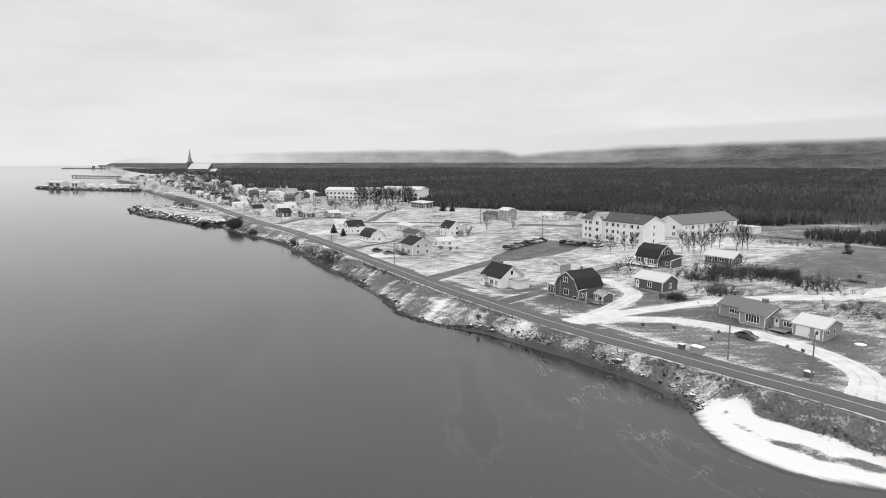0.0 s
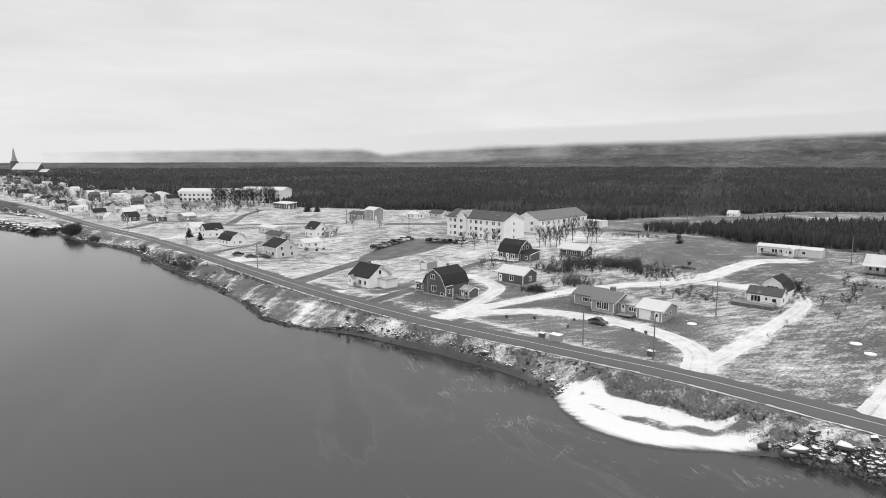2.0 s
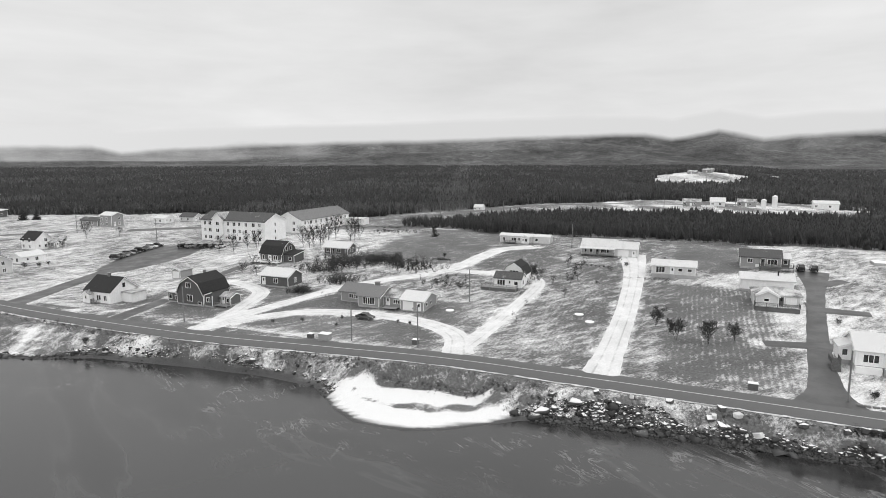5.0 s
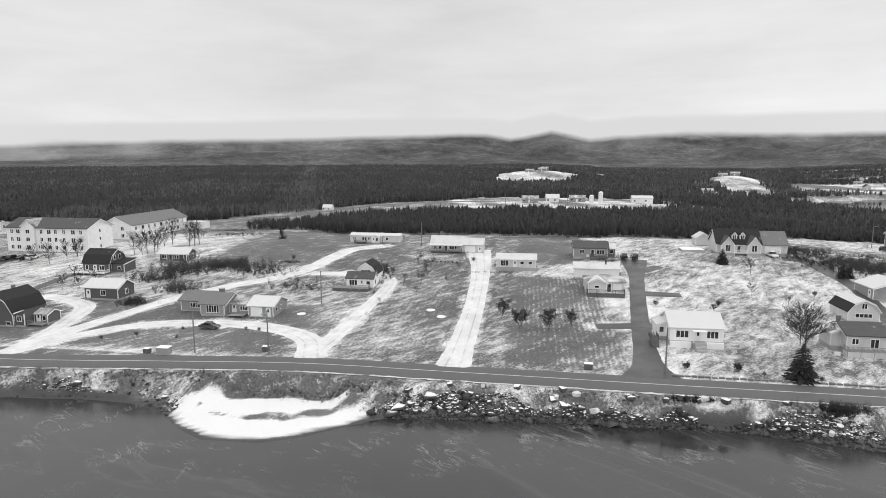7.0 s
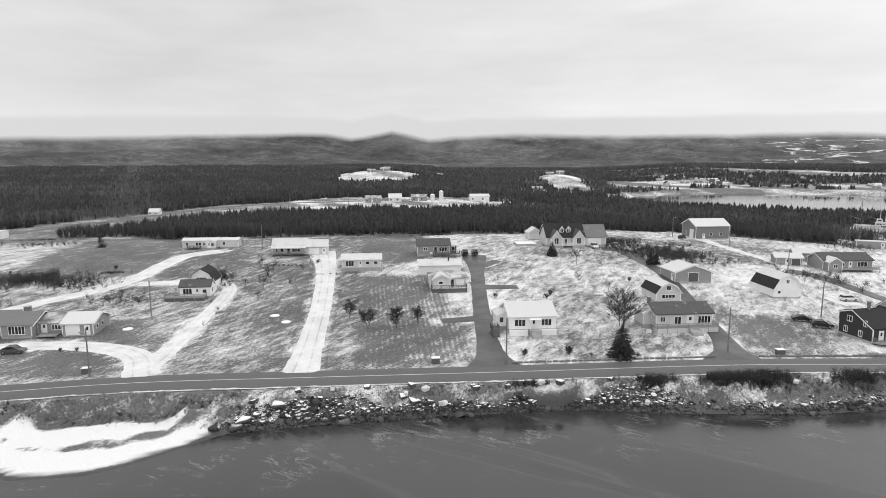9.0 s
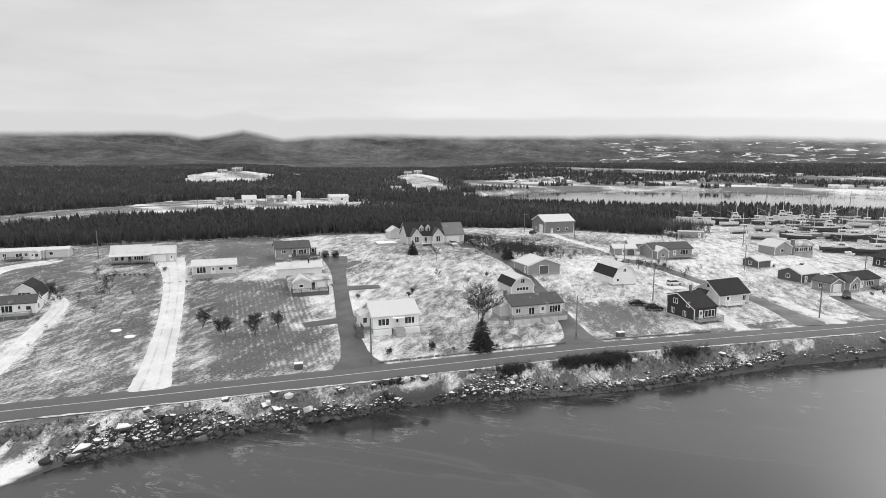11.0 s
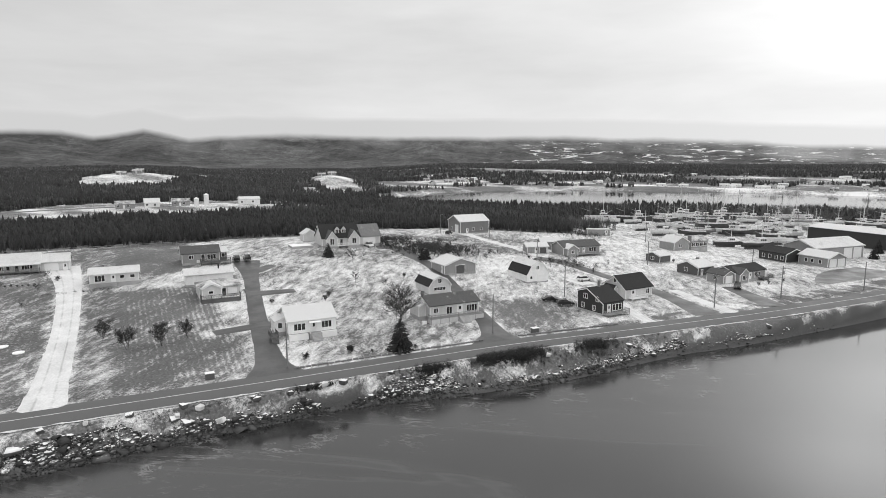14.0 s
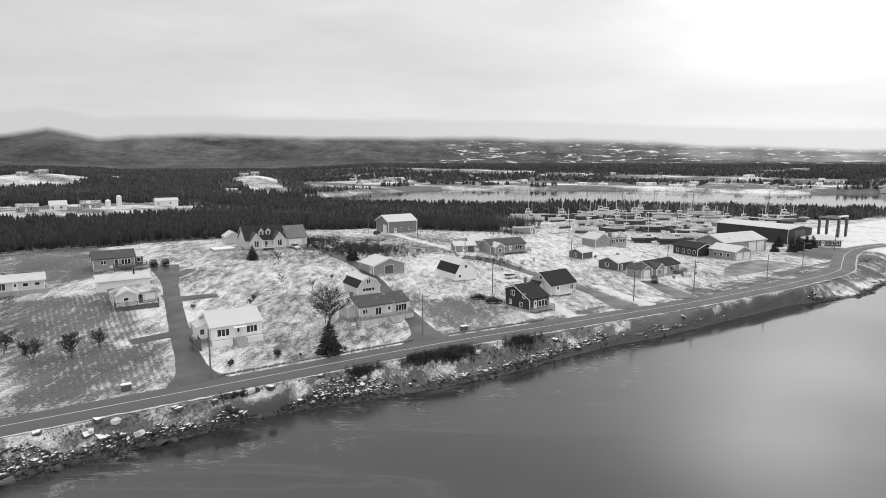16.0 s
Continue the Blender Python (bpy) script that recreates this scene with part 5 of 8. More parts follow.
    # big dark barn with white doors
    h = building("barn", 282.1, 21.2, RZ, "tall dark barn with snowy roof and white doors", "barn")
    volume(h, 0, 0, 15.2, 12.0, 5.6, 2.6, wall="steel", top="roof_snow", over=0.5)
    door(h, (0, 0, 15.2, 12), "f", 3.2, 0.2)
    for u in (6.4, 10.8):
        window(h, (0, 0, 15.2, 12), "f", u, 1.4, 1.1, 1.1, 0)
    door(h, (0, 0, 15.2, 12), "l", 7.0, 0.1, 3.0, 3.8, panels=3)
    window(h, (0, 0, 15.2, 12), "l", 3.0, 1.5, 1.0, 1.1, 0)
    # grey double garage
    h = building("garage", 182.7, 18.5, RZ, "grey garage with snowy roof and dark door", "garage")
    volume(h, 0, 0, 11.0, 9.0, 2.9, 1.9, "gable", "y", "mid", "roof_snow", 0.4)
    door(h, (0, 0, 11, 9), "f", 4.0, 0.1, 3.0, 2.5, "darkdoor", panels=5)
    door(h, (0, 0, 11, 9), "l", 6.9, 0.2)
    # white gambrel barn
    h = building("gambrel_barn", 180.4, -6.3, RZ - 3, "white gambrel barn with dark lower roof slope", "barn")
    volume(h, 0, 0, 7.6, 10.6, 2.6, 3.6, "gambrel", "y", "white", "roof_metal", 0.3, low="roof_dark")
    window(h, (0, 0, 7.6, 10.6), "f", 3.3, 3.9, 0.8, 0.9)
    window(h, (0, 0, 7.6, 10.6), "f", 1.2, 1.2, 0.7, 0.7, 0)
    door(h, (0, 0, 7.6, 10.6), "f", 3.8, 0.1, 3.0, 2.1, panels=4)
    # black saltbox
    h = building("saltbox_house", 148.4, -23.7, RZ + 4, "black saltbox house with white-framed windows and deck")
    volume(h, 0, 0, 7.0, 8.8, 3.2, 2.8, "salt", "x", "black", "roof_dark", 0.2, base=0.5)
    window(h, (0, 0, 7.0, 8.8), "f", 3.2, 1.0, 3.0, 1.5, 2)
    door(h, (0, 0, 7.0, 8.8), "f", 1.5, 0.6)
    for u, z in ((2.2, 3.4), (1.6, 1.0), (6.4, 3.3), (5.4, 0.9)):
        window(h, (0, 0, 7.0, 8.8), "l", u, z, 1.2 if z > 1 and u < 5 else 0.8, 1.1, 1)
    chimney(h, 3.4, 5.0, 5.6, 7.6, 0.5)
    deck(h, -0.2, -2.0, 7.4, 2.0, 0.55, mat="wood")
    # grey house with a dark steep roof
    h = building("house", 165.2, -32.2, RZ + 3, "pale grey house with steep dark roof and small porch")
    volume(h, 0, 0, 10.0, 8.4, 3.1, 3.0, wall="light", top="roof_dark", base=0.5)
    volume(h, -1.6, 3.0, 1.6, 3.6, 2.8, 0.9, "gable", "y", "light", "roof_dark", 0.2)
    door(h, (0, 0, 10.0, 8.4), "f", 2.0, 0.6, 1.6, 2.1)
    window(h, (0, 0, 10.0, 8.4), "f", 7.8, 1.2, 1.1, 1.3)
    window(h, (0, 0, 10.0, 8.4), "l", 4.0, 4.4, 0.9, 1.1, 0)
    deck(h, 1.0, -1.6, 6.0, 1.6, 0.55, mat="trim")
    # house with sheds higher up
    h = building("house", 228.7, -21.3, RZ - 6, "grey house with low roof and long deck")
    volume(h, 0, 0, 16.0, 8.5, 3.3, 1.8, wall="mid", top="roof_mid", base=0.5)
    volume(h, 0.4, -2.4, 4.4, 4, 3.0, 1.4, "gable", "y", "mid", "roof_snow", 0.3)
    window(h, (0.4, -2.4, 4.4, 4), "f", 1.6, 1.2, 1.2, 1.1)
    door(h, (0, 0, 16, 8.5), "f", 8.4, 0.7)
    window(h, (0, 0, 16, 8.5), "f", 11.2, 1.2, 3.0, 1.5, 2)
    window(h, (0, 0, 16, 8.5), "f", 5.8, 1.3, 1.0, 1.2, 0)
    deck(h, 4.8, -2.4, 12.2, 2.4, 0.6)
    h = building("shed", 230.0, -8.0, RZ - 18, "low grey shed with open bay", "shed")
    volume(h, 0, 0, 8.0, 5.5, 2.6, 1.1, wall="mid", top="roof_snow", over=0.5)
    door(h, (0, 0, 8, 5.5), "f", 3.0, 0.1)
    # a dark panel fills the open bay and stands for its shaded inside
    door(h, (0, 0, 8, 5.5), "f", 4.8, 0.05, 2.6, 2.2, "darkdoor", panels=1)
    h = building("carport", 240.0, -14.5, RZ - 18, "open carport with snowy roof", "carport")
    volume(h, 0, 2.5, 8.0, 4.5, 3.0, 1.2, wall="mid", top="roof_snow", over=0.5)
    for px in (0.1, 3.9, 7.7):
        box_part("post", h, "wood", px, 0.2, -0.5, px + 0.16, 0.36, 2.7)
    h = building("storage_container", 285.7, -37.1, RZ - 30, "long grey storage container", "container")
    volume(h, 0, 0, 10.5, 3.0, 2.7, 0.2, "flat", "x", "mid", "roof_snow", 0.15, base=0.1)
    door(h, (0, 0, 10.5, 3), "f", 8.2, 0.15)
    h = building("shed", 221.7, -54.5, RZ + 6, "small dark shed with snowy roof", "shed")
    volume(h, 0, 0, 6.0, 6.2, 2.6, 1.2, wall="dark", top="roof_snow")
    window(h, (0, 0, 6, 6.2), "l", 2.4, 1.0, 1.2, 1.1)
    h = building("garage", 201.2, -61.6, RZ + 4, "dark grey garage with snowy roof and white door", "garage")
    volume(h, 0, 0, 8.0, 8.2, 2.9, 1.6, wall="dark", top="roof_snow")
    door(h, (0, 0, 8, 8.2), "f", 1.4, 0.1)
    window(h, (0, 0, 8, 8.2), "l", 3.0, 1.2, 1.2, 1.1)
    # bungalow with a garage
    h = building("bungalow", 190.4, -65.9, RZ + 2, "grey bungalow with attached garage and dark roof")
    volume(h, 0, 0, 5.0, 6.0, 2.8, 1.2, "gable", "y", "mid", "roof_mid", 0.35)
    volume(h, 5.0, -0.4, 14.6, 8.0, 3.1, 1.5, wall="mid", top="roof_dark", base=0.5)
    volume(h, 5.2, -1.8, 4.2, 4, 3.0, 1.5, "gable", "y", "mid", "roof_mid", 0.3)
    door(h, (0, 0, 5, 6), "f", 1.0, 0.1, 3.0, 2.2, panels=4)
    window(h, (0, 0, 5, 6), "l", 2.4, 1.1, 1.1, 1.1)
    window(h, (5.2, -1.8, 4.2, 4), "f", 1.2, 1.0, 1.8, 1.4, 2)
    door(h, (5, -0.4, 14.6, 8), "f", 6.6, 0.6)
    window(h, (5, -0.4, 14.6, 8), "f", 9.2, 1.0, 2.6, 1.5, 3)
    deck(h, 16.0, -2.4, 5.0, 2.0, 0.5, mat="darkwood")
    # house at the yard's edge
    h = building("house", 249.2, -66.5, RZ - 2, "grey house with glazed sunroom and chimney")
    volume(h, 0, 0, 8.0, 8.0, 3.2, 2.2, "gable", "y", "mid", "roof_snow", 0.3)
    volume(h, 8.0, 0.5, 11.0, 7.5, 3.2, 1.6, wall="mid", top="roof_frost")
    chimney(h, 8.2, 0.0, -1.0, 5.6, 1.0)
    for u in (2.0, 4.2, 6.4, 8.6):
        window(h, (8, 0.5, 11, 7.5), "f", u, 1.0, 1.7, 1.4, 1)
    window(h, (0, 0, 8, 8), "f", 2.6, 1.2, 1.4, 1.2)
    # fire hall and the big shed by the yard
    h = building("garage_hall", 224.1, -112.2, RZ - 6, "grey two-door garage with snowy roof", "garage")
    volume(h, 0, 0, 9.2, 11.5, 3.4, 1.8, "gable", "y", "mid", "roof_snow", 0.4)
    for u in (0.9, 5.0):
        door(h, (0, 0, 9.2, 11.5), "f", u, 0.1, 3.2, 2.8, panels=4)
        window(h, (0, 0, 9.2, 11.5), "f", u + 0.3, 1.55, 2.6, 0.5, 3)
    for u in (2.5, 5.0, 8.0):
        window(h, (0, 0, 9.2, 11.5), "l", u, 1.2, 1.0, 1.2, 0)
    h = building("annexe", 233.0, -102.0, RZ - 6, "black annexe with white windows", "workshop")
    volume(h, 0, 0, 9.0, 12.0, 3.4, 1.7, "gable", "y", "black", "roof_dark", 0.4)
    for u in (1.8, 4.6, 7.4, 9.8):
        window(h, (0, 0, 9, 12), "l", u, 1.1, 1.0, 1.3, 0)
    h = building("machine_hall", 239.0, -115.0, RZ - 6, "long machine hall with white doors and snowy metal roof", "workshop")
    volume(h, 0, 0, 26.0, 14.0, 4.8, 2.6, wall="mid", top="roof_metal", over=0.4)
    for u in (15.2, 20.4):
        door(h, (0, 0, 26, 14), "f", u, 0.1, 4.2, 4.0, panels=4)
    h = building("boat_hall", 267.3, -156.8, RZ - 4, "huge black boat hall with flat snowy roof", "boat hall")
    volume(h, 0, 0, 18.5, 36.0, 6.8, 1.3, "gable", "y", "black", "roof_snow", 0.4)
    door(h, (0, 0, 18.5, 36), "f", 5.5, 0.05, 7.0, 5.6, "darkdoor", panels=6, frame="steelgrey")
    h = building("harbour_office", 262.3, -163.2, -98, "small dark office with hipped snowy roof", "office")
    volume(h, 0, 0, 13.4, 7.5, 2.9, 2.0, "hip", "x", "dark", "roof_snow", 0.7)
    for u in (1.2, 3.4, 7.0, 9.2, 11.3):
        window(h, (0, 0, 13.4, 7.5), "f", u, 1.1, 1.2, 1.2)
    door(h, (0, 0, 13.4, 7.5), "f", 5.4, 0.2)


def town_edge():
    """The houses on the near side of the town, each its own."""
    h = building("house", -17.4, 248.8, RZ, "two-storey grey house with dark roof and side deck")
    volume(h, 0, 0, 9.6, 9.5, 4.4, 2.5, wall="light", top="roof_dark")
    for u, z in ((2.0, 3.2), (6.0, 3.2), (2.2, 0.8), (6.2, 0.8)):
        window(h, (0, 0, 9.6, 9.5), "r", u, z, 1.0, 1.2)
    for u in (1.5, 6.4):
        window(h, (0, 0, 9.6, 9.5), "f", u, 1.0, 1.2, 1.3)
    door(h, (0, 0, 9.6, 9.5), "f", 4.1, 0.4)
    deck(h, -2.2, -2.4, 8.0, 2.4, 0.7, mat="darkwood")
    road_side = (
        (-5.2, 263.6, 7.4, 10, 2.9, 1.6, "gable", "y", "white", "roof_snow", "long white garage with snowy roof"),
        (-1.4, 293.3, 9.0, 8, 4.6, 3.4, "gable", "x", "white", "roof_dark", "white house with steep dark roof"),
        (7.0, 290.0, 5.0, 5, 2.6, 1.0, "gable", "x", "mid", "roof_frost", "small grey garage beside a house"),
        (-39.3, 287.4, 12, 9, 3.0, 3.6, "gambrel", "x", "white", "roof_dark", "white house with dark gambrel roof"),
        (-51.5, 314.5, 7.5, 10, 4.6, 3.0, "gable", "y", "white", "roof_dark", "tall white house, gable to the road"),
        (-24.4, 320.0, 15.8, 8, 3.2, 1.2, "gable", "x", "light", "roof_snow", "low pale building with snowy roof"),
        (-19.5, 295.6, 14.5, 6, 3.0, 1.4, "gable", "x", "mid", "roof_mid", "low grey building with grey roof"),
        (-23.0, 437.0, 19.0, 9, 3.8, 0.9, "shed", "x", "dark", "roof_snow", "long dark low building with snowy roof"),
    )
    back_rows = (
        (-112.5, 411.0, 10, 9, 3.2, 3.0, "gable", "y", "dark", "roof_dark", "dark red house, gable to the road"),
        (-96.0, 404.0, 12, 9, 3.0, 2.4, "gambrel", "y", "dark", "roof_frost", "dark house with frosted gambrel roof"),
        (-77.9, 399.3, 12, 8.5, 3.0, 1.8, "gable", "y", "mid", "roof_snow", "grey bungalow with snowy roof"),
        (23.2, 352.9, 13.5, 7, 3.0, 1.6, "gable", "x", "mid", "roof_mid", "low grey house with grey roof"),
        (31.0, 341.2, 8.5, 8, 6.2, 1.6, "gable", "x", "mid", "roof_snow", "square two-storey house with snowy roof"),
        (54.8, 340.0, 8.0, 7, 3.0, 1.4, "gable", "x", "white", "roof_snow", "small white house with snowy roof"),
        (67.9, 342.8, 10.5, 7, 3.0, 2.0, "gable", "x", "light", "roof_mid", "small pale house by the woods"),
        (-62.0, 338.0, 9, 8, 3.2, 2.6, "gable", "y", "white", "roof_snow", "white house with snowy roof"),
        (-140.0, 466.0, 10, 8, 3.2, 2.6, "gable", "x", "light", "roof_frost", "pale house with frosted roof"),
    )
    for x, y, w, d, hh, rh, roof, ridge, wall, top, label in road_side + back_rows:
        w, d, hh, rh = w * 0.9, d * 0.86, hh * 0.92, rh * 0.85
        h = building("house", x, y, RZ, label)
        volume(h, 0, 0, w, d, hh, rh, roof, ridge, wall, top)
        n = max(2, int(w / 3.2))
        for row in range(2 if hh > 4 else 1):
            for i in range(n):
                window(h, (0, 0, w, d), "f", 0.7 + i * (w - 1.0) / n, 1.0 + row * 2.4, 1.0, 1.2)
            window(h, (0, 0, w, d), "r", d * 0.55, 1.0 + row * 2.4, 1.0, 1.2)
        door(h, (0, 0, w, d), "r", d * 0.18, 0.35)
    for x, y, w, d, hh, rz, label in ((-99.8, 520.7, 46, 15, 8.4, -16, "long white two-storey school building with snowy roof"), (-50.0, 496.0, 34, 18, 9.6, -22, "tall white school wing with snowy roof")):
        h = building("school_building", x, y, rz, label, "school")
        volume(h, 0, 0, w, d, hh, 2.2, "gable", "x", "white", "roof_snow", 0.5, base=0.5)
        for row in range(2):
            for i in range(int(w / 3.6)):
                window(h, (0, 0, w, d), "f", 1.2 + i * 3.6, 1.6 + row * 3.4, 1.7, 1.6)


shore_houses()
town_edge()


# ---- woods, trees, bushes and rocks ----
def scatter(name, templates, place, height, width, mat, seed, lean=0.06):
    """Many small plants or stones in one mesh. Each place takes one of the templates (unit height and width)."""
    rng = np.random.default_rng(seed)
    verts, faces, base = [], [], 0
    pick = rng.integers(0, len(templates), len(place))
    for k, (tv, tf) in enumerate(templates):
        sel = np.where(pick == k)[0]
        if not len(sel):
            continue
        a = rng.uniform(0, 2 * math.pi, len(sel))
        c, s = np.cos(a)[:, None], np.sin(a)[:, None]
        x, y, z = tv[:, 0][None], tv[:, 1][None], tv[:, 2][None]
        w, h = width[sel][:, None], height[sel][:, None]
        lx, ly = rng.normal(0, lean, (2, len(sel), 1))
        px, py, pz = (x * c - y * s) * w + lx * z * h, (x * s + y * c) * w + ly * z * h, z * h
        v = np.stack([px + place[sel, 0:1], py + place[sel, 1:2], pz + place[sel, 2:3]], -1)
        faces.append((tf[None] + (np.arange(len(sel)) * len(tv))[:, None, None] + base).reshape(-1, 3))
        verts.append(v.reshape(-1, 3))
        base += len(sel) * len(tv)
    return raw_mesh(name, np.concatenate(verts), np.concatenate(faces), mat)


def conifer_shape(rng, tiers=5, sides=6):
    v, f = [], []
    for t in range(tiers):
        z0, z1 = 0.06 + 0.86 * t / tiers - 0.03, min(1.0, 0.06 + 0.86 * (t + 1.75) / tiers)
        r = 0.5 * (1 - (t / (tiers + 0.35)) ** 1.5) * rng.uniform(0.75, 1.15)
        n, dx, dy = len(v), *rng.normal(0, 0.03, 2)
        v.append((dx, dy, z1))
        for i in range(sides):
            a, q = 2 * math.pi * (i + 0.5 * (t % 2)) / sides, r * rng.uniform(0.6, 1.25)
            v.append((dx + q * math.cos(a), dy + q * math.sin(a), z0 + rng.uniform(-0.03, 0.03)))
        f += [(n, n + 1 + i, n + 1 + (i + 1) % sides) for i in range(sides)]
    return np.array(v), np.array(f)


def spike(v, f, a, b, r):
    """A thin three-sided spike from a to b."""
    a, b = np.array(a, float), np.array(b, float)
    way = (b - a) / (np.linalg.norm(b - a) + 1e-9)
    side = np.cross(way, (0.3, 0.2, 1.0) if abs(way[2]) < 0.9 else (1.0, 0, 0))
    side /= np.linalg.norm(side)
    up = np.cross(way, side)
    n = len(v)
    for k in range(3):
        t = 2 * math.pi * k / 3
        v.append(tuple(a + r * (math.cos(t) * side + math.sin(t) * up)))
    v.append(tuple(b))
    f += [(n, n + 1, n + 3), (n + 1, n + 2, n + 3), (n + 2, n, n + 3)]


def bush_shape(rng, stems=9, twigs=9, thick=0.008):
    """A rounded leafless shrub: stems that spread from the ground, each with fine twigs."""
    v, f = [], []
    for i in range(stems):
        a, q, h = rng.uniform(0, 6.28), rng.uniform(0.05, 0.44), rng.uniform(0.62, 0.95)
        tip = np.array((q * math.cos(a), q * math.sin(a), h * math.sqrt(1 - q * q)))
        root = np.array((rng.normal(0, 0.05), rng.normal(0, 0.05), -0.05))
        spike(v, f, root, tip, thick)
        for j in range(twigs):
            m = root + (tip - root) * rng.uniform(0.25, 0.95)
            spike(v, f, m, m + np.array((rng.normal(0, 0.13), rng.normal(0, 0.13), rng.uniform(0.02, 0.24))), thick * 0.75)
    return np.array(v), np.array(f)


def tuft_shape(rng, blades=7):
    v, f = [], []
    for i in range(blades):
        a, q = rng.uniform(0, 6.28), rng.uniform(0.1, 0.6)
        spike(v, f, (rng.normal(0, 0.12), rng.normal(0, 0.12), -0.1), (q * math.cos(a), q * math.sin(a), rng.uniform(0.5, 1.0)), 0.05)
    return np.array(v), np.array(f)


def stone_shape(rng):
    """An angular block: the hull of a dozen points in a skewed box."""
    bm = bmesh.new()
    for i in range(11):
        p = rng.uniform(-0.5, 0.5, 3)
        p[int(rng.integers(0, 3))] = 0.5 * rng.choice((-1, 1))
        bm.verts.new((p[0], p[1] * 0.8, p[2] * 0.75))
    bmesh.ops.convex_hull(bm, input=bm.verts[:])
    for p in [p for p in bm.verts if not p.link_faces]:
        bm.verts.remove(p)
    bmesh.ops.triangulate(bm, faces=bm.faces[:])
    bm.verts.index_update()
    out = np.array([p.co[:] for p in bm.verts]), np.array([[p.index for p in q.verts] for q in bm.faces])
    bm.free()
    return out


def blade_tree(rng, blades=6, spread=0.34):
    """A leafless tree far off: a stem and a few upright shards of twigs."""
    v, f = [], []
    for i in range(blades):
        a, q, z = rng.uniform(0, 6.28), (0.0 if i == 0 else rng.uniform(0.1, 1.0) * spread), (0.0 if i == 0 else rng.uniform(0.1, 0.5))
        w, turn = rng.uniform(0.014, 0.032) * (1.0 if blades > 9 else 1.7), rng.uniform(0, 3.14)
        n = len(v)
        v += [(q * 0.4 * math.cos(a) - w * math.cos(turn), q * 0.4 * math.sin(a) - w * math.sin(turn), z), (q * 0.4 * math.cos(a) + w * math.cos(turn), q * 0.4 * math.sin(a) + w * math.sin(turn), z + 0.03), (q * math.cos(a), q * math.sin(a), rng.uniform(0.72, 1.0))]
        f.append((n, n + 1, n + 2))
    return np.array(v), np.array(f)


def build_woods():
    rng = np.random.default_rng(11)
    shapes = {"near": ([conifer_shape(rng, 5, 6) for _ in range(10)], [blade_tree(rng, 30, 0.46) for _ in range(10)]),
              "middle": ([conifer_shape(rng, 4, 5) for _ in range(8)], [blade_tree(rng, 11) for _ in range(8)]),
              "far": ([conifer_shape(rng, 2, 5) for _ in range(6)], [blade_tree(rng, 6) for _ in range(6)])}
    sets = {k: ([], []) for k in shapes}
    for r0, r1, per, big, kind in ((150, 335, 2.7, 1.0, "near"), (335, 520, 4.6, 1.0, "middle"), (520, 900, 13, 1.15, "far"), (900, 1500, 34, 1.5, "far"), (1500, 2350, 100, 2.2, "far")):
        n = int(0.5 * radians(172) * (r1 * r1 - r0 * r0) / per)
        az, r = np.radians(rng.uniform(-38, 134, n)), np.sqrt(rng.uniform(r0 * r0, r1 * r1, n))
        x, y = r * np.sin(az), r * np.cos(az)
        keep = is_wood(x, y)
        x, y, r, az = x[keep], y[keep], r[keep], np.degrees(az[keep])
        z = ground_z(x, y) - 0.2
        mix = 0.55 + 0.55 * wobble(x, y, 38, 5.0) + 0.45 * wobble(x, y, 170, 7.0) + 0.12 * (r < 400)
        hard = rng.random(len(x)) < np.clip(mix, 0.06, 0.94)
        tall = rng.uniform(3.9, 6.3, len(x)) * np.where(rng.random(len(x)) < 0.3, 0.6, 1.0) * (1 + 0.18 * wobble(x, y, 30, 2.0)) * np.where((az > 96) & (r < 520), 1.15, 1.0) * np.where(r > 520, 1.15, 1.0)
        wide = tall * np.where(hard, rng.uniform(0.6, 0.95, len(x)), rng.uniform(0.46, 0.74, len(x))) * big
        p = np.stack([x, y, z], 1)
        for k, sel in ((0, ~hard), (1, hard)):
            sets[kind][k].append((p[sel], tall[sel], wide[sel]))
    words = {"near": ("dark spruces in the belt behind the houses", "grey leafless hardwoods among the near spruces"), "middle": ("dark spruce woods beyond the highway", "grey leafless hardwoods beyond the highway"), "far": ("dark spruce woods spreading to the hills", "grey leafless hardwoods far across the plain")}
    for kind, pair in sets.items():
        for k, name, mat in ((0, "spruce_wood", M["spruce"]), (1, "hardwood", M["bare"])):
            ob = scatter(name, shapes[kind][k], *[np.concatenate([q[i] for q in pair[k]]) for i in range(3)], M["thicket"] if kind == "near" and k else mat, 5 + k)
            tagged(ob, words[kind][k], "woods", kind="stuff")


def grow(bm, a, way, length, r, level, rng, spread, sides=4):
    """Tapered branches that fork."""
    b = a + way * length
    ring = []
    side = way.cross(Vector((0.31, 0.17, 0.9)) if abs(way.z) < 0.9 else Vector((1, 0, 0))).normalized()
    up = way.cross(side)
    for p, q in ((a, r), (b, r * 0.55)):
        ring.append([bm.verts.new(p + side * (q * math.cos(t)) + up * (q * math.sin(t))) for t in [2 * math.pi * i / sides for i in range(sides)]])
    for i in range(sides):
        bm.faces.new((ring[0][i], ring[0][(i + 1) % sides], ring[1][(i + 1) % sides], ring[1][i]))
    if level == 0:
        return
    for i in range(4 if level > 1 else 5):
        t = rng.uniform(0.35, 1.0)
        tilt = Vector((rng.gauss(0, spread), rng.gauss(0, spread), rng.uniform(0.0, 0.5)))
        grow(bm, a + way * length * t, (way + tilt).normalized(), length * rng.uniform(0.42, 0.62), max(r * 0.5, 0.011), level - 1, rng, spread, 3)


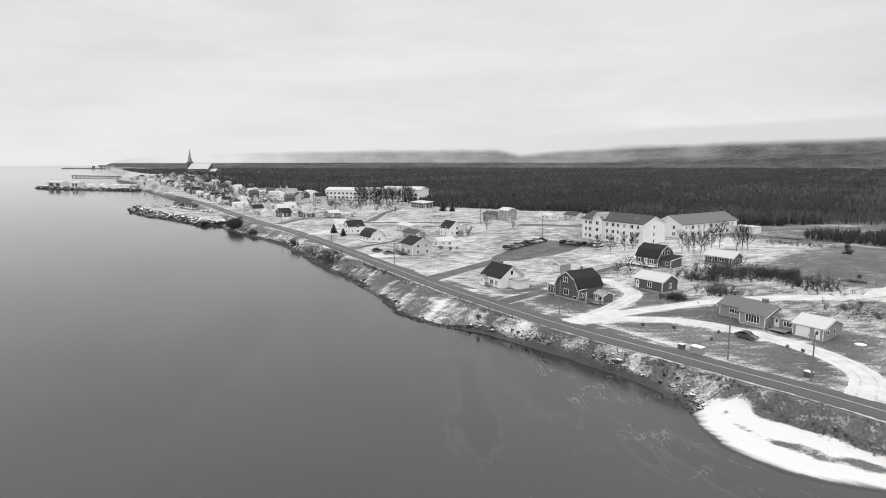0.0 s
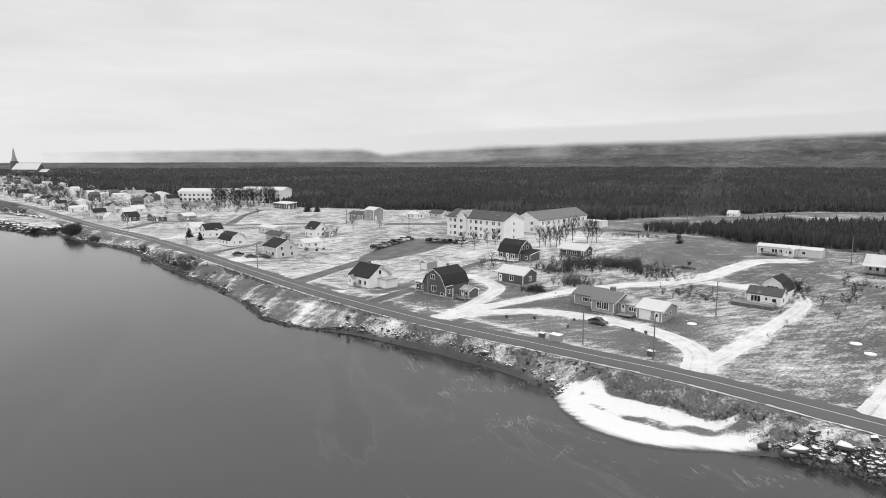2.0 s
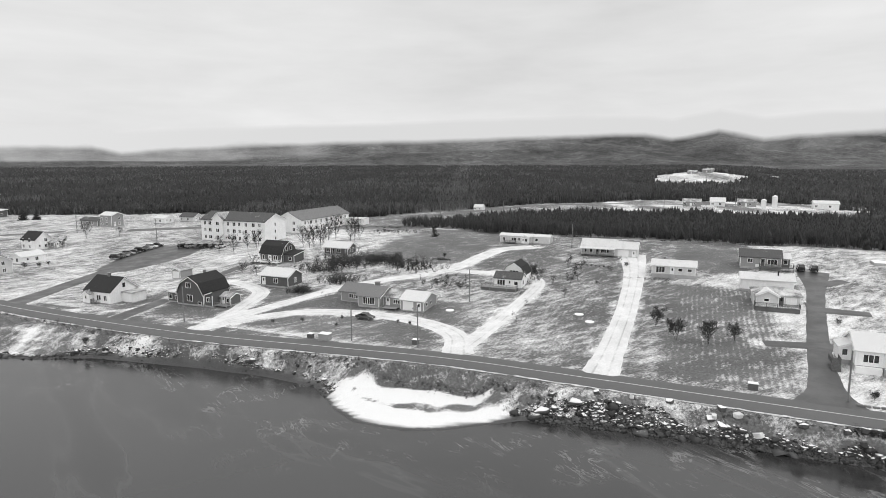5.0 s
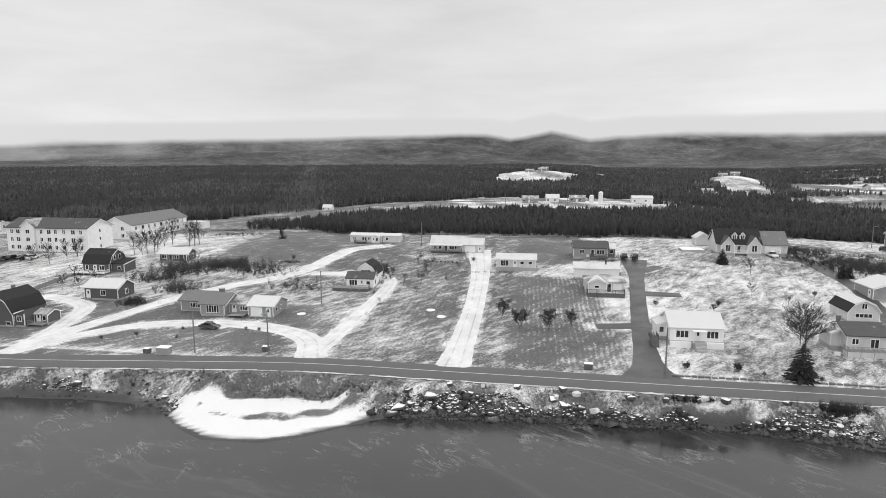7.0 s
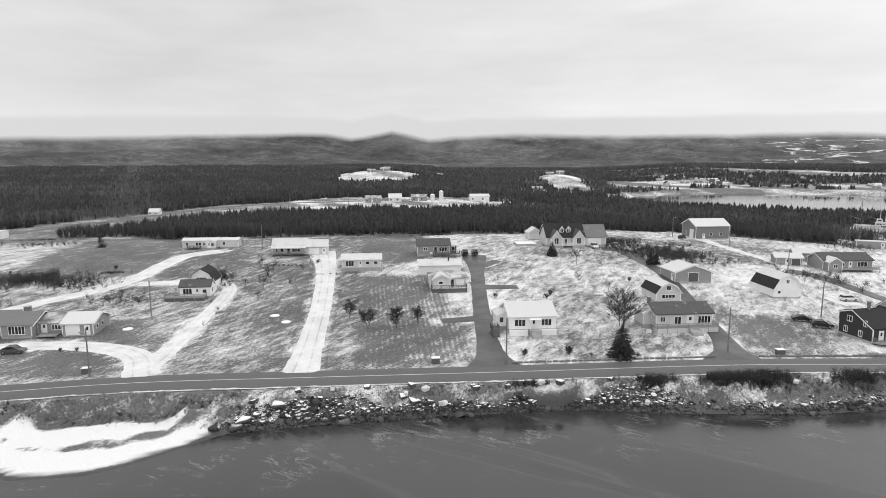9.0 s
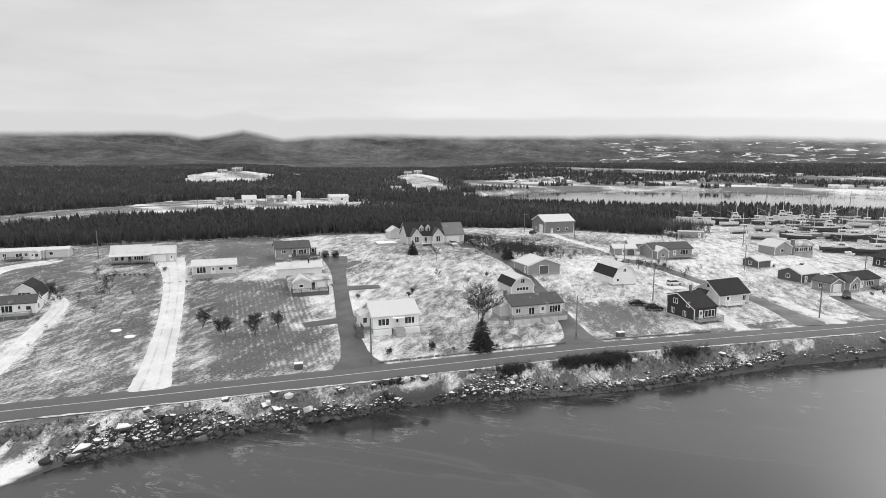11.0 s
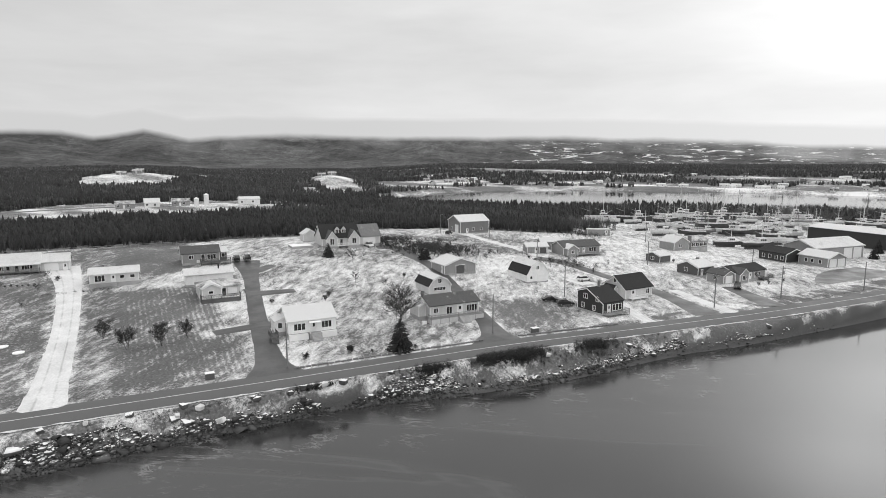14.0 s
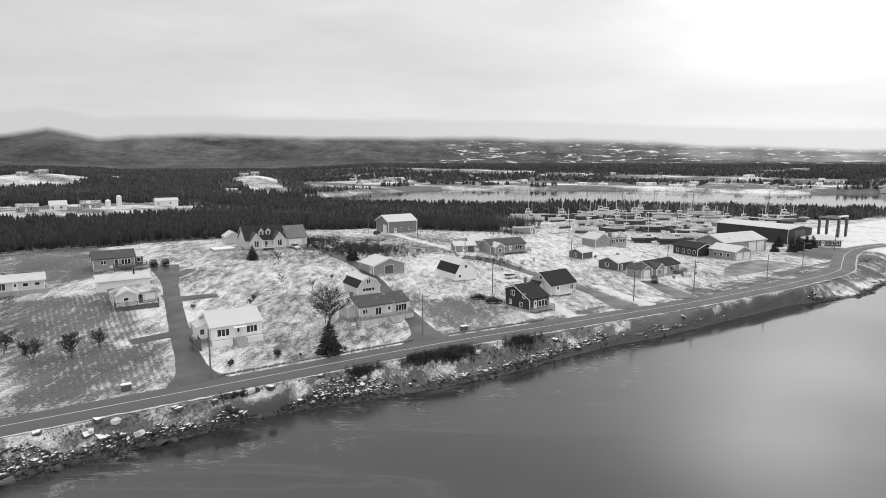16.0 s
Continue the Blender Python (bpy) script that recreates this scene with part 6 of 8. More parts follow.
def bare_tree(name, height, seed, label, spread=0.62, level=4, stems=1, thick=0.02, limbs=15, upright=0.0, low=0.12):
    """A leafless tree: trunk, ascending limbs and fine twigs."""
    rng = random.Random(seed)
    e = tagged(empty(name, 0, 0, -200), label, "tree" if name != "bush" else "bush")
    trunk, crown = bmesh.new(), bmesh.new()
    for s in range(stems):
        lean = Vector((rng.gauss(0, 0.08 + 0.16 * (stems > 1)), rng.gauss(0, 0.08 + 0.16 * (stems > 1)), 1)).normalized()
        grow(trunk, Vector((0, 0, -0.3)), lean, height * 0.72, height * thick, 0, rng, spread, 6)
        for i in range(limbs):
            t = rng.uniform(low, 0.68)
            a = rng.uniform(0, 6.28)
            way = Vector((math.cos(a), math.sin(a), rng.uniform(0.35, 1.5) + upright)).normalized()
            grow(crown, lean * height * t, way, height * rng.uniform(0.24, 0.44) * (1 - 0.35 * t), height * thick * 0.4, level - 2, rng, spread)
    part("trunk", trunk, M["bark"], e)
    part("crown", crown, M["twig"] if name != "bush" else M["brush"], e)
    return e


def spruce_tree(name, height, seed, label):
    """A single spruce: trunk and tiers of drooping boughs made of many small sprays."""
    rng = random.Random(seed)
    e = tagged(empty(name, 0, 0, -200), label, "tree")
    bm = bmesh.new()
    grow(bm, Vector((0, 0, -0.3)), Vector((0, 0, 1)), height, height * 0.018, 0, rng, 0.1, 6)
    part("trunk", bm, M["bark"], e)
    bm = bmesh.new()
    z = height * 0.05
    while z < height * 0.98:
        reach = height * 0.40 * (1 - z / height) ** 0.75 + 0.1
        for i in range(int(7 + reach * 5)):
            a, q = rng.uniform(0, 6.28), reach * rng.uniform(0.65, 1.15)
            o, d = Vector((0, 0, z)), Vector((math.cos(a), math.sin(a), -0.22))
            w = Vector((-math.sin(a), math.cos(a), 0)) * (0.12 + 0.16 * q)
            tip = o + d * q
            for k in (0.35, 0.7, 1.0):
                c = o + d * q * k
                pts = [c + w * rng.uniform(0.5, 1) - d * 0.25 * q, c - w * rng.uniform(0.5, 1) - d * 0.25 * q, c + d * 0.12 * q + Vector((0, 0, -0.06)), c - d * 0.1 * q + Vector((0, 0, 0.10 + 0.05 * q))]
                v = [bm.verts.new(p) for p in pts]
                for f in ((0, 1, 3), (1, 2, 3), (2, 0, 3)):
                    bm.faces.new([v[j] for j in f])
        z += height * 0.035 + 0.06
    part("crown", bm, M["spruce"], e)
    return e


def plant(ob, x, y, turn=0.0, size=1.0, sink=0.1):
    z = float(ground_z(np.array([x]), np.array([y]))[0]) - sink
    c = copy_thing(ob, pose(x, y, z, 0, 0, turn) @ Matrix.Scale(size, 4))
    return c


def remove_thing(ob):
    for o in (*ob.children_recursive, ob):
        bpy.data.objects.remove(o)


def build_trees():
    rng = random.Random(4)
    orchard = [bare_tree("fruit_tree", 4.2, 20 + i, "spreading leafless fruit tree in the frosted field", 0.60, 5, 3, 0.009, 15, 0.25, 0.12) for i in range(3)]
    for i, (x, y, k) in enumerate(((112.8, 81.6, 1.15), (109.5, 73.9, 1.2), (112.6, 68.6, 1.25), (118.1, 66.0, 1.0))):
        tagged(plant(orchard[i % 3], x, y, 70 * i, k), group="orchard trees")
    tall = [bare_tree("bare_tree", 11.0, 31, "tall bare tree beside the grey bungalow", 0.50, 5, 1, 0.010, 46, -0.15, 0.12)]
    plant(tall[0], 133.5, 23.5, 0)
    plant(tall[0], 137.0, 25.0, 130, 0.8)
    young = [bare_tree("bare_tree", 5.0, 40 + i, "small leafless tree on the snowy lawn", 0.5, 5, 1, 0.011, 11, 0.3) for i in range(3)]
    for i, (x, y, k) in enumerate(((186.4, 47.8, 1.1), (166.0, 42.0, 0.8), (163, 33, 0.7), (117, 118, 0.75), (121, 115, 0.9), (126, 117, 0.8), (112, 108, 0.6), (130, 122, 0.8), (137, 131, 0.7), (148, 121, 0.6), (232, 25, 0.8), (70, 196, 0.9), (60, 196, 1.0), (55, 190, 1.0), (58, 186, 0.9), (64, 190, 0.8), (22, 307, 1.6), (12, 285, 1.1), (34, 300, 0.9), (206, -15, 0.8), (210, -8, 0.8))):
        plant(young[i % 3], x, y, 50 * i, k)
    row = [bare_tree("poplar", 9.0, 50 + i, "tall bare poplar with thin upright limbs", 0.34, 4, 1, 0.010, 34, 0.6, 0.10) for i in range(3)]
    for i, (x, y) in enumerate(((85.0, 215.3), (86.2, 212.0), (88.0, 212.4), (90.2, 211.8), (92.3, 214.0), (96.0, 217.0), (100.2, 219.7), (102.6, 212.0), (104.2, 211.3), (106.5, 212.0))):
        tagged(plant(row[i % 3], x, y, 40 * i, rng.uniform(0.9, 1.2)), group="poplar row")
    for i, (x, y) in enumerate(((62.5, 226.0), (68.6, 229.0), (71.0, 226.5), (73.5, 232.0), (58.5, 231.0))):
        tagged(plant(row[i % 3], x, y, 60 * i, rng.uniform(0.7, 0.95)), group="trees before the apartments")
    for i in range(26):
        x, y = -66 + 1.75 * i + rng.uniform(-1.2, 1.2), 468 - 0.5 * i + rng.uniform(-5, 5)
        tagged(plant(row[i % 3], x, y, 30 * i, rng.uniform(1.35, 1.85)), group="trees before the school")
    spruces = [spruce_tree("spruce", 7.5, 60 + i, "dense dark spruce tree standing on the lawn") for i in range(2)]
    for i, (x, y, k) in enumerate(((116.6, 20.7, 0.92), (193.0, 57.8, 0.66), (201.3, 27.9, 0.6), (203.0, 26.5, 0.5), (-50, 305, 0.6), (-57, 318, 0.7), (-45, 322, 0.6), (0, 400, 0.9), (6, 398, 0.8), (247, -147, 0.8), (251, -152, 0.9), (255, -158, 0.85), (259, -163, 0.75), (262, -150, 0.8), (247, -140, 0.7))):
        plant(spruces[i % 2], x, y, 45 * i, k)
    bushes = [bare_tree("bush", 1.7, 70 + i, "round leafless bush, dark brown twigs", 0.75, 4, 6, 0.012, 8) for i in range(3)]
    yard_bushes = ((114.6, 26.0, 0.6), (118.5, 17.9, 0.65), (143.8, 57.7, 0.9), (148.8, 45.6, 1.1), (114.0, 30.5, 1.2), (109.1, 37.6, 0.9), (134.3, 201.2, 1.5), (60.5, 130.5, 0.6), (57, 126, 0.5), (69.5, 119.5, 0.6), (71, 116.5, 0.65), (52, 134, 0.7), (46, 137, 0.6), (225, -60, 0.9), (-1, 253, 1.3), (-6, 247, 0.8), (3, 250, 1.2), (6, 253, 0.9))
    bank_bushes = ((9, 150, 1.1), (168, 24, 0.8), (190, -76, 0.8), (193, -80, 0.8), (197, -86, 0.8), (230, -70, 1.0), (171, 23, 0.9), (176, 30, 1.0), (148, 118, 1.0), (155, 108, 0.9))
    for i, (x, y, k) in enumerate(yard_bushes + bank_bushes):
        plant(bushes[i % 3], x, y, 33 * i, k)
    for i in range(9):
        tagged(plant(bushes[i % 3], 138.2 + 0.6 * i + rng.uniform(-0.15, 0.15), 129.6 - 1.13 * i, 50 * i, rng.uniform(0.4, 0.55)), "small dark bush in a row before the porch", group="bush row")
    for i, (x, y, k) in enumerate(((133.3, 127.3, 0.6), (138.7, 116.3, 0.55), (126, 110, 0.5))):
        plant(young[i], x, y, 80 * i, k)
    for i, (x, y, k) in enumerate(((109.9, 37.7, 0.8), (113.9, 30.0, 1.2), (114.3, 165.2, 0.9), (139.9, 209.8, 1.6), (152.1, 45.7, 1.1))):
        plant(bushes[i % 3], x, y, 60 * i, k)
    for ob in orchard + tall + young + row + spruces + bushes:
        remove_thing(ob)


def build_brush():
    rng = np.random.default_rng(8)
    shapes = [bush_shape(rng) for _ in range(8)]
    pts = []
    # thickets: along, inland, reach, count, height
    hedges = ((-92, 64, 9, 7, 80, 3.8), (-80, 70, 12, 5, 150, 3.6), (-66, 66, 8, 6, 60, 3.0), (-83, 47, 6, 4, 60, 2.8), (-87, 35, 4, 2.5, 70, 2.2), (-96, 56, 8, 3, 50, 3.0), (-49, 53, 12, 7, 70, 1.8), (-62, 78, 4, 0.9, 90, 0.9), (-112, 138, 9, 1.2, 160, 0.8), (-80, 113.7, 1.2, 1.2, 26, 2.4), (-30, 68, 3, 9, 70, 2.4), (-24, 40, 4, 20, 9, 1.3), (-18, 84, 1.2, 14, 70, 0.9), (2, 72, 12, 1.0, 60, 0.8), (112, 96, 17, 13, 620, 2.4), (98, 116, 14, 9, 300, 2.6), (150, 62, 10, 14, 60, 2.2))
    thickets = ((125, 118, 14, 4, 90, 1.2), (140, 70, 8, 5, 50, 1.5), (-100, 122, 14, 5, 90, 1.6), (205, 118, 12, 9, 160, 2.4), (192, 160, 20, 18, 300, 2.6), (40, -7.0, 6, 1.3, 420, 1.1), (54, -5.6, 2.5, 0.9, 90, 1.4), (60, -7.6, 3.5, 1.5, 220, 1.5), (73, -7.6, 4, 1.6, 330, 1.6), (80, -8.2, 4.5, 1.8, 380, 1.8), (97, -9.5, 4, 2, 240, 1.8), (108, -6.4, 2.5, 1, 100, 1.6), (114, -9, 3, 1.6, 130, 1.7), (130, -8, 8, 2.4, 200, 1.0), (160, -8, 14, 2.4, 260, 0.9), (100, -10, 24, 2.6, 260, 0.8), (20, -6.5, 20, 1.2, 200, 0.6), (-75, -8, 24, 3, 420, 0.9), (-150, -8, 30, 3, 420, 1.1), (-110, -10, 20, 2.5, 240, 1.0), (179, -11, 4, 1, 80, 1.3), (145, -8, 9, 2.5, 150, 1.7), (-20, -7.5, 16, 2.5, 160, 0.9), (-48, -7, 14, 2.2, 150, 1.0))
    bank_brush = ((-520, 50, 130, 34, 150, 5.0), (-720, 60, 170, 40, 220, 6.5), (-900, 70, 170, 50, 200, 7.0), (-430, 95, 60, 26, 90, 5.0), (-1120, 70, 160, 60, 160, 7.5), (-620, 24, 220, 16, 90, 4.0), (-367, -7, 6, 2.5, 130, 6.0), (-380, -7, 8, 2.5, 90, 3.5), (-331, -7, 6, 2.0, 90, 2.6), (-271, -7, 7, 2.2, 150, 4.0), (-98, -8, 3, 1.5, 30, 2.4), (-130, -7, 12, 2.5, 120, 1.2), (-175, -7, 14, 3, 140, 1.5), (-225, -9, 20, 4, 240, 2.4), (-290, -10, 30, 4, 240, 2.6), (-345, -12, 12, 5, 160, 3.2), (200, -8, 25, 3, 160, 1.2), (262, -4, 20, 3, 90, 1.2))
    for s0, d0, rs, rd, n, h in hedges + thickets + bank_brush:
        s, d = s0 + rs * rng.normal(0, 0.5, n), d0 + rd * rng.normal(0, 0.5, n)
        x, y = to_world(s, d)
        keep = near_line(SHORE, x, y) > 2.0
        keep &= np.abs(near_line(ROAD, x, y)) > 5.2
        x, y = x[keep], y[keep]
        pts.append(np.stack([x, y, ground_z(x, y) - 0.1, h * rng.uniform(0.25, 1.2, len(x))], 1))
    p = np.concatenate(pts)
    ob = scatter("brush", shapes, p[:, :3], p[:, 3], p[:, 3] * rng.uniform(1.0, 1.7, len(p)), M["brush"], 3)
    tagged(ob, "dark leafless brush in thickets along shore and hedges", "brush", kind="stuff")
    # dead grass on the bank
    tufts = [tuft_shape(rng) for _ in range(5)]
    s = rng.uniform(-260, 320, 22000)
    d = rng.uniform(-16, -3.5, len(s))
    x, y = to_world(s, d)
    keep = (near_line(SHORE, x, y) > 2.6) & (np.abs(near_line(ROAD, x, y)) > 5.6) & (wobble(x, y, 6, 2.0) < 0.35) & ((np.hypot((x - 51) / 1.25, (y - 85) / 0.95) > 15) | (np.abs(near_line(ROAD, x, y)) < 9))
    x, y = x[keep], y[keep]
    h = rng.uniform(0.15, 0.5, len(x))
    ob = scatter("dead_grass", tufts, np.stack([x, y, ground_z(x, y) - 0.02], 1), h, h * 1.5, M["drygrass"], 6)
    tagged(ob, "dead grass tufts on the roadside bank", "grass", kind="stuff")


def build_rocks():
    rng = np.random.default_rng(9)
    shapes = [stone_shape(rng) for _ in range(12)]
    line = spline(SHORE[8:40], 0.5)
    t = np.gradient(line, axis=0)
    t /= np.linalg.norm(t, axis=1)[:, None]
    n = np.stack([-t[:, 1], t[:, 0]], 1)
    k = rng.integers(0, len(line), 70000)
    s = along(line[k, 0], line[k, 1])
    rip = smooth(-14, 2, s) * (1 - smooth(52, 70, s))
    off = 0.9 - 0.6 * rip + np.abs(rng.normal(0.3, 0.8, len(k))) + rip * rng.uniform(0.2, 3.4, len(k))
    off = np.where(rng.random(len(k)) < 0.15 + 0.2 * rip, rng.uniform(-0.3, 1.3, len(k)), off)
    p = line[k] + n[k] * off[:, None]
    size = rng.lognormal(-1.75, 0.6, len(k)) * (1 + 0.35 * rip)
    rate = np.clip(0.34 + 0.4 * wobble(p[:, 0], p[:, 1], 12, 1.0) + 0.75 * rip + 0.1 * smooth(150, 230, s), 0.04, 1)
    spit = np.hypot((p[:, 0] - 51) / 1.3, (p[:, 1] - 84)) < 15
    keep = (rng.random(len(k)) < rate) & (off > -0.3) & (off < 8.0) & ~(spit & (off < 8)) & (np.abs(near_line(ROAD, p[:, 0], p[:, 1])) > 6.8 + 0.8 * wobble(p[:, 0], p[:, 1], 5, 2.0))
    p, size = p[keep], np.clip(size[keep], 0.12, 1.5)
    z = ground_z(p[:, 0], p[:, 1])
    ob = scatter("shore_rocks", shapes, np.stack([p[:, 0], p[:, 1], z + size * 0.16], 1), size * rng.uniform(0.8, 1.3, len(p)), size * rng.uniform(1.0, 1.7, len(p)), M["rock"], 2, 0.35)
    tagged(ob, "tumbled dark rocks with snow caps along the shore", "rocks", kind="stuff")
    # single large blocks, some of pale concrete
    for i in range(46):
        s = float(rng.uniform(0, 62)) if i < 34 else float(rng.uniform(62, 230))
        q = line[int(np.argmin(np.abs(along(line[:, 0], line[:, 1]) - s)))]
        j = int(np.argmin(np.abs(along(line[:, 0], line[:, 1]) - s)))
        o = float(rng.uniform(1.2, 5.5))
        x, y = q[0] + n[j, 0] * o, q[1] + n[j, 1] * o
        if abs(float(near_line(ROAD, np.array([x]), np.array([y]))[0])) < 5.2:
            continue
        bm = bmesh.new()
        w = float(rng.uniform(0.6, 1.4))
        add_box(bm, -w / 2, -w * 0.36, -0.35, w / 2, w * 0.36, 0.35)
        for v in bm.verts:
            v.co += Vector(rng.normal(0, 0.10, 3))
        bmesh.ops.bevel(bm, geom=bm.edges[:], offset=0.09, segments=1, affect="EDGES")
        ob = part("boulder", bm, M["slab"] if i % 4 == 0 else M["rock"], None)
        ob.matrix_world = pose(x, y, float(ground_z(np.array([x]), np.array([y]))[0]) + 0.2, *rng.uniform(-18, 18, 2), float(rng.uniform(0, 180)))
        tagged(ob, "broken pale concrete block among shore rocks" if i % 4 == 0 else "large snow-capped boulder on the shore", "boulder", "shore boulders")


M["drygrass"] = foliage("dead_grass_blades", 0.06, 0.20)
M["slab"] = plain("broken_concrete", 0.6, 0.85, 0.2)
build_woods()
build_trees()
build_brush()
build_rocks()


# ---- vehicles ----
def wheel(parent, x, y, r=0.33, w=0.22):
    bm = bmesh.new()
    bmesh.ops.create_cone(bm, cap_ends=True, segments=14, radius1=r, radius2=r, depth=w, matrix=Matrix.Translation((x, y, r)) @ Matrix.Rotation(math.pi / 2, 4, "X"))
    ob = part("wheel", bm, M["rubber"], parent)
    bm = bmesh.new()
    bmesh.ops.create_cone(bm, cap_ends=True, segments=10, radius1=r * 0.6, radius2=r * 0.6, depth=w + 0.02, matrix=Matrix.Translation((x, y, r)) @ Matrix.Rotation(math.pi / 2, 4, "X"))
    part("rim", bm, M["steelgrey"], ob)


def car(name, paint, label, kind="sedan"):
    """A parked car along x, nose to +x: lower body, glazed cabin, roof, wheels, lamps."""
    e = tagged(empty(name, 0, 0, -200), label, "pickup" if kind == "pickup" else "car")
    low = {"sedan": [(-2.3, 0.35), (-2.35, 0.8), (-1.7, 0.95), (1.0, 0.92), (2.1, 0.75), (2.3, 0.5), (2.25, 0.3)],
           "suv": [(-2.2, 0.4), (-2.25, 1.0), (-1.9, 1.08), (1.0, 1.05), (2.1, 0.9), (2.25, 0.6), (2.2, 0.35)],
           "pickup": [(-2.8, 0.5), (-2.8, 1.1), (-0.5, 1.1), (1.3, 1.1), (2.6, 1.0), (2.75, 0.7), (2.7, 0.45)]}[kind]
    cab = {"sedan": [(-1.7, 0.93), (-0.95, 1.40), (0.35, 1.42), (1.15, 0.92)], "suv": [(-2.1, 1.05), (-1.75, 1.62), (0.25, 1.66), (1.05, 1.05)], "pickup": [(-0.7, 1.08), (-0.5, 1.75), (0.75, 1.78), (1.5, 1.08)]}[kind]
    half = 0.9 if kind != "pickup" else 0.98
    bm = bmesh.new()
    prism(bm, low, -half, half, "y", 0, 0)
    bmesh.ops.bevel(bm, geom=bm.edges[:], offset=0.07, segments=2, affect="EDGES")
    part("body", bm, paint, e)
    bm = bmesh.new()
    prism(bm, cab, -half + 0.12, half - 0.12, "y", 0, 0)
    part("cabin_glass", bm, M["glass"], e)
    bm = bmesh.new()
    (a, za), (b, zb) = cab[1], cab[2]
    prism(bm, [(a - 0.05, za - 0.03), (a, za + 0.05), (b, zb + 0.05), (b + 0.06, zb - 0.03)], -half + 0.1, half - 0.1, "y", 0, 0)
    part("car_roof", bm, paint, e)
    for x in (low[0][0] + 0.85, low[-1][0] - 0.85):
        for y in (-half + 0.1, half - 0.1):
            wheel(e, x, y, 0.36 if kind != "sedan" else 0.32)
    for y in (-half + 0.3, half - 0.3):
        box_part("headlight", e, "lamp", low[-2][0] - 0.06, y - 0.15, 0.62, low[-2][0] + 0.015, y + 0.15, 0.76)
        box_part("tail_light", e, "cardark", low[0][0] - 0.05, y - 0.14, 0.7, low[0][0] + 0.02, y + 0.14, 0.85)
    if kind == "pickup":
        box_part("load_bed", e, "rubber", -2.7, -0.8, 1.101, -0.75, 0.8, 1.13)
    return e


def build_cars():
    kinds = {(k, c): car("pickup_truck" if k == "pickup" else "car", M[m], f"{t} {'pickup truck' if k == 'pickup' else k} parked on the {w}", k) for k, c, m, t, w in (
        ("sedan", "dark", "cardark", "dark grey", "snowy driveway"), ("sedan", "black", "carblack", "black", "wet asphalt"), ("suv", "black", "carblack", "black", "wet asphalt"), ("suv", "white", "carwhite", "white", "snowy ground"),
        ("suv", "silver", "carmid", "silver", "wet asphalt"), ("sedan", "silver", "carmid", "silver", "car park"), ("pickup", "white", "carwhite", "white", "drive by the garage"), ("pickup", "dark", "cardark", "dark", "asphalt drive"))}
    spots = [(("sedan", "dark"), 64.8, 126.6, -57), (("suv", "black"), 180.5, 83.5, 33), (("suv", "black"), 182.0, 80.7, 33), (("pickup", "white"), 214.6, 49.2, -145), (("pickup", "dark"), 221.5, 43.0, -150), (("suv", "white"), 187.6, -23.9, -60),
             (("suv", "black"), 157.5, -15.6, -80), (("sedan", "black"), 161.2, -12.0, -80), (("suv", "black"), 185.4, -68.2, 165), (("sedan", "dark"), -22.1, 246.4, 20), (("sedan", "black"), -27.7, 254.2, 20), (("suv", "black"), 276, 26, -20), (("sedan", "silver"), -14, 266, -30)]
    for i in range(8):
        spots.append(((("suv", "black"), ("sedan", "silver"), ("suv", "silver"), ("sedan", "dark"), ("suv", "black"), ("sedan", "silver"), ("suv", "white"), ("sedan", "black"))[i], 26.5 + 2.3 * i, 246.5 + 2.0 * i, -30))
    for i in range(6):
        spots.append(((("suv", "black"), ("suv", "silver"), ("sedan", "dark"), ("suv", "black"), ("sedan", "black"), ("suv", "white"))[i], 50 + 2.2 * i, 250 - 2.4 * i, 30))
    for key, x, y, rz in spots:
        z = float(ground_z(np.array([x]), np.array([y]))[0]) + 0.11
        copy_thing(kinds[key], pose(x, y, z, 0, 0, rz))
    for ob in kinds.values():
        remove_thing(ob)


# ---- poles, boxes and small things ----
def tube(bm, a, b, r0, r1, sides=8):
    way = Vector(b) - Vector(a)
    m = Matrix.Translation((Vector(a) + Vector(b)) / 2) @ way.to_track_quat("Z", "Y").to_matrix().to_4x4()
    bmesh.ops.create_cone(bm, cap_ends=True, segments=sides, radius1=r0, radius2=r1, depth=way.length, matrix=m)


def utility_pole(name, h, arm, label, lamp=False):
    e = tagged(empty(name, 0, 0, -200), label, "pole")
    bm = bmesh.new()
    tube(bm, (0, 0, -0.8), (0, 0, h), 0.17, 0.11)
    part("shaft", bm, M["pole"], e)
    if arm:
        ob = box_part("crossarm", e, "pole", -1.1, -0.18, h - 0.75, 1.1, -0.06, h - 0.62)
        for x in (-1.0, -0.45, 0.45, 1.0):
            bm = bmesh.new()
            tube(bm, (x, -0.12, h - 0.62), (x, -0.12, h - 0.44), 0.05, 0.04, 6)
            part("insulator", bm, M["trim"], ob)
        bm = bmesh.new()
        tube(bm, (0, -0.42, h - 2.3), (0, -0.42, h - 1.45), 0.26, 0.26, 10)
        part("transformer", bm, M["steelgrey"], e)
    if lamp:
        bm = bmesh.new()
        tube(bm, (0, -0.1, h - 0.6), (0, -1.7, h - 0.2), 0.05, 0.04, 6)
        arm_ob = part("lamp_arm", bm, M["steelgrey"], e)
        box_part("lamp_head", arm_ob, "steelgrey", -0.14, -2.2, h - 0.30, 0.14, -1.6, h - 0.12)
    return e


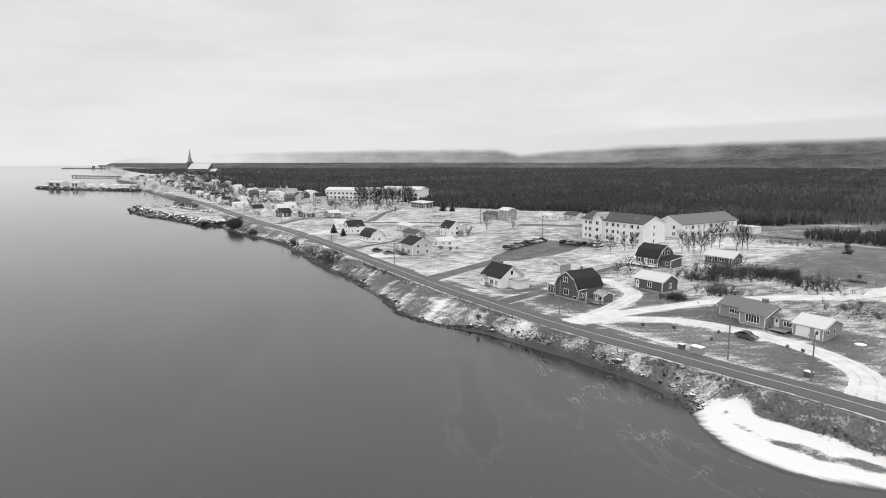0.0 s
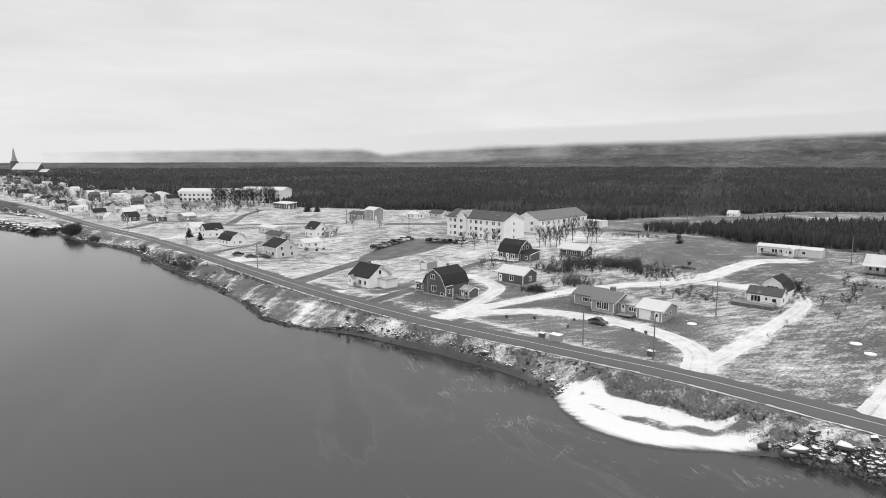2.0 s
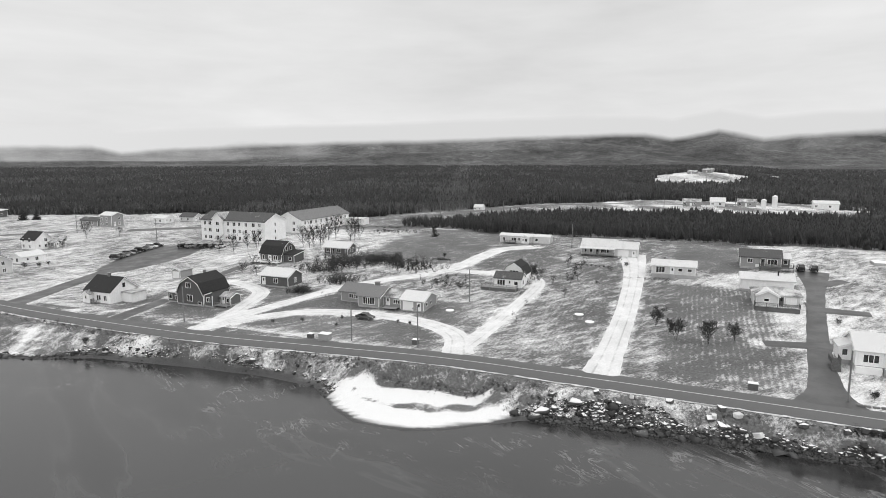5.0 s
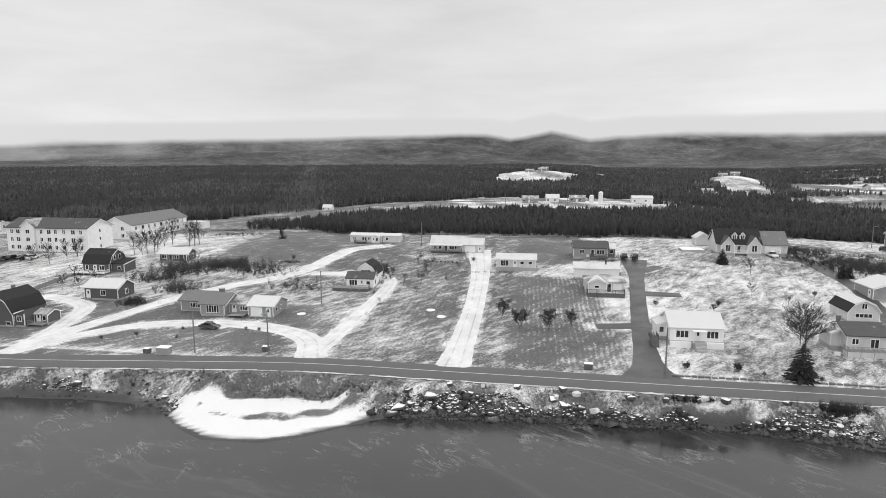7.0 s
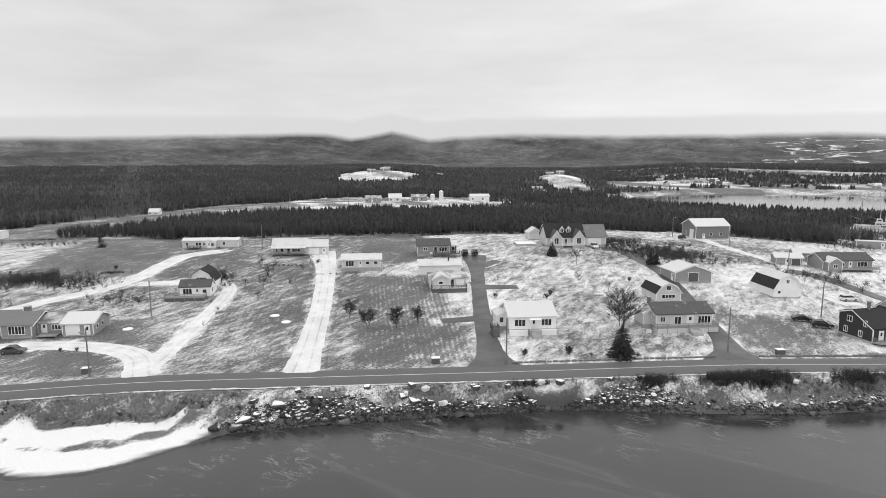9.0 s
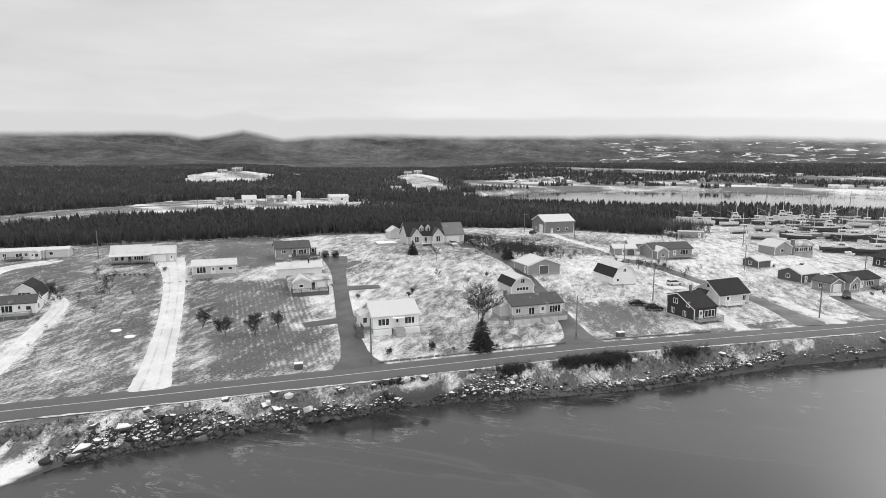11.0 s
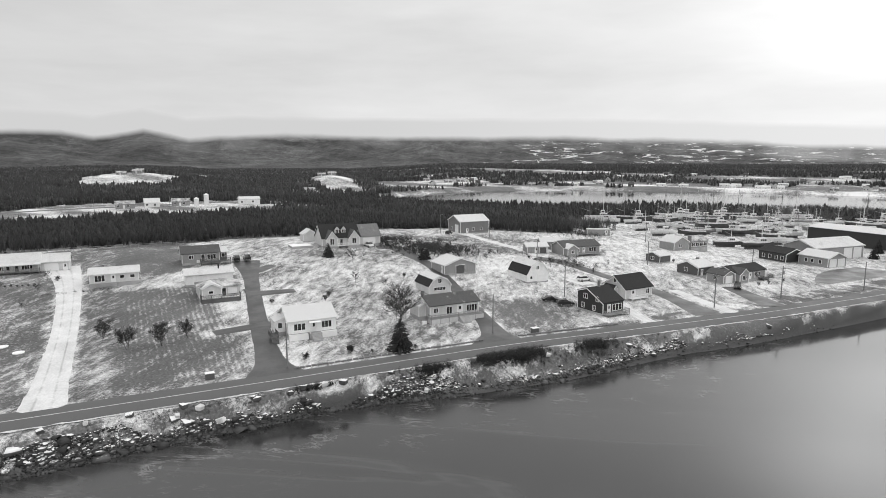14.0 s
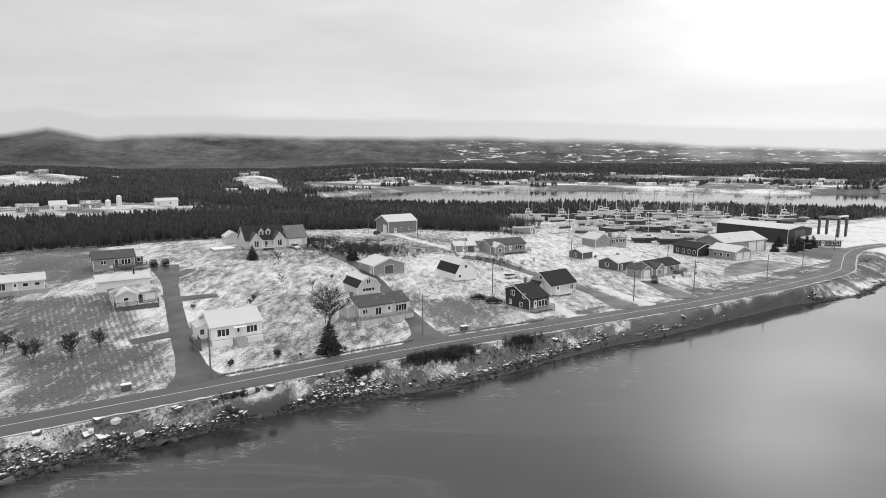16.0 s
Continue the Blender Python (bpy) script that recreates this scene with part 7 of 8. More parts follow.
def build_poles():
    types = [utility_pole("utility_pole", 9.0, True, "wooden utility pole with crossarm and transformer"), utility_pole("utility_pole", 8.4, False, "plain weathered wooden utility pole"), utility_pole("street_lamp", 8.8, False, "wooden pole with a street lamp arm", True)]
    for i, (x, y, k) in enumerate(((-18, 223.1, 0), (54.8, 113.6, 1), (63.8, 101.8, 2), (43.7, 267.3, 2), (19.9, 325.6, 1), (29.2, 149.8, 1), (104.6, 39.6, 1), (130.6, 2.6, 2), (154.6, 146.6, 1), (267.4, 7.4, 1), (281.3, 30.5, 2), (92.5, 122.5, 1), (167.3, -16.2, 1), (160.3, -53.6, 0),
                                   (173.4, -75.4, 0), (210.8, -81.8, 1), (218.4, -49.6, 1), (210.7, -10.7, 1), (186.4, -103.8, 1), (211.7, -130.3, 2), (252, -168, 0), (-52, 283, 1), (-95, 358, 0), (-140, 432, 1), (-190, 520, 0), (176, 258, 1), (205, 243, 1), (120, 283, 1), (85, 303, 1), (300, 215, 1), (340, 196, 1), (270, -60, 1))):
        z = float(ground_z(np.array([x]), np.array([y]))[0])
        tagged(copy_thing(types[k], pose(x, y, z, 0, 0, RZ + 90 if k != 2 else RZ)), group="utility poles")
    for ob in types:
        remove_thing(ob)
    for x, y, w, d, h, mat, label in ((97.4, 50.9, 1.5, 0.9, 1.1, "darkwood", "dark wooden roadside bin box with snowy lid"), (132.2, -6.6, 1.6, 1.0, 1.1, "darkwood", "dark wooden roadside bin box with snowy lid"), (64.6, 103.9, 1.3, 0.9, 1.0, "darkwood", "dark wooden roadside bin box with snowy lid"), (50.6, 117.6, 2.4, 1.6, 1.3, "wood", "low grey wooden well cover box"), (48.6, 120.6, 1.2, 1.0, 0.9, "darkwood", "small dark wooden box on the grass")):
        e = tagged(empty("bin_box", x, y, float(ground_z(np.array([x]), np.array([y]))[0]), RZ), label, "box")
        box_part("body", e, mat, -w / 2, -d / 2, -0.3, w / 2, d / 2, h, "", 0.03)
        box_part("lid", e, "snow", -w / 2 - 0.05, -d / 2 - 0.05, h + 0.003, w / 2 + 0.05, d / 2 + 0.05, h + 0.14, "snow on the lid", 0.04)
    # round snow-covered well caps in the field
    for x, y in ((106.5, 98.0), (104.4, 92.8), (84.6, 120.0)):
        bm = bmesh.new()
        tube(bm, (0, 0, -0.4), (0, 0, 0.10), 1.2, 1.05, 14)
        ob = part("well_cap", bm, M["snow"], None)
        ob.matrix_world = pose(x, y, float(ground_z(np.array([x]), np.array([y]))[0]), 0, 0, 0)
        tagged(ob, "round snow-covered well cap in the field", "well cap")
    # low fence at the back of the fields
    e = tagged(empty("fence", *to_world(-28, 128), 12), "low weathered rail fence along the woods", "fence")
    e.matrix_world = pose(*to_world(-28, 128), float(ground_z(*[np.array([v]) for v in to_world(0, 128)])[0]), 0, 0, RZ)
    for i in range(24):
        box_part("post", e, "wood", i * 2.4, 0, -0.8, i * 2.4 + 0.14, 0.14, 1.2)
        for z in (0.45, 0.95):
            box_part("rail", e, "wood", i * 2.4 + 0.15, 0.03, z, i * 2.4 + 2.39, 0.09, z + 0.12)
    # stone edging between lawn and road
    line = spline(ROAD, 1.1)
    way = np.gradient(line, axis=0)
    way /= np.linalg.norm(way, axis=1)[:, None]
    for s0, s1 in ((38, 78), (86, 112)):
        run = [i for i in range(len(line)) if s0 < along(*line[i]) < s1]
        first = run[0]
        e = tagged(empty("kerb_wall", line[first][0], line[first][1], 4.0), "low dark stone edging beside the road", "edging")
        rng = random.Random(s0)
        for i in run:
            turn = math.degrees(math.atan2(way[i][1], way[i][0]))
            stone = box_part("stone", e, "stack", -0.5, 4.75, -0.4, rng.uniform(0.4, 0.52), 5.05 + rng.uniform(0.0, 0.2), rng.uniform(0.22, 0.38), "", 0.05)
            stone.matrix_local = pose(line[i][0] - line[first][0], line[i][1] - line[first][1], 0, 0, 0, turn)


# ---- boatyard ----
def boat(name, hull, label, length=13.0, cabin=0.0, masts=1):
    """A fishing boat on stands: hull lofted from ribs, deck, wheelhouse, mast, boom and props."""
    e = tagged(empty(name, 0, 0, -200), label, "boat")
    bm, ribs = bmesh.new(), []
    beam, dep = length * 0.29, length * 0.14
    for i in range(9):
        t = i / 8
        w = beam / 2 * min(1.0, 0.86 + 0.3 * t) * (1 - max(0, (t - 0.55) / 0.45) ** 2.2)
        sheer = dep * (1 + 0.10 * (1 - t) + 0.55 * max(0, t - 0.4) ** 1.6)
        x = -length / 2 + length * t + 0.06 * length * (t == 1)
        keel = 1.0 + 0.25 * dep * max(0, t - 0.7) / 0.3
        w = max(w, 0.05)
        ribs.append([bm.verts.new((x, y, z)) for y, z in ((-w, 1.0 + sheer), (-w * 0.92, 1.0 + dep * 0.5), (-w * 0.5, keel + dep * 0.1), (0, keel - 0.2), (w * 0.5, keel + dep * 0.1), (w * 0.92, 1.0 + dep * 0.5), (w, 1.0 + sheer))])
    for a, b in zip(ribs[:-1], ribs[1:]):
        for j in range(6):
            bm.faces.new((a[j], a[j + 1], b[j + 1], b[j]))
    bm.faces.new(ribs[0][::-1])
    bmesh.ops.recalc_face_normals(bm, faces=bm.faces[:])
    hull_part = part("hull", bm, hull, e)
    for s in (-1, 1):
        bm = bmesh.new()
        tops = [Vector((-length / 2 + length * i / 8, s * max(0.05, beam / 2 * min(1.0, 0.86 + 0.3 * i / 8) * (1 - max(0, (i / 8 - 0.55) / 0.45) ** 2.2)), 1.0 + dep * (1 + 0.10 * (1 - i / 8) + 0.55 * max(0, i / 8 - 0.4) ** 1.6))) for i in range(9)]
        ends = [[bm.verts.new(p + Vector((0, y, z))) for y, z in ((-0.13, -0.13), (0.13, -0.13), (0.13, 0.13), (-0.13, 0.13))] for p in tops]
        for p, q in zip(ends[:-1], ends[1:]):
            for j in range(4):
                bm.faces.new((p[j], p[(j + 1) % 4], q[(j + 1) % 4], q[j]))
        part("gunwale", bm, M["hullwhite"], hull_part, "white gunwale")
    bm = bmesh.new()
    deck_line = []
    for i in range(9):
        t = i / 8
        w = max(0.04, beam / 2 * min(1.0, 0.86 + 0.3 * t) * (1 - max(0, (t - 0.55) / 0.45) ** 2.2)) * 0.95
        deck_line.append([bm.verts.new((-length / 2 + length * t, y, 1.0 + dep * (0.92 + 0.35 * max(0, t - 0.4)))) for y in (-w, w)])
    for a, b in zip(deck_line[:-1], deck_line[1:]):
        bm.faces.new((a[0], b[0], b[1], a[1]))
    part("deck", bm, M["hullwhite"], e)
    z = 1.0 + dep * 0.98
    x0 = length * (0.02 + cabin)
    house = bmesh.new()
    prism(house, [(x0, z - 0.2), (x0 + 0.1, z + 1.8), (x0 + length * 0.20, z + 1.9), (x0 + length * 0.25, z - 0.2)], -beam * 0.30, beam * 0.30, "y", 0, 0)
    cab = part("wheelhouse", house, M["hullwhite"], e)
    for y in (-beam * 0.30 - 0.02, beam * 0.30 - 0.01):
        for k in range(3):
            u = x0 + 0.5 + k * length * 0.065
            box_part("cabin_window", cab, "glass", u, y, z + 0.95, u + length * 0.05, y + 0.03, z + 1.55)
    box_part("cabin_roof", cab, "hullwhite", x0 - 0.3, -beam * 0.36, z + 1.92, x0 + length * 0.23, beam * 0.33, z + 2.04, "", 0.03)
    if length > 17:
        up = bmesh.new()
        prism(up, [(x0 + 0.4, z + 2.05), (x0 + 0.5, z + 3.9), (x0 + length * 0.14, z + 4.0), (x0 + length * 0.17, z + 2.05)], -beam * 0.24, beam * 0.24, "y", 0, 0)
        bridge = part("bridge", up, M["hullwhite"], e)
        for y in (-beam * 0.24 - 0.02, beam * 0.24 - 0.01):
            box_part("bridge_window", bridge, "glass", x0 + 0.9, y, z + 2.9, x0 + length * 0.13, y + 0.03, z + 3.6)
    top = z + (16.5 if length > 17 else 7.6)
    for k in range(masts):
        bm = bmesh.new()
        mx = x0 - 0.5 - k * length * 0.3 if k else x0 + length * 0.1
        tube(bm, (mx, 0, z + (0 if k else 1.9)), (mx, 0, top - k * 2.5), 0.16, 0.09, 6)
        m = part("mast", bm, M["hullwhite"] if k == 0 else M["rigging"], e)
        bm = bmesh.new()
        tube(bm, (mx, 0, z + 3.2), (mx - length * 0.25, 0, z + 4.9), 0.12, 0.09, 5)
        part("boom", bm, M["steelgrey"], m)
        bm = bmesh.new()
        tube(bm, (mx, -1.2, top - 1.6 - k), (mx, 1.2, top - 1.6 - k), 0.10, 0.10, 5)
        part("crosstree", bm, M["steelgrey"], m)
        for ex, ey in ((length * 0.46, 0.0), (-length * 0.42, beam * 0.35), (-length * 0.42, -beam * 0.35), (mx, beam * 0.42), (mx, -beam * 0.42)):
            bm = bmesh.new()
            tube(bm, (mx, 0, top - k - 0.3), (ex, ey, z + 0.8), 0.03, 0.03, 3)
            part("stay", bm, M["rigging"], m)
    for x in (-length * 0.36, 0.0, length * 0.28):
        for s in (-1, 1):
            bm = bmesh.new()
            tube(bm, (x, s * beam * 0.55, -0.3), (x, s * beam * 0.40, 1.0 + dep * 0.45), 0.09, 0.09, 6)
            part("prop", bm, M["darkwood"], e)
    box_part("keel_block", e, "darkwood", -length * 0.4, -0.25, -0.3, length * 0.3, 0.25, 0.95)
    return e


def build_boatyard():
    types = [boat("fishing_boat", M["hulldark"], "dark-hulled fishing boat propped up in the yard", 12, 0.04, 1), boat("fishing_boat", M["hullwhite"], "white fishing boat propped up in the yard", 11, 0.02, 1), boat("fishing_boat", M["hullmid"], "grey-hulled fishing boat propped on stands", 12.5, 0.08, 2), boat("fishing_boat", M["hullwhite"], "large white trawler with two masts", 20, -0.05, 2), boat("fishing_boat", M["hulldark"], "large dark trawler with two masts", 20, 0.05, 2)]
    rng = random.Random(77)
    # metres along the shore and inland, kind, turn
    front = ((243, 74, 0, -98), (249, 64, 0, -88), (268, 68, 1, -100), (288, 67, 2, -70), (297, 81, 1, -95), (248, 115, 1, -92), (259, 106, 0, 75), (271, 110, 2, -90), (282, 104, 1, -100), (302, 112, 1, 80), (296, 96, 0, -85), (308, 99, 1, -110), (328, 87, 2, 70), (256, 136, 1, -60))
    back = ((266, 180, 3, -95), (283, 212, 4, -80), (313, 164, 3, -100), (328, 152, 4, -95), (349, 156, 4, 80), (346, 140, 2, -95), (276, 164, 1, -75), (339, 110, 1, -92), (362, 116, 2, -100), (345, 122, 0, 75), (369, 102, 1, -85), (374, 92, 0, -100), (381, 82, 2, 85), (374, 130, 3, -95), (300, 140, 0, -90), (286, 132, 1, 82))
    spots = list(front + back)
    while len(spots) < 64:
        s, d = rng.uniform(262, 398), rng.uniform(70, 176)
        if min(math.hypot(s - q[0], (d - q[1]) * 1.3) for q in spots) > 7.5:
            spots.append((s, d, rng.choice((0, 1, 1, 2, 2, 4)), rng.choice((-98, -90, 80)) + rng.uniform(-12, 12)))
    for s, d, k, turn in spots:
        x, y = to_world(s, d)
        az, r = math.degrees(math.atan2(x, y)), math.hypot(x, y)
        if is_wood(np.array([x]), np.array([y]))[0] or r > 435:
            continue
        blocked = False
        for ox, oy, cx, cy, u1, v1 in ((267.3, -156.8, 0.485, -0.875, 27, 45), (249.2, -66.5, 0.515, -0.857, 27, 16), (239.0, -115.0, 0.454, -0.891, 34, 22)):
            u, v = (x - ox) * cx + (y - oy) * cy, (x - ox) * -cy + (y - oy) * cx
            blocked |= -9 < u < u1 and -9 < v < v1
        if blocked:
            continue
        tagged(copy_thing(types[k], pose(x, y, float(ground_z(np.array([x]), np.array([y]))[0]), 0, 0, turn) @ Matrix.Scale(0.85 + 0.3 * rng.random(), 4)), group="boats in the yard")
    for ob in types:
        remove_thing(ob)
    # travel lift
    e = tagged(empty("boat_lift", 297, -196, float(ground_z(np.array([297.0]), np.array([-196.0]))[0]), -60), "tall steel boat lift on four legs", "boat lift")
    for x in (-3.6, 3.6):
        for y in (-4.5, 4.5):
            box_part("leg", e, "hulldark", x - 0.55, y - 0.45, 0.5, x + 0.55, y + 0.45, 9.0)
            wheel(e, x, y, 0.6, 0.5)
        box_part("side_beam", e, "hullmid", x - 0.5, -4.9, 9.003, x + 0.5, 4.9, 9.9)
    box_part("top_beam", e, "trim", -4.2, -4.9, 9.91, 4.2, -4.1, 10.6)


# ---- the far town, the church, the harbour, the far bank and the farm ----
def small_house(name, w, d, h, rh, roof, ridge, wall, top, label):
    e = tagged(empty(name, 0, 0, -200), label, "house")
    volume(e, 0, 0, w, d, h, rh, roof, ridge, wall, top, base=-0.8, corners=False)
    for u in (0.8, w * 0.6):
        window(e, (0, 0, w, d), "f", u, 1.0, 1.2, 1.3)
    door(e, (0, 0, w, d), "f", w * 0.40, 0.1, panels=1)
    return e


def build_far():
    types = [small_house("house", 9, 8, 3.0, 2.6, "gable", "x", "white", "roof_snow", "white house with snowy roof in the town"), small_house("house", 8, 10, 4.6, 3.0, "gable", "y", "light", "roof_dark", "pale house with dark gable in the town"),
             small_house("house", 11, 8, 3.0, 1.8, "gable", "x", "mid", "roof_frost", "grey bungalow with frosted roof in the town"), small_house("house", 8, 8, 4.8, 2.6, "gable", "x", "dark", "roof_mid", "dark two-storey house in the town"), small_house("house", 14, 9, 3.4, 1.6, "gable", "x", "white", "roof_snow", "long white building with snowy roof in the town")]
    rng = random.Random(21)
    for i in range(138):
        s, d = -405 - 1050 * rng.random() ** 1.2, rng.choice((14, 16, 36, 42, 62, 84, 105)) + rng.uniform(-4, 6)
        if s > -470 and d > 60:
            continue
        x, y = to_world(s, d)
        if math.hypot(x + 429, y - 1067) < 45:
            continue
        line = float(near_line(ROAD, np.array([x]), np.array([y]))[0])
        if line < 10:
            x, y = x + (12 - line) * 0.85, y + (12 - line) * 0.5
        z = float(ground_z(np.array([x]), np.array([y]))[0])
        tagged(copy_thing(types[rng.randrange(5)], pose(x, y, max(z, 1.0), 0, 0, RZ + rng.choice((0, 0, 90)) + rng.uniform(-6, 6)) @ Matrix.Scale(rng.uniform(0.7, 0.95), 4)), group="town houses")
    for i in range(70):
        az, r = radians(rng.uniform(81, 128)), 868 + 330 * rng.random() ** 1.8
        x, y = r * math.sin(az), r * math.cos(az)
        z = float(ground_z(np.array([x]), np.array([y]))[0])
        if z < 1:
            continue
        tagged(copy_thing(types[rng.randrange(5)], pose(x, y, z, 0, 0, math.degrees(-az) + 20 * rng.uniform(-1, 1)) @ Matrix.Scale(0.85, 4)), group="houses on the far bank")
    for s, d, k, size in ((6, 312, 2, 0.95), (22, 318, 0, 0.95), (38, 322, 2, 0.95), (80, 326, 4, 0.95), (-108, 238, 0, 0.6)):
        x, y = to_world(s, d)
        copy_thing(types[k], pose(x, y, float(ground_z(np.array([x]), np.array([y]))[0]), 0, 0, RZ) @ Matrix.Scale(size, 4))
    for x, y in ((745, 478), (772, 492), (718, 482), (836, 262), (852, 252), (616, 208), (950, 95), (975, 78), (900, 470)):
        copy_thing(types[2], pose(x, y, float(ground_z(np.array([x]), np.array([y]))[0]), 0, 0, -70))
    # harbour sheds
    for x, y, k in ((-520, 897, 4), (-500, 893, 0), (-478, 886, 4), (-462, 882, 4), (-447, 877, 2)):
        copy_thing(types[k], pose(x, y, 2.6, 0, 0, -18))
    for i in range(34):
        u = rng.random()
        x, y = (-1780 + 420 * u + rng.uniform(-15, 15), 3110 + 150 * u * u + rng.uniform(-20, 20)) if i % 2 else (-1560 + 280 * u, 3440 + 50 * u + rng.uniform(-40, 40))
        tagged(copy_thing(types[rng.choice((0, 4, 0, 2, 3))], pose(x, y, 3.2 if i % 2 else 7, 0, 0, rng.uniform(-40, 40)) @ Matrix.Scale(1.3, 4)), group="houses on the far spit")
    for ob in types:
        remove_thing(ob)
    for s in (52, 58):
        x, y = to_world(s, 318)
        bm = bmesh.new()
        tube(bm, (0, 0, -1), (0, 0, 4.6 if s == 52 else 7.0), 1.5, 1.5, 14)
        ob = part("silo", bm, M["hullwhite"], None)
        ob.matrix_world = pose(x, y, float(ground_z(np.array([x]), np.array([y]))[0]), 0, 0, 0)
        bm = bmesh.new()
        bmesh.ops.create_cone(bm, cap_ends=True, segments=16, radius1=1.6, radius2=0.3, depth=0.8, matrix=Matrix.Translation((0, 0, 5.0 if s == 52 else 7.4)))
        part("silo_cap", bm, M["snow"], ob)
        tagged(ob, "white farm silo with domed cap", "silo")
    # breakwaters and the rocky point
    rng2 = np.random.default_rng(31)
    stones = [stone_shape(rng2) for _ in range(6)]
    spots, sizes = [], []
    for line, wide, high, text in (
        ([(-612, 936), (-560, 912), (-500, 890), (-420, 862)], (16, 26, 30, 34), 2.8, "low rocky harbour breakwater dusted with snow"),
        ([(-268, 548), (-248, 524), (-215, 488), (-170, 440), (-146, 398)], (16, 42, 46, 40, 20), 2.6, "rocky point with snow on its flat top"),
        ([(-1900, 3080), (-1700, 3110), (-1500, 3180), (-1350, 3300)], (40, 110, 150, 300), 4, "low far spit of land beyond the harbour"),
        ([(-1620, 3420), (-1500, 3440), (-1350, 3480), (-1250, 3500)], (60, 140, 200, 200), 8, "low far shore dusted with snow"),
    ):
        c = spline(line, 5.0 if high < 3 else 30.0)
        tan = np.gradient(c, axis=0)
        tan /= np.linalg.norm(tan, axis=1)[:, None]
        nor = np.stack([-tan[:, 1], tan[:, 0]], 1)
        half = np.interp(np.linspace(0, 1, len(c)), np.linspace(0, 1, len(wide)), wide) / 2
        half[[0, -1]] *= 0.3
        k = np.array((-1.25, -1.0, -0.72, -0.35, 0.0, 0.35, 0.72, 1.0, 1.25))
        h = np.array((-0.6, 0.0, 0.75, 0.95, 1.0, 0.95, 0.75, 0.0, -0.6))
        q = c[:, None] + nor[:, None] * (k[None] * half[:, None] * (1 + rng2.normal(0, 0.07, (len(c), 1))))[..., None]
        x, y = q[..., 0].ravel(), q[..., 1].ravel()
        z = np.tile(h, len(c)) * high + rng2.normal(0, 0.1 * high, len(x))
        ob = raw_mesh("ground", np.stack([x, y, z], 1), grid_faces(len(c), 9)[:, ::-1], M["ground"], True)
        attribute(ob, "cover", np.tile((0.0, 0.1, 0.35, 0.55, 0.5, 0.55, 0.35, 0.1, 0.0), len(c)))
        attribute(ob, "dark_ground", np.tile((1, 0.8, 0.3, 0, 0, 0, 0.3, 0.8, 1), len(c)))
        tagged(ob, text, "ground", kind="structure")
        if len(c) > 12 and high < 3:
            for side in (-1, 1):
                n = len(c) * 26
                i, o = rng2.integers(0, len(c), n), side * rng2.uniform(0.62, 1.08, n)
                w = c[i] + nor[i] * (o * half[i])[:, None] + rng2.normal(0, 1.5, (n, 2))
                spots.append(np.column_stack([w, high * 0.9 * (1 - smooth(0.70, 1.05, np.abs(o)))]))
                sizes.append(rng2.uniform(0.7, 2.1, n) * (1.5 if high > 2.7 else 1.0))
    ob = scatter("shore_rocks", stones, np.concatenate(spots), np.concatenate(sizes), np.concatenate(sizes) * 1.3, M["rock"], 4, 0.3)
    tagged(ob, "dark armour stones round the breakwaters", "rocks", kind="stuff")
    # fish sheds with dark open doors
    for x, y, w in ((-592, 921, 30), (-548, 908, 13)):
        e = tagged(empty("fish_shed", x, y, 2.6, -20), "white harbour shed with two dark open doors", "shed")
        volume(e, 0, 0, w, 12, 6.5, 1.6, "gable", "x", "light", "roof_snow", 0.4, corners=False)
        for u in (w * 0.12, w * 0.56):
            door(e, (0, 0, w, 12), "f", u, 0.1, w * 0.3, 5.2, "darkdoor")
    # two fishermen's huts on the point
    for x, y, rz in ((-232, 527, -25), (-214, 512, -20)):
        e = tagged(empty("fishing_hut", x, y, 2.4, rz), "small dark wooden hut on the rocky point", "hut")
        volume(e, 0, 0, 7, 5, 2.4, 1.6, "gable", "x", "dark", "roof_mid", 0.3, corners=False)
        window(e, (0, 0, 7, 5), "f", 1.2, 0.9, 1.1, 1.0)
        door(e, (0, 0, 7, 5), "f", 4.2, 0.1)
    # pier
    e = tagged(empty("pier", -780, 1500, 0, -16), "long dark wooden pier in the harbour", "pier")
    box_part("pier_deck", e, "darkwood", -150, -5, 1.6, 60, 5, 4.2)
    box_part("pier_top", e, "snow", -150, -4.6, 4.204, 60, 4.6, 4.4, "snow on the pier deck")
    for i in range(17):
        box_part("pile", e, "darkwood", -148 + i * 12.5, -4.8, -4, -147 + i * 12.5, -3.8, 1.59)
    # church
    e = tagged(empty("church", -445, 1078, float(ground_z(np.array([-429.0]), np.array([1067.0]))[0]) - 1.0, -25), "large stone church with tall steeple and snowy roof", "church")
    volume(e, 0, 0, 46, 17, 10, 9, "gable", "x", "dark", "roof_snow", 0.6, corners=False)
    volume(e, -7, 4.5, 7, 8, 22, 0.4, "flat", "x", "dark", "roof_dark", 0.3, corners=False)
    for z0, r0, r1, h in ((22.3, 3.6, 3.2, 5), (27.3, 2.6, 2.3, 4), (31.3, 2.2, 0.15, 13)):
        bm = bmesh.new()
        bmesh.ops.create_cone(bm, cap_ends=True, segments=8, radius1=r0, radius2=r1, depth=h, matrix=Matrix.Translation((-3.5, 8.5, z0 + h / 2)))
        part("steeple", bm, M["mid"], e)
    for i in range(8):
        window(e, (0, 0, 46, 17), "f", 3 + i * 5.2, 3.0, 1.6, 4.5)
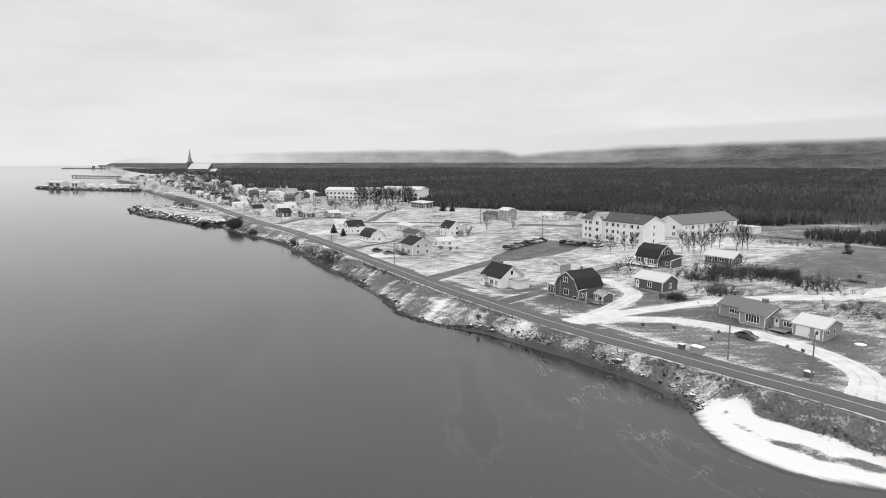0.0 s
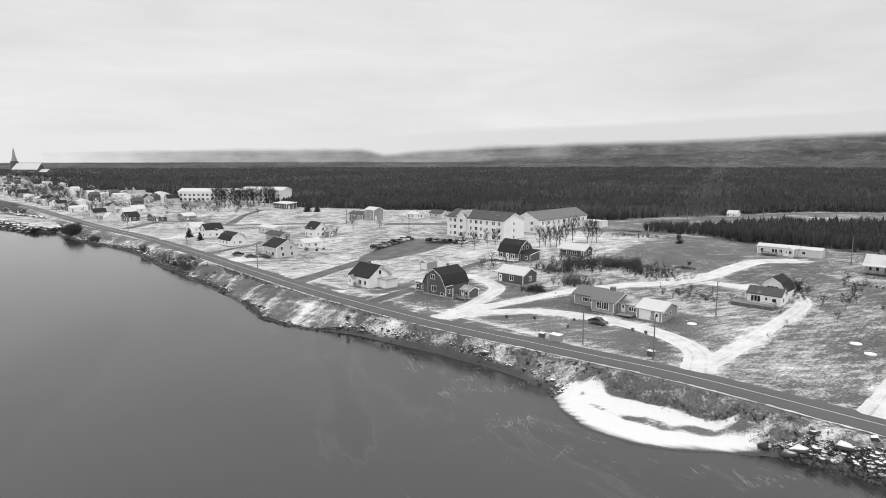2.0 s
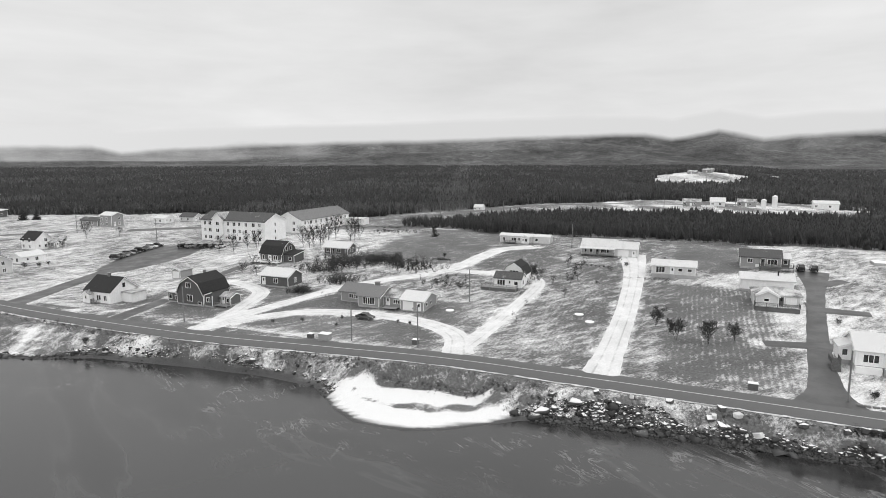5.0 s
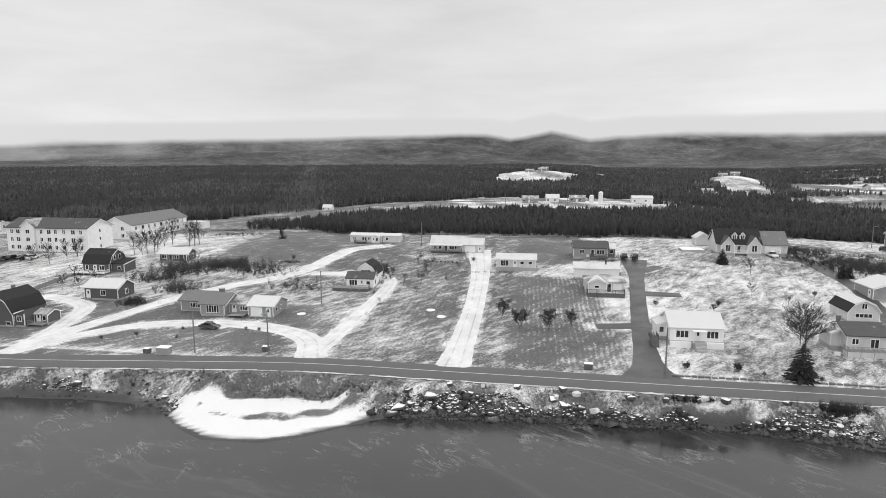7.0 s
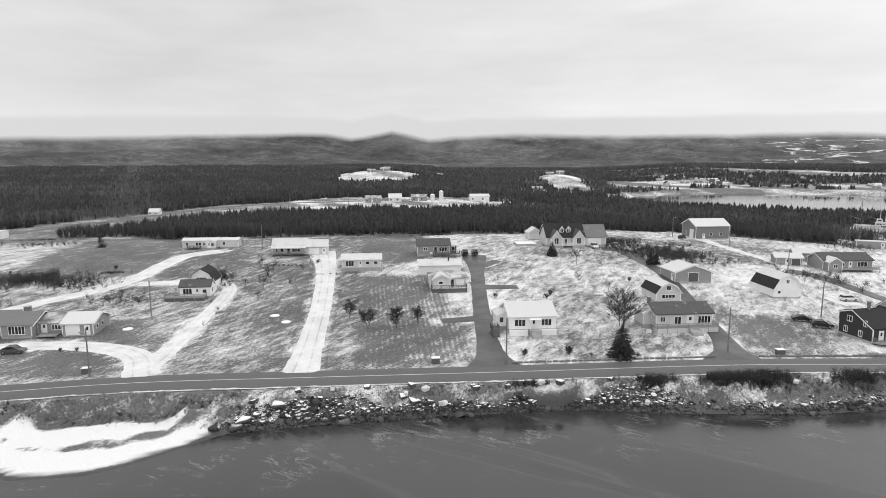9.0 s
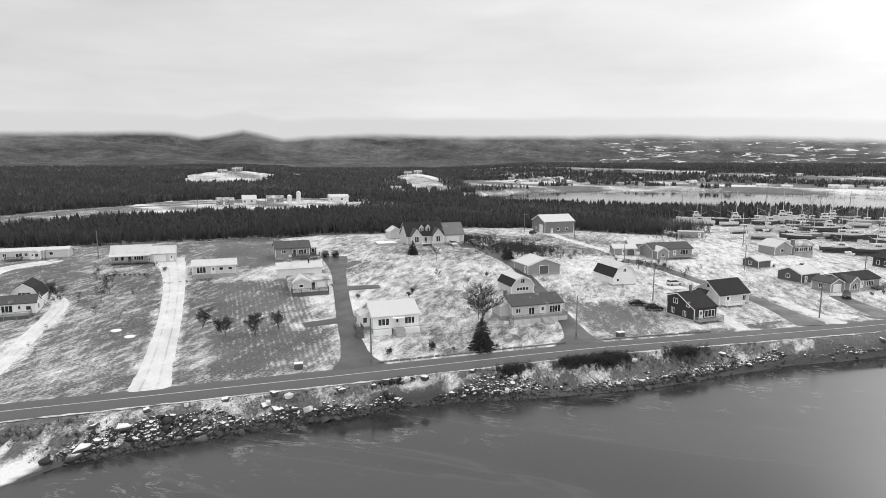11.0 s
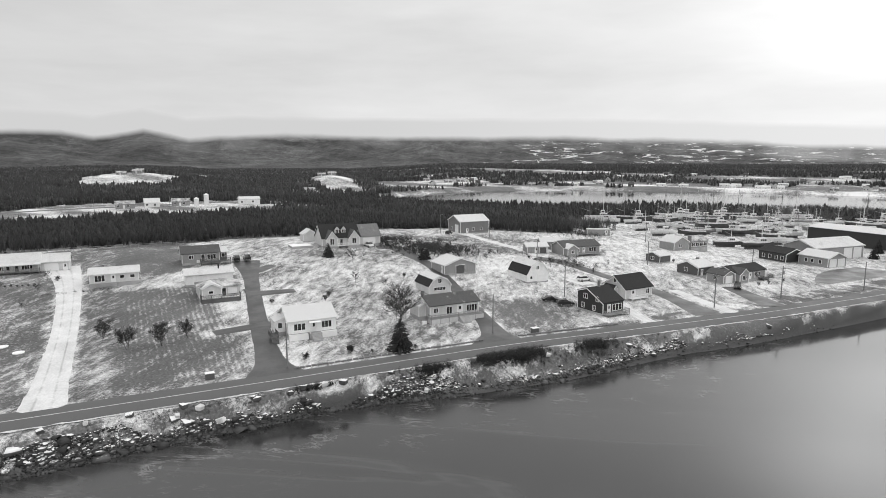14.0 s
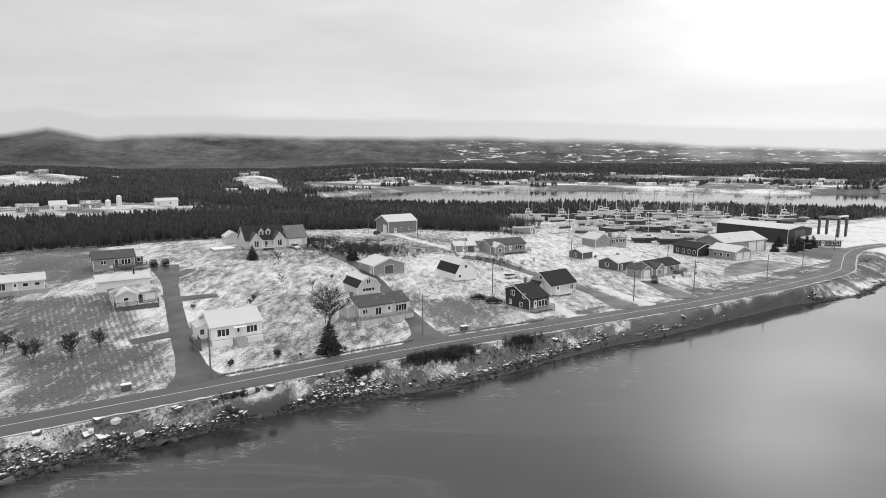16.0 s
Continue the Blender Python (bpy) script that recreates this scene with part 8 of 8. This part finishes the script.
    volume(e, 46, 3, 14, 11, 6, 4, "gable", "x", "dark", "roof_snow", 0.4, corners=False)


build_cars()
build_poles()
build_boatyard()
build_far()
